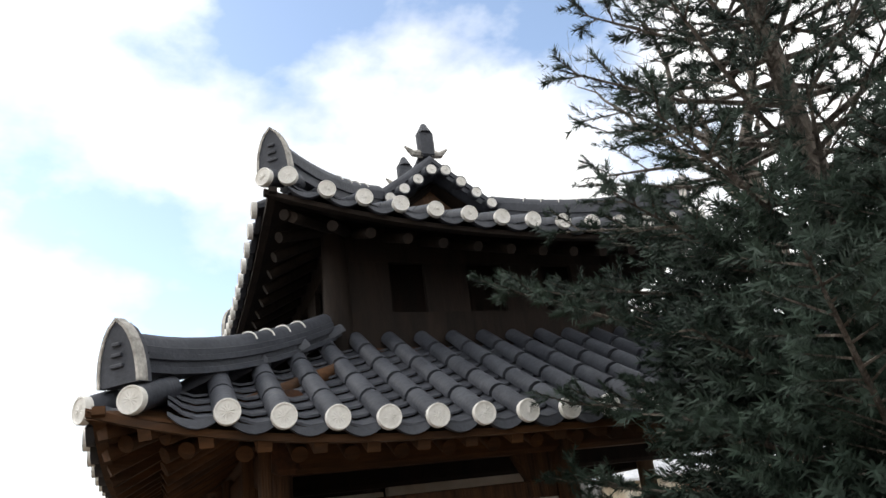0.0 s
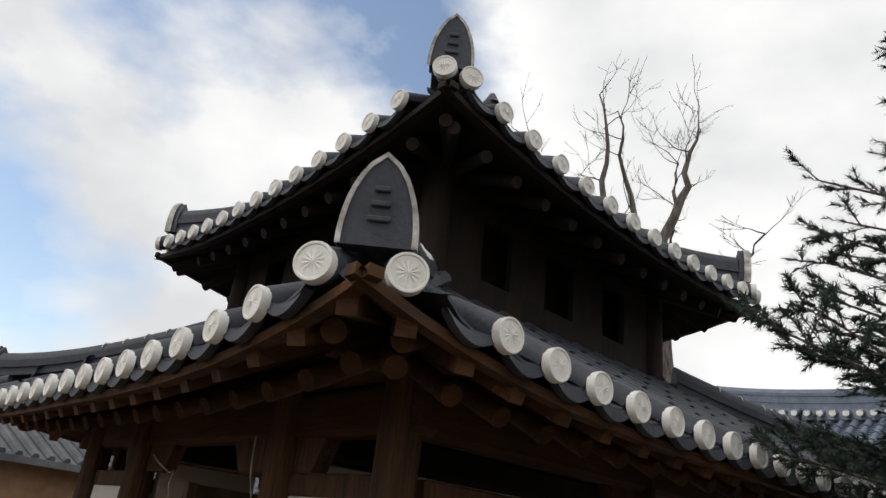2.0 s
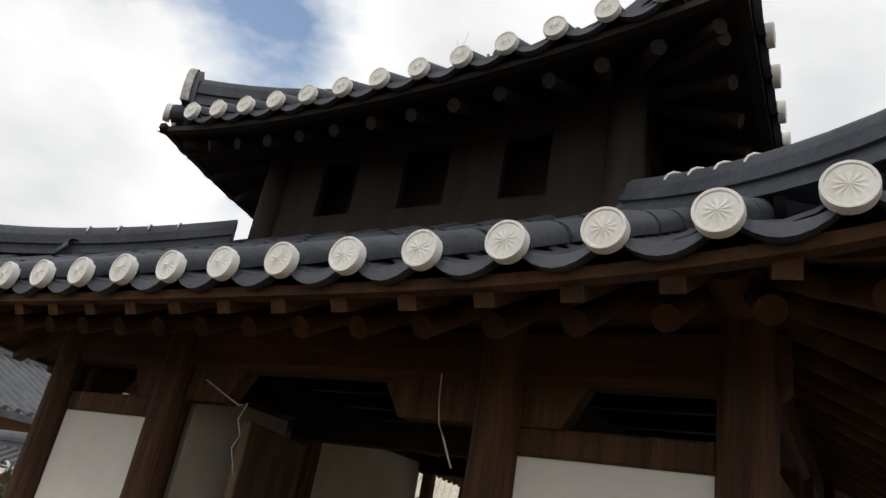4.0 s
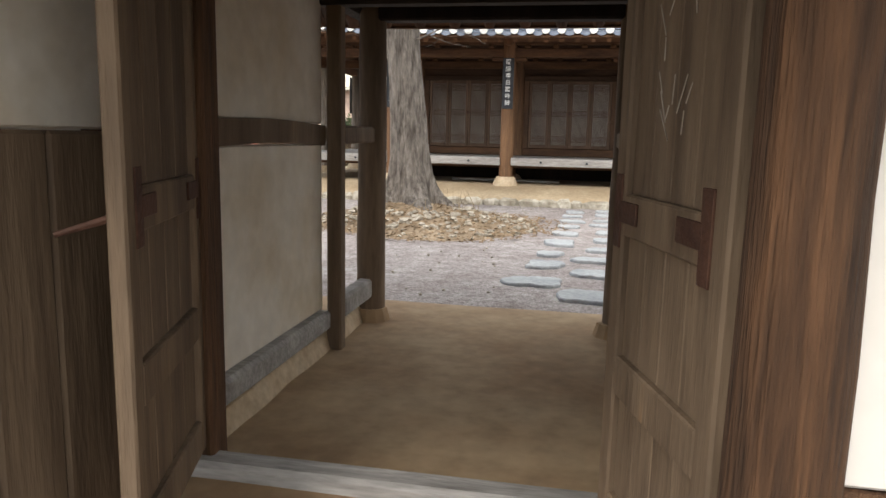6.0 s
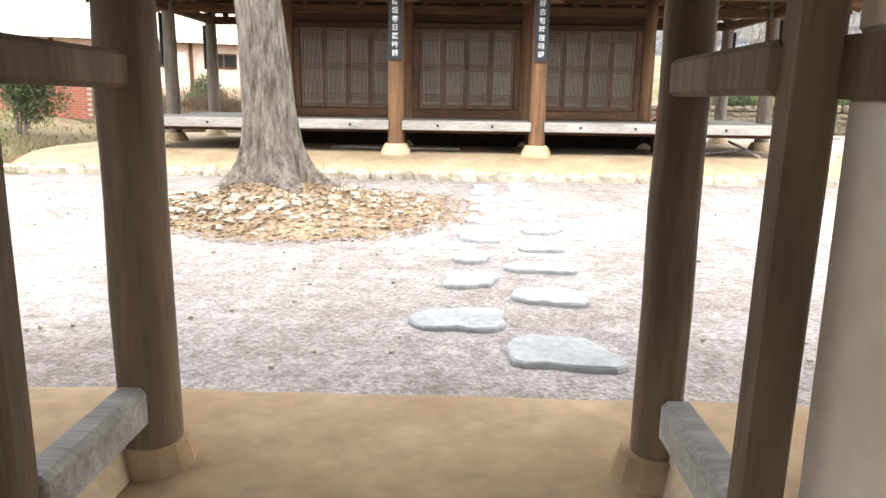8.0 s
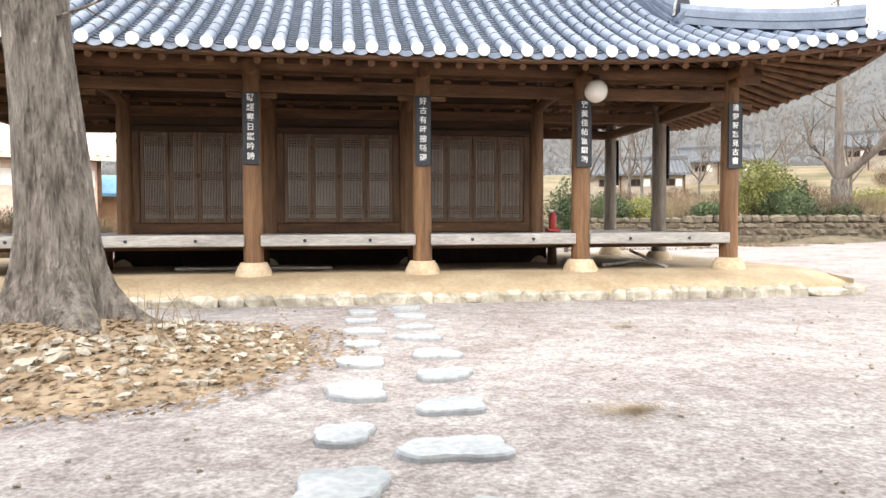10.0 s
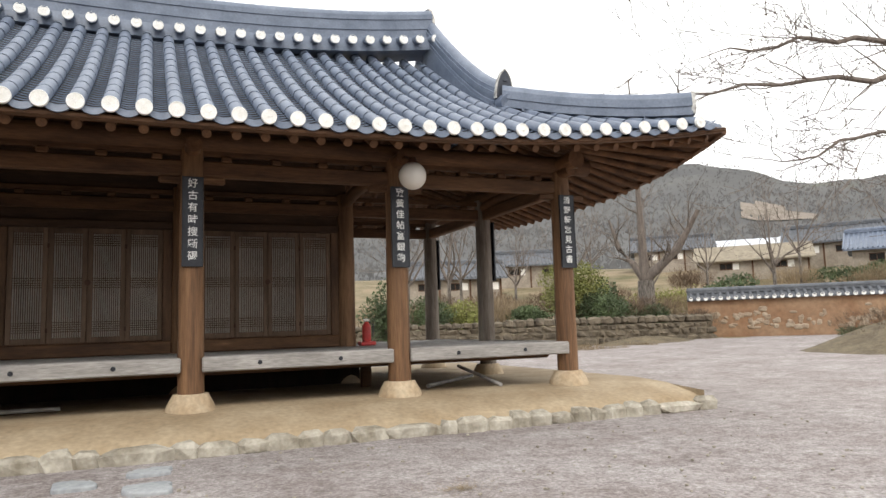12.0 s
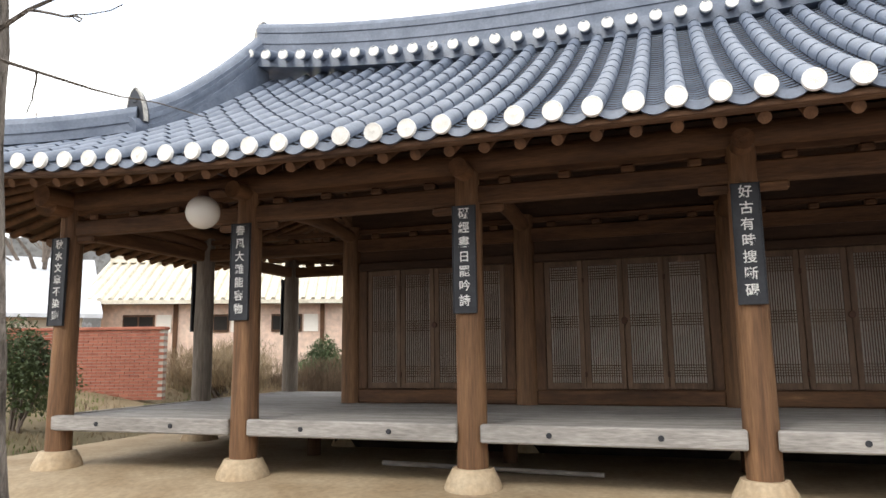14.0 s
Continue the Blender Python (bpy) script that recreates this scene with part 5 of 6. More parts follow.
for x, pts in ((0.6, ((0.62, 4.86, 2.24), (0.76, 4.86, 2.18), (0.88, 4.9, 2.12), (0.92, 4.92, 2.14), (0.88, 4.92, 2.05), (0.93, 4.92, 1.97), (0.89, 4.92, 1.9), (0.96, 4.92, 1.76))),
               (2.2, ((2.14, 4.85, 2.33), (2.15, 4.85, 2.2), (2.17, 4.85, 2.1), (2.2, 4.85, 2.05), (2.27, 4.84, 1.92)))):
    solid("rope", Kit().tube([(px + 0.07, py, pz) for px, py, pz in pts], 0.0045, 6), M_STRING, "frayed pale rope end hanging from the gate beam", "rope", "ropes on the gate", True)


# ---- trees ----
def branch(k, p, d, length, r, depth, rnd, spread=0.6, up=0.15, twist=0.25, kids=(2, 3), tips=None, minr=0.006):
    n = 5
    pts, rads = [Vector(p)], [r]
    d = Vector(d).normalized()
    for i in range(n):
        d = (d + Vector((rnd.gauss(0, twist), rnd.gauss(0, twist), rnd.gauss(up, twist))) * 0.45).normalized()
        pts.append(pts[-1] + d * length / n)
        rads.append(max(minr * 0.7, r * (1 - 0.6 * (i + 1) / n)))
    k.tube(pts, rads, 7 if r > 0.04 else (5 if r > 0.015 else 4), cap=False)
    if depth == 0:
        if tips is not None:
            tips.append(pts[-1])
        return
    for i in range(rnd.randint(*kids)):
        t = rnd.randint(2, n)
        a = Vector((rnd.gauss(0, 1), rnd.gauss(0, 1), rnd.gauss(0.2, 0.7))).normalized()
        nd = (d * (1 - spread) + a * spread).normalized()
        branch(k, pts[t], nd, length * rnd.uniform(0.5, 0.8), max(minr, rads[t] * rnd.uniform(0.5, 0.75)), depth - 1, rnd, spread, up, twist, kids, tips, minr)
    branch(k, pts[-1], d, length * 0.7, max(minr, rads[-1]), depth - 1, rnd, spread, up, twist, kids, tips, minr)


def court_tree(x, y):
    t = thing("old_tree", "old bare tree with furrowed grey bark on a mound", "tree")
    k = Kit()
    n, m = 96, 22
    hs = [0.0, 0.12, 0.25, 0.4, 0.6, 0.85, 1.1, 1.5, 2.0, 2.5, 3.0, 3.4, 3.8, 4.3, 5.0, 5.8, 6.6, 7.4]
    vs, fs = [], []
    for j, z in enumerate(hs):
        r = 0.30 + 0.33 * math.exp(-z / 0.33) - 0.017 * z + (0.03 if 2.8 < z < 3.6 else 0)
        cx = x + 0.2 - 0.07 * z + 0.04 * math.sin(z)
        for i in range(n):
            a = 2 * math.pi * i / n
            fl = 1 + (0.42 * math.exp(-z / 0.3)) * math.sin(5 * a + 1.0 + 0.8 * math.sin(2 * a)) + 0.055 * abs(math.sin(11 * a + 2.2 * noise.noise((math.cos(a) * 2, math.sin(a) * 2, z * 0.8)))) + 0.09 * noise.noise((math.cos(a) * 5, math.sin(a) * 5, z * 0.7)) + 0.07 * noise.noise((math.cos(a) * 13, math.sin(a) * 13, z * 1.5))
            vs.append((cx + r * fl * math.cos(a), y + r * fl * math.sin(a), 0.18 + z))
    for j in range(len(hs) - 1):
        for i in range(n):
            a, b = j * n + i, j * n + (i + 1) % n
            fs.append((a, b, b + n, a + n))
    k.add(vs, fs)
    part("trunk", k, M_BARK, t, smooth=True)
    rnd = random.Random(12)
    b = Kit()
    fork = Vector((x - 0.3, y, 7.4))
    # leading limbs: start, elbow, tip, thickness
    leads = [(fork, (-2.5, y, 10.0), (-2.65, y - 0.2, 13.4), 0.13), (fork, (-0.75, y + 0.2, 9.6), (-0.45, y + 0.4, 11.8), 0.15), ((x - 0.1, y, 6.4), (-2.9, y - 0.4, 9.9), (-4.9, y - 0.6, 13.0), 0.1),
             ((x - 0.05, y, 6.2), (0.15, y + 0.3, 7.4), (0.85, y + 0.5, 8.9), 0.08), (fork, (-1.5, y - 0.7, 9.5), (-1.3, y - 1.4, 11.6), 0.1), (fork, (-1.2, y + 0.9, 9.6), (-1.7, y + 1.5, 12.2), 0.1)]
    for s0, s1, s2, r in leads:
        s0, s1, s2 = Vector(s0), Vector(s1) - Vector((0, 0, 0.3)), Vector(s2) - Vector((0, 0, 0.75))
        pts = [s0.lerp(s1, q / 4) if q <= 4 else s1.lerp(s2, (q - 4) / 6) for q in range(11)]
        pts = [p + Vector((rnd.gauss(0, 0.06), rnd.gauss(0, 0.06), 0)) for p in pts]
        b.tube(pts, [r * 0.9 * (1 - 0.085 * q) for q in range(11)], 8, False)
        for q in range(2, 11):
            if q % 2 or q > 6:
                a = rnd.uniform(0, 6.28)
                branch(b, pts[q], (math.cos(a), math.sin(a), 0.5), rnd.uniform(0.35, 0.9), max(0.015, r * 0.24 * (1 - 0.06 * q)), 2, rnd, 0.5, 0.12, 0.3, (1, 3), None, 0.006)
    for z, dx in ((3.1, -1), (3.25, 1), (2.9, 1), (3.5, -1), (3.4, 1)):
        branch(b, (x - 0.02 + dx * 0.22, y - 0.12, z), (dx, -0.3, 0.25), 0.8, 0.018, 2, rnd, 0.5, 0.1, 0.3, (1, 2), None, 0.004)
    part("crown", b, M_BARK, t, "stout bare limbs with few twigs", True, "stuff")


TX, TY = -0.9, 14.96
court_tree(TX, TY)


def mound():
    k = Kit()
    n, m = 36, 12
    vs, fs = [(TX + 0.1, TY - 0.1, 0.4)], []
    def rim(a):
        return 1.75 + 0.65 * math.cos(a + 0.35) * (1 if math.cos(a) > 0 else 0.5) + 0.18 * noise.noise((math.cos(a) * 2, math.sin(a) * 2, 3))
    def height(q, x, y):
        return 0.42 * (1 - q) ** 1.25 - 0.02 * q + 0.05 * noise.noise((x * 3, y * 3, 0)) * (1 - q)
    for j in range(1, m + 1):
        q = j / m
        for i in range(n):
            a = 2 * math.pi * i / n
            x, y = TX + 0.1 + rim(a) * q * math.cos(a), TY - 0.1 + rim(a) * q * math.sin(a)
            vs.append((x, y, height(q, x, y)))
    for i in range(n):
        fs.append((0, 1 + i, 1 + (i + 1) % n))
    for j in range(m - 1):
        for i in range(n):
            a, b = 1 + j * n + i, 1 + j * n + (i + 1) % n
            fs.append((a, a + n, b + n, b))
    solid("earth_mound", k.add(vs, fs), M_MOUND, "low mound of dry soil around the tree foot", "mound", kind="structure", smooth=True)
    r = random.Random(4)
    rub, lit = Kit(), Kit()
    for i in range(620):
        a, q = r.uniform(0, 6.28), r.uniform(0.28, 0.98) ** 0.8
        x, y = TX + 0.1 + rim(a) * q * math.cos(a), TY - 0.1 + rim(a) * q * math.sin(a)
        s = r.uniform(0.025, 0.065) * (2.0 if r.random() < 0.15 and q < 0.75 else 1)
        vs_, fs_ = stone_kit((x, y, height(q, x, y) + s * 0.2), (s * r.uniform(0.9, 1.7), s * r.uniform(0.8, 1.4), s * r.uniform(0.6, 1.0)), r, 0.4)
        rub.add(vs_, fs_)
    for i in range(6500):
        a, q = r.uniform(0, 6.28), r.uniform(0.1, 1.22) ** 0.7
        x, y = TX + 0.1 + rim(a) * q * math.cos(a), TY - 0.1 + rim(a) * q * math.sin(a)
        z = max(0.004, height(min(q, 1), x, y)) + 0.012
        s, b = r.uniform(0.02, 0.045), r.uniform(0, 3.14)
        c, d = math.cos(b) * s, math.sin(b) * s
        lit.add([(x - c, y - d, z), (x + d * 0.5, y - c * 0.5, z + r.uniform(0, 0.02)), (x + c, y + d, z + r.uniform(0, 0.015)), (x - d * 0.5, y + c * 0.5, z)], [(0, 1, 2, 3)])
    solid("rubble", rub, M_RUBBLE, "pale broken stones scattered over the mound", "rubble", kind="stuff")
    solid("leaf_litter", lit, M_LITTER, "dry brown leaf litter on the mound", "leaf litter", kind="stuff")
    g = Kit()
    for i in range(45):
        x, y = TX + 0.85 + r.gauss(0, 0.32), TY - 0.3 + r.gauss(0, 0.35)
        h = r.uniform(0.12, 0.5)
        dx, dy = r.gauss(0, 0.08), r.gauss(0, 0.08)
        g.tube([(x, y, 0.1), (x + dx, y + dy, 0.1 + h * 0.6), (x + dx * 2.2, y + dy * 2.2, 0.1 + h)], [0.005, 0.004, 0.002], 3, False)
    solid("dry_stalks", g, M_DRY, "dry straw-coloured stalks beside the tree", "grass", kind="stuff")


mound()


def shoot(k, p, d, length, n, ln, w, rnd):
    """A bottle-brush shoot: needles all round a stretch of twig."""
    d = Vector(d).normalized()
    s = d.orthogonal().normalized()
    u = d.cross(s)
    vs, fs = [], []
    for i in range(n):
        a = rnd.uniform(0, 6.283)
        f = rnd.random()
        q = p + d * f * length
        o = ((s * math.cos(a) + u * math.sin(a)) * (1.0 - 0.35 * f) + d * rnd.uniform(0.35, 0.9)).normalized()
        e = q + o * ln * rnd.uniform(0.75, 1.15)
        side = o.cross(d).normalized() * w
        b = len(vs)
        vs += [q - side, q + side, e]
        fs.append((b, b + 1, b + 2))
    k.add(vs, fs)


def conifer(x, y, h, rmax, z0, seed, name="fir_tree"):
    rnd = random.Random(seed)
    t = thing(name, "dense dark blue-green fir with bottle-brush shoots of short needles", "tree", at=(0, 0, 0))
    part("trunk", Kit().tube([(x, y, -0.1), (x, y, h * 0.5), (x, y, h)], [0.14, 0.09, 0.02], 10), M_BARK, t, smooth=True)
    limbs, crown = Kit(), Kit()
    nb = 135
    for i in range(nb):
        z = z0 + (h - z0) * (i / nb) ** 0.9
        a = i * 2.399 + rnd.uniform(-0.3, 0.3)
        high = (z - z0) / (h - z0)
        reach = rmax * (1 - high ** 2.3 * 0.8) * rnd.uniform(0.68, 1.14)
        base = Vector((x, y, z))
        out = Vector((math.cos(a), math.sin(a), 0))
        tip = base + out * reach + Vector((0, 0, reach * rnd.uniform(0.1, 0.45)))
        mid = (base + tip) / 2 + Vector((0, 0, -0.08))
        limbs.tube([base, mid, tip], [0.022, 0.013, 0.005], 4, False)
        across = Vector((-out.y, out.x, 0))
        ns = int((9 + reach * 10) * (1.0 if high < 0.5 else 0.42))
        for j in range(ns):
            f = 0.25 + 0.75 * (j + rnd.random()) / ns
            p = base.lerp(mid, f * 2) if f < 0.5 else mid.lerp(tip, f * 2 - 1)
            side = (1 if j % 2 else -1) * rnd.uniform(0.4, 1.1)
            dd = (out * rnd.uniform(0.5, 1.0) + across * side + Vector((0, 0, rnd.uniform(0.0, 0.75)))).normalized()
            ln = (1.15 - 0.6 * f) * rnd.uniform(0.2, 0.42)
            q = p + dd * ln
            limbs.tube([p, q], [0.006, 0.003], 3, False)
            shoot(crown, p + dd * ln * 0.25, dd, ln * 0.85, 74, 0.05, 0.0038, rnd)
            for _ in range(2):
                d2 = (dd + Vector((rnd.gauss(0, 0.6), rnd.gauss(0, 0.6), rnd.gauss(0.15, 0.4)))).normalized()
                shoot(crown, p.lerp(q, rnd.uniform(0.3, 0.9)), d2, ln * 0.5, 44, 0.05, 0.0038, rnd)
        shoot(crown, mid.lerp(tip, 0.7), tip - mid, 0.28, 70, 0.05, 0.0038, rnd)
    for i in range(4200):
        q = rnd.uniform(0, 0.56)
        rr = rmax * (1 - q ** 2.3 * 0.9) * 0.62 * math.sqrt(rnd.random())
        a = rnd.uniform(0, 6.283)
        shoot(crown, Vector((x + rr * math.cos(a), y + rr * math.sin(a), z0 + (h - z0) * q)), (math.cos(a), math.sin(a), 0.3), 0.18, 40, 0.06, 0.0065, rnd)
    part("branch_work", limbs, M_BARK, t, kind="stuff")
    part("crown", crown, M_NEEDLE, t, "bristling dark green needles", kind="stuff")


conifer(5.9, 7.35, 5.15, 1.72, 0.5, 3)


def bare_tree(x, y, h, r, seed, lean=(0, 0), label="tall bare winter tree", depth=5):
    rnd = random.Random(seed)
    t = thing("bare_tree", label, "tree", "bare winter trees")
    z = ground_z(x, y) - 0.1
    pts = [(x + lean[0] * q * h * 0.5, y + lean[1] * q * h * 0.5, z + q * h * 0.42) for q in (0, 0.1, 0.5, 1)]
    part("trunk", Kit().tube(pts, [r * 1.5, r, r * 0.85, r * 0.7], 12), M_BARK, t, smooth=True)
    k = Kit()
    top = Vector(pts[-1])
    for i in range(4):
        a = i * 1.7 + rnd.uniform(-0.4, 0.4)
        branch(k, top - Vector((0, 0, rnd.uniform(0, h * 0.1))), (math.cos(a) * 0.7 + lean[0], math.sin(a) * 0.7 + lean[1], 0.8), h * 0.3, r * 0.55, depth - 1, rnd, 0.5, 0.12, 0.25, (2, 3), None, 0.008)
    branch(k, top, (0.05, 0, 1), h * 0.3, r * 0.6, depth - 1, rnd, 0.4, 0.2, 0.15, (2, 3), None, 0.008)
    part("crown", k, M_TWIG, t, "bare limbs and twigs", True, "stuff")


def spread_tree():
    """Wide bare tree on the right; its limbs reach over the court."""
    t = thing("bare_tree", "wide spreading bare tree reaching over the court", "tree", "bare winter trees")
    rnd = random.Random(41)
    fork = Vector(T2_FORK)
    base = Vector((fork.x + 1.5, fork.y + 0.3, -0.1))
    part("trunk", Kit().tube([base, base.lerp(fork, 0.15), base.lerp(fork, 0.6), fork], [0.55, 0.38, 0.33, 0.28], 14), M_BARK, t, smooth=True)
    k = Kit()
    for elbow, mid, tip, r in T2_LIMBS:
        pts4 = [fork, Vector(elbow), Vector(mid), Vector(tip)]
        pts = []
        for a, c in zip(pts4, pts4[1:]):
            pts += [a.lerp(c, q / 5) + Vector((rnd.gauss(0, 0.07), rnd.gauss(0, 0.1), rnd.gauss(0, 0.08))) for q in range(5)]
        pts.append(pts4[-1])
        n = len(pts)
        k.tube(pts, [r * (1 - 0.9 * q / (n - 1)) + 0.01 for q in range(n)], 7, False)
        for q in range(4, n):
            for _ in range(2):
                d = (pts[q] - pts[q - 1]).normalized()
                a = d + Vector((rnd.gauss(0, 0.6), rnd.gauss(0, 0.7), rnd.gauss(-0.05, 0.6)))
                branch(k, pts[q], a, rnd.uniform(0.8, 2.0), max(0.018, r * 0.25 * (1 - 0.6 * q / n)), 3, rnd, 0.45, 0.02, 0.25, (1, 2), None, 0.009)
    part("crown", k, M_TWIG, t, "bare limbs and twigs", True, "stuff")


T2_FORK = (26.9, 24.0, 5.89)
T2_LIMBS = [((25.23, 24.0, 9.38), (20.78, 24.0, 9.11), (16.59, 24.0, 8.26), 0.15),
            ((24.31, 24.0, 8.24), (20.42, 24.0, 7.85), (14.8, 24.0, 6.82), 0.15),
            ((24.68, 24.0, 6.69), (21.22, 24.0, 6.18), (18.13, 24.0, 5.3), 0.1)]


def forked_tree(x, y):
    """Bare tree with a stout low fork and one slim leader."""
    t = thing("bare_tree", "tall bare winter tree with a stout low fork", "tree", "bare winter trees")
    rnd = random.Random(21)
    z = ground_z(x, y) - 0.1
    f = Vector((x, y, 3.0))
    part("trunk", Kit().tube([(x, y, z), (x, y, z + 0.5), (x + 0.03, y, 1.9), f], [0.6, 0.44, 0.38, 0.34], 14), M_BARK, t, smooth=True)
    k = Kit()
    side = Vector((0.65, -0.75, 0))
    limbs = (([f, f + side * 0.7 + Vector((0, 0, 0.6)), f + side * 1.5 + Vector((0, 0, 1.3)), f + side * 2.5 + Vector((0, 0, 3.0))], [0.26, 0.2, 0.17, 0.1]),
             ([f, f - side * 0.5 + Vector((0, 0, 0.8)), f - side * 1.1 + Vector((0, 0, 1.5)), f - side * 1.5 + Vector((0, 0, 2.9))], [0.22, 0.16, 0.12, 0.05]),
             ([f, f + Vector((-0.05, 0, 2.2)), f + Vector((-0.1, 0, 4.6)), f + Vector((-0.25, 0, 9.4))], [0.24, 0.17, 0.11, 0.03]))
    for pts, rads in limbs:
        k.tube(pts, rads, 9)
        for a, c, r in zip(pts[1:], pts[2:], rads[1:]):
            for q in range(4):
                p = a.lerp(c, rnd.random())
                branch(k, p, (rnd.gauss(0, 1), rnd.gauss(0, 1), 0.6), rnd.uniform(0.7, 1.7), max(0.02, r * 0.25), 2, rnd, 0.45, 0.1, 0.25, (1, 2), None, 0.009)
    part("crown", k, M_TWIG, t, "bare limbs and twigs", True, "stuff")


forked_tree(23.4, 36.5)
spread_tree()
bare_tree(12.5, 38.0, 6.0, 0.1, 5, depth=4)
bare_tree(15.0, 39.5, 6.5, 0.1, 6, depth=4)
bare_tree(27.5, 41.0, 6.5, 0.1, 8, depth=4)
bare_tree(33.0, 38.0, 7.0, 0.12, 9, depth=4)
for i, (x, y, h) in enumerate(((14.0, 44.0, 6.5), (18.5, 46.0, 7.5), (23.0, 48.0, 6.0), (28.5, 50.0, 7.0), (36.0, 46.0, 6.5), (42.0, 44.0, 8.0), (34.0, 56.0, 7.0), (46.0, 40.0, 8.5))):
    bare_tree(x, y, h, 0.1, 60 + i, depth=4)
bare_tree(-10.5, 36.0, 7.5, 0.14, 10, depth=4)
bare_tree(-17.0, 30.0, 8.5, 0.16, 14, depth=4)


def shrub(x, y, rx, h, mat, seed, n=1500, leaf=0.05, z=None, label="rounded evergreen shrub with small dense leaves", name="shrub"):
    rnd = random.Random(seed)
    z = ground_z(x, y) if z is None else z
    t = thing(name, label, "shrub", "shrubs round the court")
    st = Kit()
    lobes = []
    for i in range(7):
        a = rnd.uniform(0, 6.28)
        lobes.append((Vector((x + rnd.uniform(0, 0.55) * rx * math.cos(a), y + rnd.uniform(0, 0.55) * rx * math.sin(a), z + h * rnd.uniform(0.35, 0.72))), rx * rnd.uniform(0.35, 0.6), h * rnd.uniform(0.2, 0.34)))
        st.tube([(x + rnd.uniform(-0.1, 0.1), y, z - 0.05), lobes[-1][0]], [0.03, 0.012], 5, False)
    part("stems", st, M_TWIG, t, kind="stuff")
    k = Kit()
    twiggy = name == "brush"
    for i in range(n * 2):
        c, r, hh = rnd.choice(lobes)
        d = Vector((rnd.gauss(0, 1), rnd.gauss(0, 1), rnd.gauss(0, 1))).normalized() * rnd.uniform(0.6, 1.08)
        p = c + Vector((d.x * r, d.y * r, d.z * hh))
        a, b = Vector((rnd.gauss(0, 1), rnd.gauss(0, 1), rnd.gauss(0, 1))).normalized(), Vector((rnd.gauss(0, 1), rnd.gauss(0, 1), rnd.gauss(0, 1))).normalized()
        s = leaf * 0.68 * rnd.uniform(0.6, 1.3)
        if twiggy:
            a = (a * 0.7 + Vector((0, 0, 1)) + (p - Vector((x, y, z))).normalized() * 0.5).normalized()
            s *= 1.7
            b *= 0.13
        k.add([p - a * s, p + b * s * 0.5, p + a * s, p - b * s * 0.5], [(0, 1, 2, 3)])
    part("leaves", k, mat, t, kind="stuff")


shrub(19.4, 36.0, 1.8, 3.1, M_LEAFY, 1, 4200, 0.09, label="yellow-green shrub behind the stone wall")
shrub(19.9, 35.0, 1.5, 2.2, M_LEAF, 2, 4200, 0.08)
shrub(22.6, 35.3, 1.3, 1.2, M_LEAF, 3, 2600, 0.07)
shrub(12.6, 35.4, 1.4, 1.9, M_LEAF, 4, 2000, 0.08)
shrub(14.2, 35.6, 1.2, 1.5, M_LEAFY, 5, 1600, 0.08)
shrub(9.2, 31.0, 0.9, 2.6, M_LEAF, 6, 2200, 0.08)
shrub(-3.6, 30.0, 1.2, 2.8, M_LEAF, 7, 2600, 0.08)
shrub(-8.1, 21.7, 1.0, 1.9, M_LEAF, 8, 3600, 0.06)
shrub(-6.9, 30.0, 0.9, 1.9, M_LEAF, 18, 2600, 0.07)
shrub(-5.8, 30.2, 1.8, 1.5, M_DRY, 9, 2600, 0.09, label="tangled dry brown brush on the bank", name="brush")
shrub(-8.4, 27.6, 1.9, 1.3, M_DRY, 11, 4200, 0.1, label="tangled dry straw-coloured brush on the bank", name="brush")
shrub(-6.6, 28.6, 1.7, 1.4, M_BRUSH, 12, 4200, 0.1, label="tangled dry brown brush on the bank", name="brush")
shrub(-8.6, 28.0, 1.8, 1.0, M_BRUSH, 10, 2600, 0.09, label="tangled dry brown brush on the bank", name="brush")
shrub(16.0, 37.5, 2.4, 1.6, M_DRY, 12, 2600, 0.12, label="tangled dry brown brush on the bank", name="brush")
shrub(22.0, 35.6, 2.0, 1.5, M_BRUSH, 13, 2200, 0.12, label="tangled dry brown brush on the bank", name="brush")
shrub(-11.0, 32.6, 2.2, 1.3, M_DRY, 15, 2200, 0.1, label="tangled dry brown brush on the bank", name="brush")
shrub(24.5, 27.0, 1.0, 0.5, M_LEAF, 16, 1200, 0.05, label="low green cushion plant on the slope", name="low_shrub")
shrub(-3.2, 6.0, 1.1, 1.6, M_LEAF, 17, 1800, 0.06)


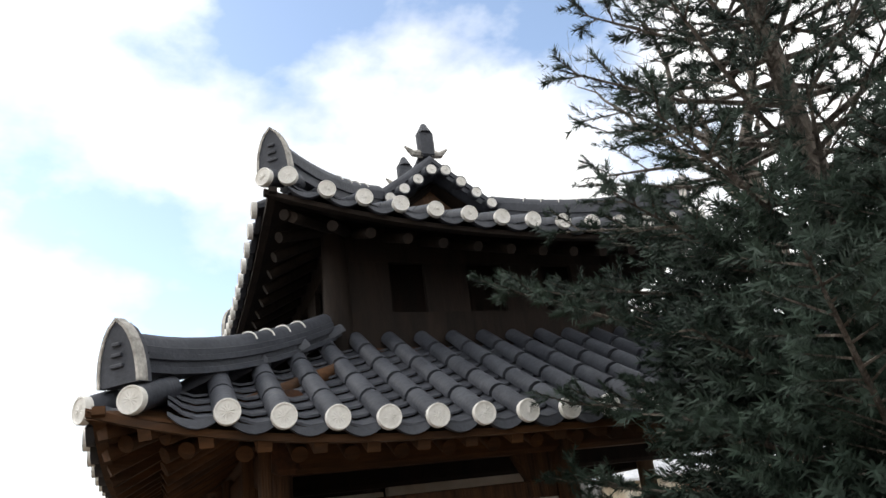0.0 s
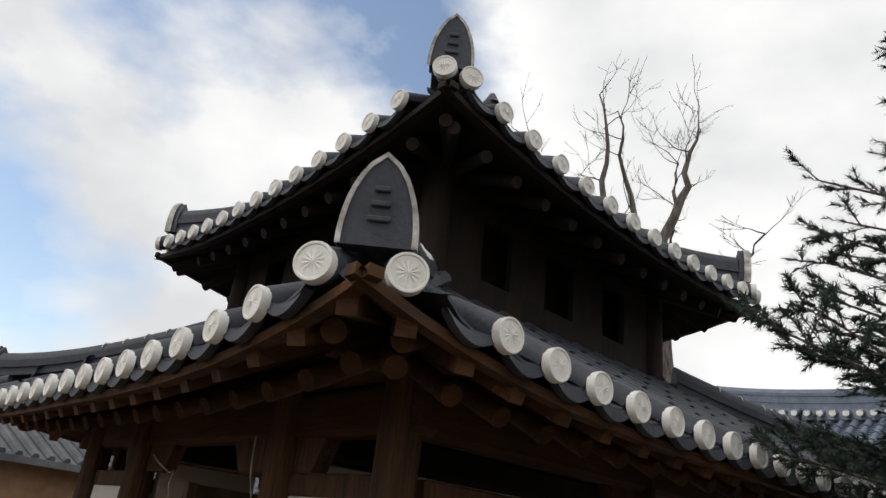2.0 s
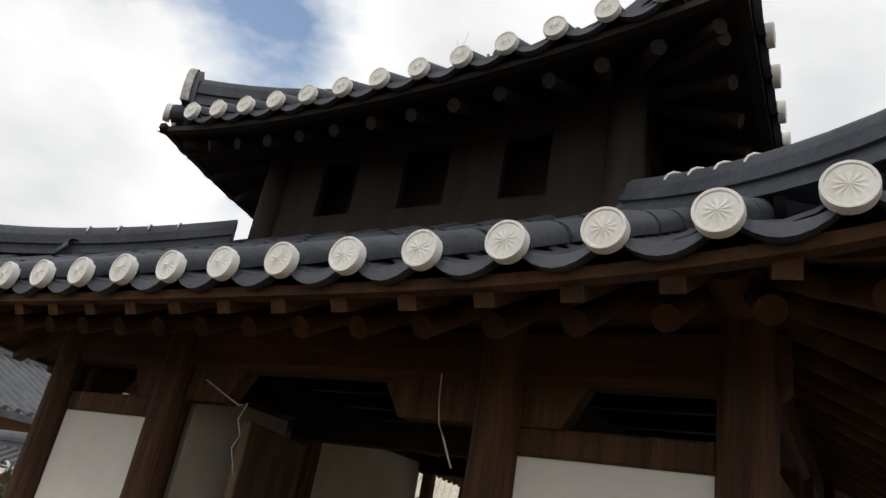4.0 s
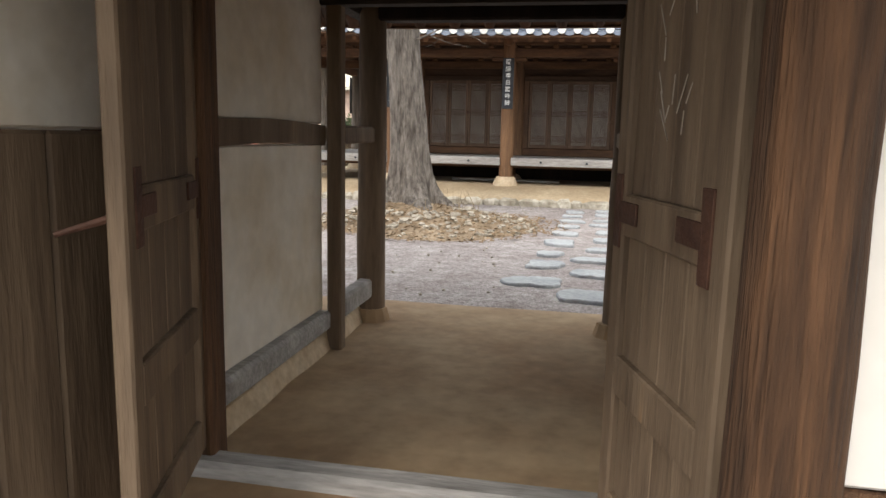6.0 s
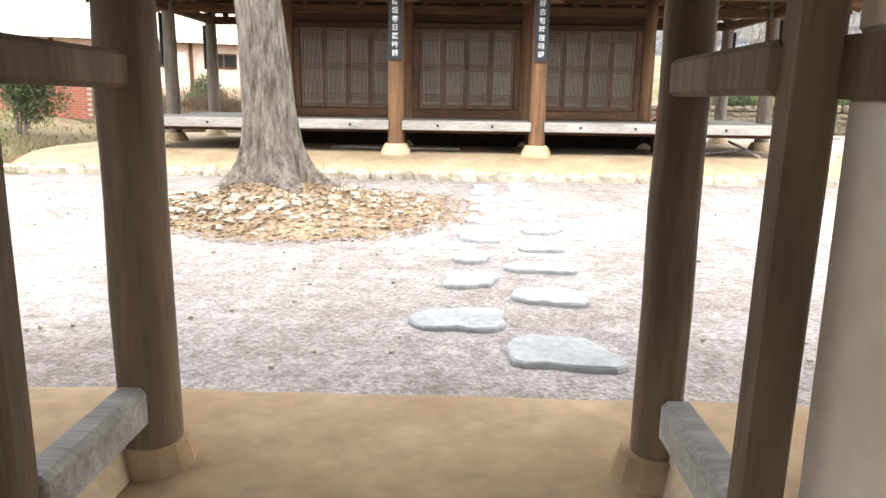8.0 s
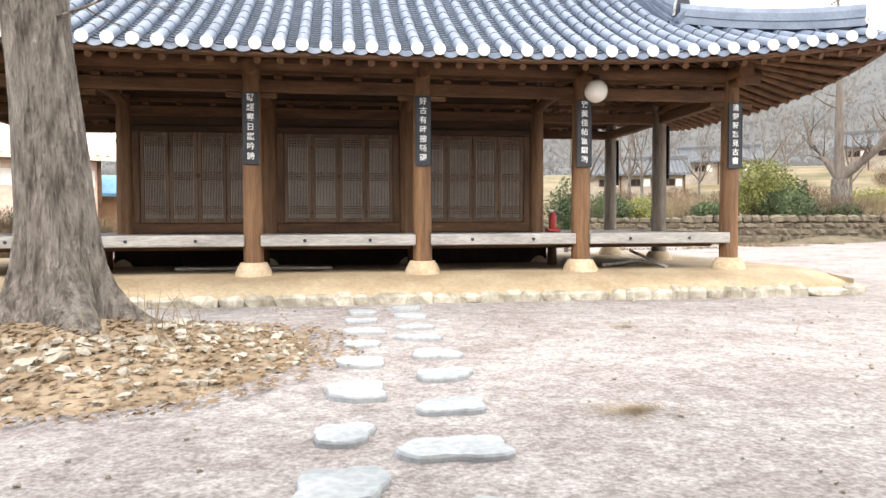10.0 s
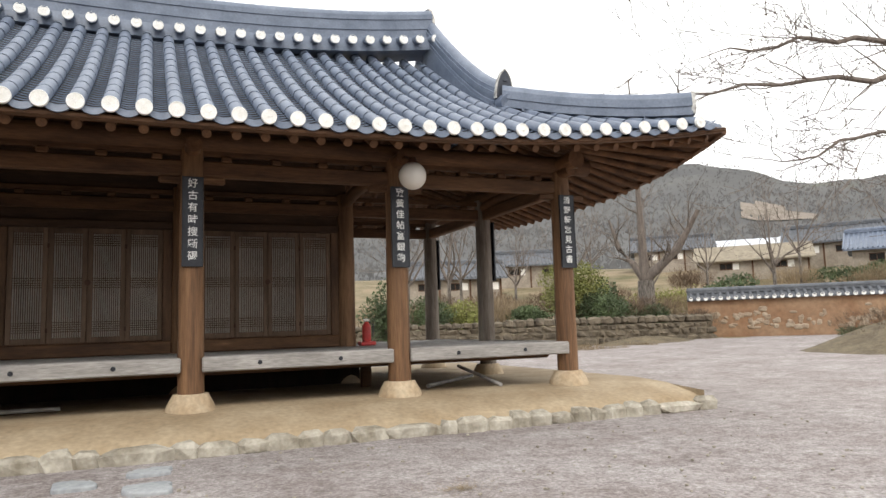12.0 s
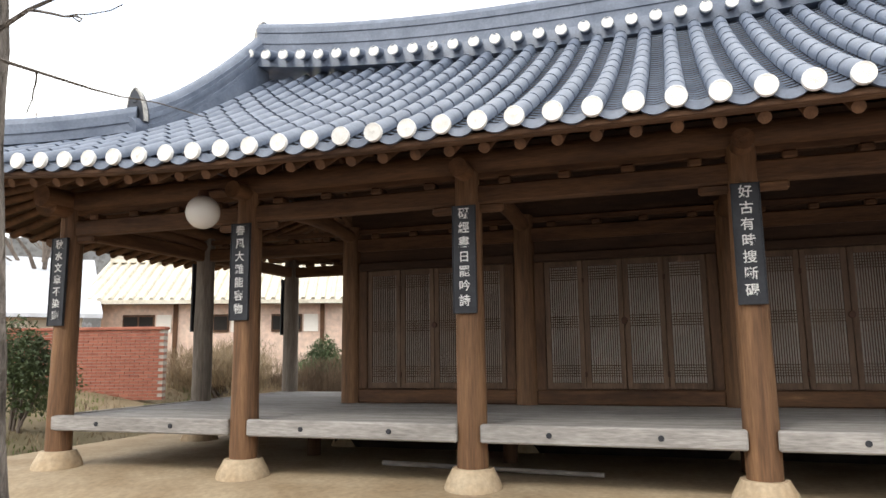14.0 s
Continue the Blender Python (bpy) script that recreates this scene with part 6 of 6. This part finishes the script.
# ---- garden walls ----
def stone_wall(pts, h, seed):
    w = thing("stone_wall", "low dry-laid field stone retaining wall", "wall", "garden walls")
    w["kind"] = "structure"
    r = random.Random(seed)
    many = Kit()
    count = 0
    for (x0, y0), (x1, y1) in zip(pts, pts[1:]):
        L = math.hypot(x1 - x0, y1 - y0)
        ang = math.atan2(y1 - y0, x1 - x0)
        z = 0.0
        while z < h:
            rowh = r.uniform(0.2, 0.32)
            s = 0.0
            while s < L:
                ln = r.uniform(0.25, 0.6)
                q = (s + ln / 2) / L
                cx, cy = lerp(x0, x1, q), lerp(y0, y1, q)
                zz = ground_z(cx, cy) * 0.0 + 0.28 + z + rowh / 2
                vs, fs = stone_kit((0, 0, 0), (ln - 0.02, 0.4, rowh - 0.015), r, 0.2)
                m = Matrix.Translation((cx, cy, zz)) @ rotz(ang)
                vs = [m @ Vector(p) for p in vs]
                if count < 260:
                    part("stone", Kit().add(vs, fs), M_WALLSTONE, w)
                else:
                    many.add(vs, fs)
                count += 1
                s += ln
            z += rowh
        many.box(((x0 + x1) / 2, (y0 + y1) / 2, 0.5 + 0.1), (L, 0.25, h - 0.05), rotz(ang))
    part("stones", many, M_WALLSTONE, w, kind="stuff")


stone_wall([(7.5, 35.2), (15.0, 34.2), (24.2, 33.6)], 1.0, 2)


def tiled_wall(p0, p1, z0, h, mat, name, label, r=0.085):
    w = thing(name, label, "wall", "garden walls")
    w["kind"] = "structure"
    p0, p1 = Vector((*p0, 0)), Vector((*p1, 0))
    d = p1 - p0
    L = d.length
    m = rotz(math.atan2(d.y, d.x))
    c = (p0 + p1) / 2
    part("wall_body", Kit().box(c + Vector((0, 0, z0 + h / 2 - 0.3)), (L, 0.45, h + 0.6), m), mat, w)
    k = Kit()
    for s in (-1, 1):
        vs = [m @ Vector((a, s * b, z)) + c + Vector((0, 0, z0 + h)) for a in (-L / 2, L / 2) for b, z in ((0.0, 0.34), (0.42, 0.08), (0.42, 0.02), (0.0, 0.0))]
        k.add(vs, [(0, 1, 5, 4), (1, 2, 6, 5), (2, 3, 7, 6)])
    part("tile_cap", k, M_DARKTILE, w)
    n = int(L / 0.3)
    disc = disc_mesh(r, "cap_disc")
    for i in range(n):
        x = -L / 2 + (i + 0.5) * L / n
        for s in (-1,):
            a = m @ Vector((x, s * 0.44, 0.09)) + c + Vector((0, 0, z0 + h))
            b = m @ Vector((x, 0, 0.36)) + c + Vector((0, 0, z0 + h))
            part("cap_tile", Kit().tube([a, b], r * 0.9, 8), M_DARKTILE, w, smooth=True)
            o = part("cap_disc", disc, M_LIMEOLD, w)
            o.matrix_local = Matrix.Translation(a + (m @ Vector((0, s * 0.012, 0)))) @ m
    part("cap_ridge", Kit().sweep([p0 + Vector((0, 0, z0 + h + 0.33)), p1 + Vector((0, 0, z0 + h + 0.33))], ridge_profile(0.22, 0.16, 3)), M_DARKTILE, w, smooth=True)
    return w


mud = tiled_wall((24.4, 35.0), (39.0, 22.5), 0.75, 1.2, M_MUD, "mud_wall", "orange mud wall with embedded stones and a tiled cap")
_r = random.Random(9)
for i in range(190):
    q = _r.uniform(0.0, 0.9)
    x, y = lerp(24.4, 39.0, q), lerp(35.0, 22.5, q)
    vs, fs = stone_kit((0, 0, 0), (_r.uniform(0.12, 0.36), 0.12, _r.uniform(0.1, 0.24)), _r, 0.2)
    mm = Matrix.Translation((x - 0.65 * 0.21, y - 0.76 * 0.21, 0.75 + _r.uniform(0.0, 0.95) * _r.uniform(0.4, 1))) @ rotz(math.atan2(-12.5, 14.6))
    part("stone", Kit().add([mm @ Vector(p) for p in vs], fs), M_MUDSTONE, mud)
tiled_wall((-16.0, 9.0), (-1.4, 7.6), 0.0, 1.5, M_MUD, "mud_wall", "orange mud wall with a tiled cap beside the gatehouse", 0.085)


def brick_wall():
    w = thing("brick_wall", "red brick garden wall with a flat coping", "wall", "garden walls")
    w["kind"] = "structure"
    m = rotz(math.radians(18))
    c = Vector((-12.4, 24.6, 0))
    L, z0, z1 = 8.0, 0.7, 2.25
    part("mortar", Kit().box(c + Vector((0, 0, (z0 + z1) / 2)), (L, 0.2, z1 - z0), m), M_MORTAR, w)
    bk = Kit().box((0, 0, 0), (0.2, 0.22, 0.06)).mesh("brick", M_BRICK)
    many = Kit()
    for j in range(22):
        for i in range(38):
            x = L / 2 - (i + (0.5 if j % 2 else 0.0)) * 0.212 - 0.1
            if x < -L / 2:
                continue
            o = Matrix.Translation(c) @ m @ Matrix.Translation((x, -0.005, z0 + 0.035 + j * 0.07))
            if i < 13:
                q = part("brick", bk, M_BRICK, w)
                q.matrix_local = o
            else:
                many.add([o @ v.co for v in bk.vertices], [tuple(f.vertices) for f in bk.polygons])
    part("bricks", many, M_BRICK, w, kind="stuff")
    part("coping", Kit().box(c + Vector((0, 0, z1 + 0.03)), (L + 0.05, 0.3, 0.07), m, 0.01), M_BRICK, w)


brick_wall()


# ---- houses beyond ----
def house(c, turn, w, d, wall_h, roof_h, mat_wall, mat_roof, label, wins=3, ridges=True):
    h = thing("house", label, "house", "village houses")
    m = Matrix.Translation((c[0], c[1], c[2])) @ rotz(turn)
    def B(cc, s, ch=0.0):
        k = Kit().box(cc, s, None, ch)
        k.v = [tuple(m @ Vector(p)) for p in k.v]
        return k
    part("wall", B((0, 0, wall_h / 2 - 0.3), (w, d, wall_h + 0.6)), mat_wall, h)
    ov = 0.5
    k = Kit()
    prof = [(-d / 2 - ov, wall_h - 0.1), (0, wall_h + roof_h), (d / 2 + ov, wall_h - 0.1), (d / 2 + ov, wall_h - 0.22), (0, wall_h + roof_h - 0.14), (-d / 2 - ov, wall_h - 0.22)]
    vs = [m @ Vector((x, y, z)) for x in (-w / 2 - ov, w / 2 + ov) for y, z in prof]
    n = 6
    k.add(vs, [(i, (i + 1) % n, (i + 1) % n + n, i + n) for i in range(n)] + [(5, 4, 3, 2, 1, 0), (6, 7, 8, 9, 10, 11)])
    roof = part("roof", k, mat_roof, h)
    if ridges:
        nr = int((w + 2 * ov) / 0.3)
        rk = Kit()
        for i in range(nr + 1):
            x = -w / 2 - ov + i * (w + 2 * ov) / nr
            for s in (-1, 1):
                rk.tube([m @ Vector((x, s * (d / 2 + ov), wall_h - 0.08)), m @ Vector((x, 0, wall_h + roof_h + 0.02))], 0.075, 6)
        part("roof_tiling", rk, mat_roof, roof, smooth=True, kind="stuff")
        part("ridge", Kit().sweep([m @ Vector((-w / 2 - ov, 0, wall_h + roof_h)), m @ Vector((w / 2 + ov, 0, wall_h + roof_h))], ridge_profile(0.3, 0.22, 3)), mat_roof, roof)
    for g in (-1, 1):
        kk = Kit()
        kk.add([m @ Vector((g * w / 2, -d / 2, wall_h)), m @ Vector((g * w / 2, d / 2, wall_h)), m @ Vector((g * w / 2, 0, wall_h + roof_h - 0.15)),
                m @ Vector((g * (w / 2 - 0.1), -d / 2, wall_h)), m @ Vector((g * (w / 2 - 0.1), d / 2, wall_h)), m @ Vector((g * (w / 2 - 0.1), 0, wall_h + roof_h - 0.15))],
               [(0, 1, 2), (5, 4, 3), (0, 3, 4, 1), (1, 4, 5, 2), (2, 5, 3, 0)])
        part("gable", kk, mat_wall, h)
    for i in range(wins):
        x = -w / 2 + (i + 0.5) * w / wins
        win = part("window", B((x, -d / 2 - 0.02, wall_h * 0.68), (0.95, 0.06, 0.55), 0.01), M_WOOD, h)
        part("pane", B((x - 0.23, -d / 2 - 0.055, wall_h * 0.68), (0.4, 0.02, 0.42)), M_DARK, win)
        part("pane", B((x + 0.23, -d / 2 - 0.055, wall_h * 0.68), (0.4, 0.02, 0.42)), M_DARK, win)
        part("post", B((x + w / wins / 2 - 0.02, -d / 2 - 0.02, wall_h / 2), (0.13, 0.1, wall_h)), M_WOODX, h)
        part("white_panel", B((x + 0.75, -d / 2 - 0.012, wall_h * 0.68), (0.45, 0.03, 0.55)), M_PLASTER, h)
    part("eave_beam", B((0, -d / 2 - 0.03, wall_h - 0.14), (w, 0.12, 0.14)), M_WOODX, h)
    return h


house((-11.2, 33.6, 0.95), radians(24), 9.0, 4.0, 2.5, 1.35, M_HOUSEW, M_HOUSER, "low house with cream tiled roof, pink walls and dark timber frame", 4)
house((-19.5, 27.5, 0.8), radians(50), 9.0, 6.0, 2.2, 1.9, M_PLASTER_OLD, M_WHITE_ROOF, "shed with a broad pale sheet roof", 0, False)
house((-7.2, 38.5, 0.5), radians(10), 3.6, 3.0, 1.9, 0.7, M_MUD, M_BLUE, "small shed under a blue sheet roof", 0, False)
for hx, hy, turn, w, d, wall_h, roof_h, wall, roof_mat, label, wins in (
        (64, 74.6, -43.5, 17, 5, 2.3, 0.9, M_VILLAGE, M_WHITE_ROOF, "long shed with a pale sheet roof", 0),
        (50.8, 66.4, -40, 7, 5, 2.3, 1.3, M_VILLAGE, M_DARKTILE, "village house with a dark tiled roof", 3),
        (57.2, 52.6, -52, 8, 5, 2.3, 1.4, M_VILLAGE, M_DARKTILE, "village house with a dark tiled roof", 3),
        (48.9, 54.5, -46, 8, 5, 1.8, 1.3, M_VILLAGE, M_STRAWROOF, "low village house with a straw-coloured roof", 2),
        (53.3, 43.0, -56, 9, 5, 2.2, 1.3, M_VILLAGE, M_TILE, "village house with a grey-blue tiled roof", 3),
        (35.5, 68.0, -28, 6, 4.5, 2.2, 1.2, M_VILLAGE, M_DARKTILE, "village house with a dark tiled roof", 2),
        (25.0, 62.0, -20, 7, 5, 2.3, 1.2, M_VILLAGE, M_DARKTILE, "village house with a dark tiled roof", 3),
        (72.0, 62.0, -52, 14, 5, 2.2, 0.9, M_VILLAGE, M_WHITE_ROOF, "shed with a pale sheet roof", 0)):
    house((hx, hy, ground_z(hx, hy) - 0.5), radians(turn), w, d, wall_h, roof_h, wall, roof_mat, label, wins, roof_mat not in (M_WHITE_ROOF, M_STRAWROOF))


# ---- hills ----
def in_clearing(e, q):
    return ((e - CLEAR[0]) / 2.6) ** 2 + ((q - CLEAR[1]) / 0.06) ** 2 + 0.5 * noise.noise((e, q * 30, 0)) < 1


def hills():
    vs, fs = [], []
    na, nr = 150, 26
    for j in range(nr + 1):
        r = 95 + 420 * (j / nr) ** 1.2
        for i in range(na + 1):
            a = radians(-75 + 150 * i / na)
            x, y = HX + r * math.sin(a), 10 + r * math.cos(a)
            e = math.degrees(a)
            crest = 0.172 + 0.045 * math.sin((e - 18) * 0.07) + 0.014 * math.sin(e * 0.31 + 1)
            rise = (j / nr) ** 1.1
            z = r * crest * rise * (0.9 if e > -5 else 0.72)
            z += (6 * noise.noise((x * 0.012, y * 0.012, 0)) + 2.2 * noise.noise((x * 0.06, y * 0.06, 2)) + 1.3 * noise.noise((x * 0.25, y * 0.25, 5))) * min(1, j / 3)
            vs.append((x, y, z - 1.5))
    for j in range(nr):
        for i in range(na):
            a = j * (na + 1) + i
            fs.append((a, a + 1, a + na + 2, a + na + 1))
    bare = [f for f in fs if in_clearing(-75 + 150 * ((f[0] % (na + 1)) + 0.5) / na, (f[0] // (na + 1) + 0.5) / nr)]
    if bare:
        solid("hill_clearing", Kit().add([(p[0], p[1], p[2] + 0.6) for p in vs], bare), M_CLEAR, "bare tan earth clearing on the wooded hill", "clearing", kind="structure", smooth=True)
    solid("hillside", Kit().add(vs, fs), M_HILL, "wooded winter hills, brown and grey", "hill", kind="structure", smooth=True)
    # uneven woods on the slope
    r_ = random.Random(77)
    k = Kit()
    for i in range(26000):
        a = radians(r_.uniform(-70, 72))
        q = r_.uniform(0.04, 1.0)
        j = q * nr
        r = 95 + 420 * (j / nr) ** 1.2
        x, y = HX + r * math.sin(a), 10 + r * math.cos(a)
        e = math.degrees(a)
        if in_clearing(e, q):
            continue
        crest = 0.172 + 0.045 * math.sin((e - 18) * 0.07) + 0.014 * math.sin(e * 0.31 + 1)
        z = r * crest * (j / nr) ** 1.1 * (0.9 if e > -5 else 0.72) - 1.0 + 6 * noise.noise((x * 0.012, y * 0.012, 0)) * min(1, j / 3)
        s = r_.uniform(0.7, 1.7)
        for b in range(5):
            aa, bb = r_.uniform(0, 6.28), r_.uniform(0.1, 1.0)
            p = Vector((x + s * 0.45 * math.cos(aa), y + s * 0.45 * math.sin(aa), z + s * bb * 1.3))
            o = Vector((math.sin(a) * 0.5 + r_.gauss(0, 0.1), math.cos(a) * 0.5 + r_.gauss(0, 0.1), 1)).normalized() * s * 0.5
            w = Vector((math.cos(a), -math.sin(a), r_.gauss(0, 0.1))).normalized() * s * 0.2
            k.add([p - o, p + w, p + o, p - w], [(0, 1, 2, 3)])
    solid("hill_woods", k, M_HILLWOOD, "bare brown woods covering the hills", "woods", kind="stuff")


CLEAR = (48.7, 0.74)
M_CLEAR = mk("bare_hill_soil", (0.16, 0.132, 0.103), (0.25, 0.21, 0.17), 0.15, 1.0, 0.0, fine=0.6)
M_HILLWOOD = mk("winter_woods", (0.088, 0.086, 0.084), (0.132, 0.126, 0.118), 0.02, 1.0, 0.0, fine=0.3, spread=0.03, c3=(0.13, 0.14, 0.09), grain=0.25)
hills()

house((-11.5, 7.6, 0.0), radians(-75), 8.0, 4.5, 2.6, 1.2, M_MUD, M_DARKTILE, "low house with a dark tiled roof and ochre walls", 3)


# ---- banks and grass ----
def earth_bank(cx, cy, rx, ry, hh, seed):
    k = Kit()
    n, m = 40, 10
    z0 = ground_z(cx, cy)
    vs, fs = [(cx, cy, z0 + hh)], []
    for j in range(1, m + 1):
        q = j / m
        for i in range(n):
            a = 2 * math.pi * i / n
            w = 1 + 0.2 * noise.noise((math.cos(a) * 1.5, math.sin(a) * 1.5, seed))
            x, y = cx + rx * w * q * math.cos(a), cy + ry * w * q * math.sin(a)
            vs.append((x, y, ground_z(x, y) - 0.03 + hh * (1 - q * q) ** 1.3 + 0.07 * noise.noise((x, y, seed)) * (1 - q)))
    fs += [(0, 1 + i, 1 + (i + 1) % n) for i in range(n)]
    for j in range(m - 1):
        for i in range(n):
            a, c = 1 + j * n + i, 1 + j * n + (i + 1) % n
            fs.append((a, a + n, c + n, c))
    solid("earth_bank", Kit().add(vs, fs), M_BANK, "low bank of bare brown soil at the edge of the court", "bank", kind="structure", smooth=True)


earth_bank(23.5, 23.6, 4.2, 3.2, 0.95, 3)
earth_bank(20.5, 33.2, 2.6, 0.9, 0.25, 5)
shrub(22.6, 24.2, 2.2, 1.2, M_BRUSH, 31, 1800, 0.08, 0.5, "tangled dry brown brush on the bank", "brush")
shrub(24.2, 34.0, 1.0, 1.3, M_BRUSH, 32, 1500, 0.07, None, "tangled dry brown brush by the wall", "brush")
for i, (x, y, rx, hh, mt) in enumerate(((10.6, 36.0, 1.6, 1.6, M_DRY), (13.4, 37.0, 1.8, 1.7, M_BRUSH), (19.8, 36.2, 2.0, 1.9, M_BRUSH), (26.5, 38.5, 2.2, 1.5, M_DRY), (16.6, 35.3, 1.1, 1.5, M_LEAF), (30.0, 42.0, 3.0, 2.0, M_LEAFY), (38.0, 44.0, 3.0, 2.2, M_DRY),
                                        (-6.4, 26.6, 1.3, 1.0, M_DRY), (-4.6, 27.8, 1.3, 1.1, M_BRUSH), (-7.4, 30.4, 1.8, 1.3, M_BRUSH), (-3.0, 28.6, 1.0, 1.1, M_LEAF), (-9.6, 30.0, 1.6, 1.5, M_DRY))):
    shrub(x, y, rx, hh, mt, 50 + i, 2000, 0.085, None, "tangled winter brush beside the court" if mt in (M_DRY, M_BRUSH) else "leafy green shrub beside the court", "brush" if mt in (M_DRY, M_BRUSH) else "shrub")


_b = random.Random(91)
for i in range(20):
    e, far = radians(_b.uniform(16, 62)), _b.uniform(33, 56)
    x, y = 2.2 + far * math.sin(e), 9.3 + far * math.cos(e)
    if y < 36.5 and x < 26 or x > 27 and far < 40:
        continue
    mt = (M_BRUSH, M_DRY, M_BRUSH, M_LEAF)[i % 4]
    shrub(x, y, _b.uniform(1.8, 3.2), _b.uniform(1.4, 2.6), mt, 120 + i, 1500, 0.16, None, "leafy green shrub in the fields" if mt is M_LEAF else "tangled winter brush in the fields", "shrub" if mt is M_LEAF else "brush")


def grass(name, mat, spots, n, seed, hh, label):
    r = random.Random(seed)
    k = Kit()
    for i in range(n):
        x0, x1, y0, y1 = r.choice(spots)
        x, y = r.uniform(x0, x1), r.uniform(y0, y1)
        if noise.noise((x * 0.6, y * 0.6, seed)) < -0.05:
            continue
        z = ground_z(x, y) - 0.02
        a, q = r.uniform(0, 6.28), r.uniform(0.5, 1.2) * hh
        dx, dy = math.cos(a), math.sin(a)
        k.add([(x - dy * 0.012, y + dx * 0.012, z), (x + dy * 0.012, y - dx * 0.012, z), (x + dx * q * 0.5, y + dy * q * 0.5, z + q)], [(0, 1, 2)])
    solid(name, k, mat, label, "grass", kind="stuff")


M_GRASS = mk("spring_grass", (0.09, 0.12, 0.03), (0.2, 0.22, 0.07), 1.0, 0.8, 0.0, fine=5, spread=0.25)
grass("green_grass", M_GRASS, [(-13, -6.6, 18, 31), (8, 25, 34.6, 39)], 26000, 3, 0.08, "short fresh green grass on the banks")
grass("straw_grass", M_DRY, [(-13, -6.6, 16, 32), (8, 27, 34.6, 42), (9.5, 20, 31.5, 34.2)], 24000, 4, 0.11, "dry straw-coloured grass on the banks")


def dry_patch(cx, cy, rr, n, seed):
    r = random.Random(seed)
    k = Kit()
    for i in range(n):
        a, q = r.uniform(0, 6.28), abs(r.gauss(0, 0.5)) * rr
        x, y = cx + q * math.cos(a), cy + q * math.sin(a) * 0.7
        b_, s_ = r.uniform(0, 6.28), r.uniform(0.03, 0.09)
        k.add([(x, y, 0.0), (x + 0.006, y + 0.004, 0.0), (x + s_ * math.cos(b_), y + s_ * math.sin(b_), r.uniform(0.004, 0.03))], [(0, 1, 2)])
    solid("dry_grass_patch", k, M_DRY, "small patch of flattened dry grass in the gravel", "grass", kind="stuff")


dry_patch(3.5, 12.3, 0.4, 700, 1)
dry_patch(6.8, 13.4, 0.3, 260, 2)
dry_patch(4.8, 15.6, 0.35, 260, 3)


def pebbles():
    r = random.Random(8)
    k = Kit()
    for i in range(600):
        x, y = r.uniform(-4, 10), r.uniform(9.2, 18.0)
        s_ = r.uniform(0.008, 0.022)
        if (x - 2.1) ** 2 < 0.5:
            continue
        vs, fs = stone_kit((x, y, 0.0), (s_ * 1.5, s_ * 1.2, s_), r, 0.3)
        k.add(vs, fs)
    solid("pebbles", k, M_RUBBLE, "small loose pebbles in the gravel", "gravel", kind="stuff")


pebbles()
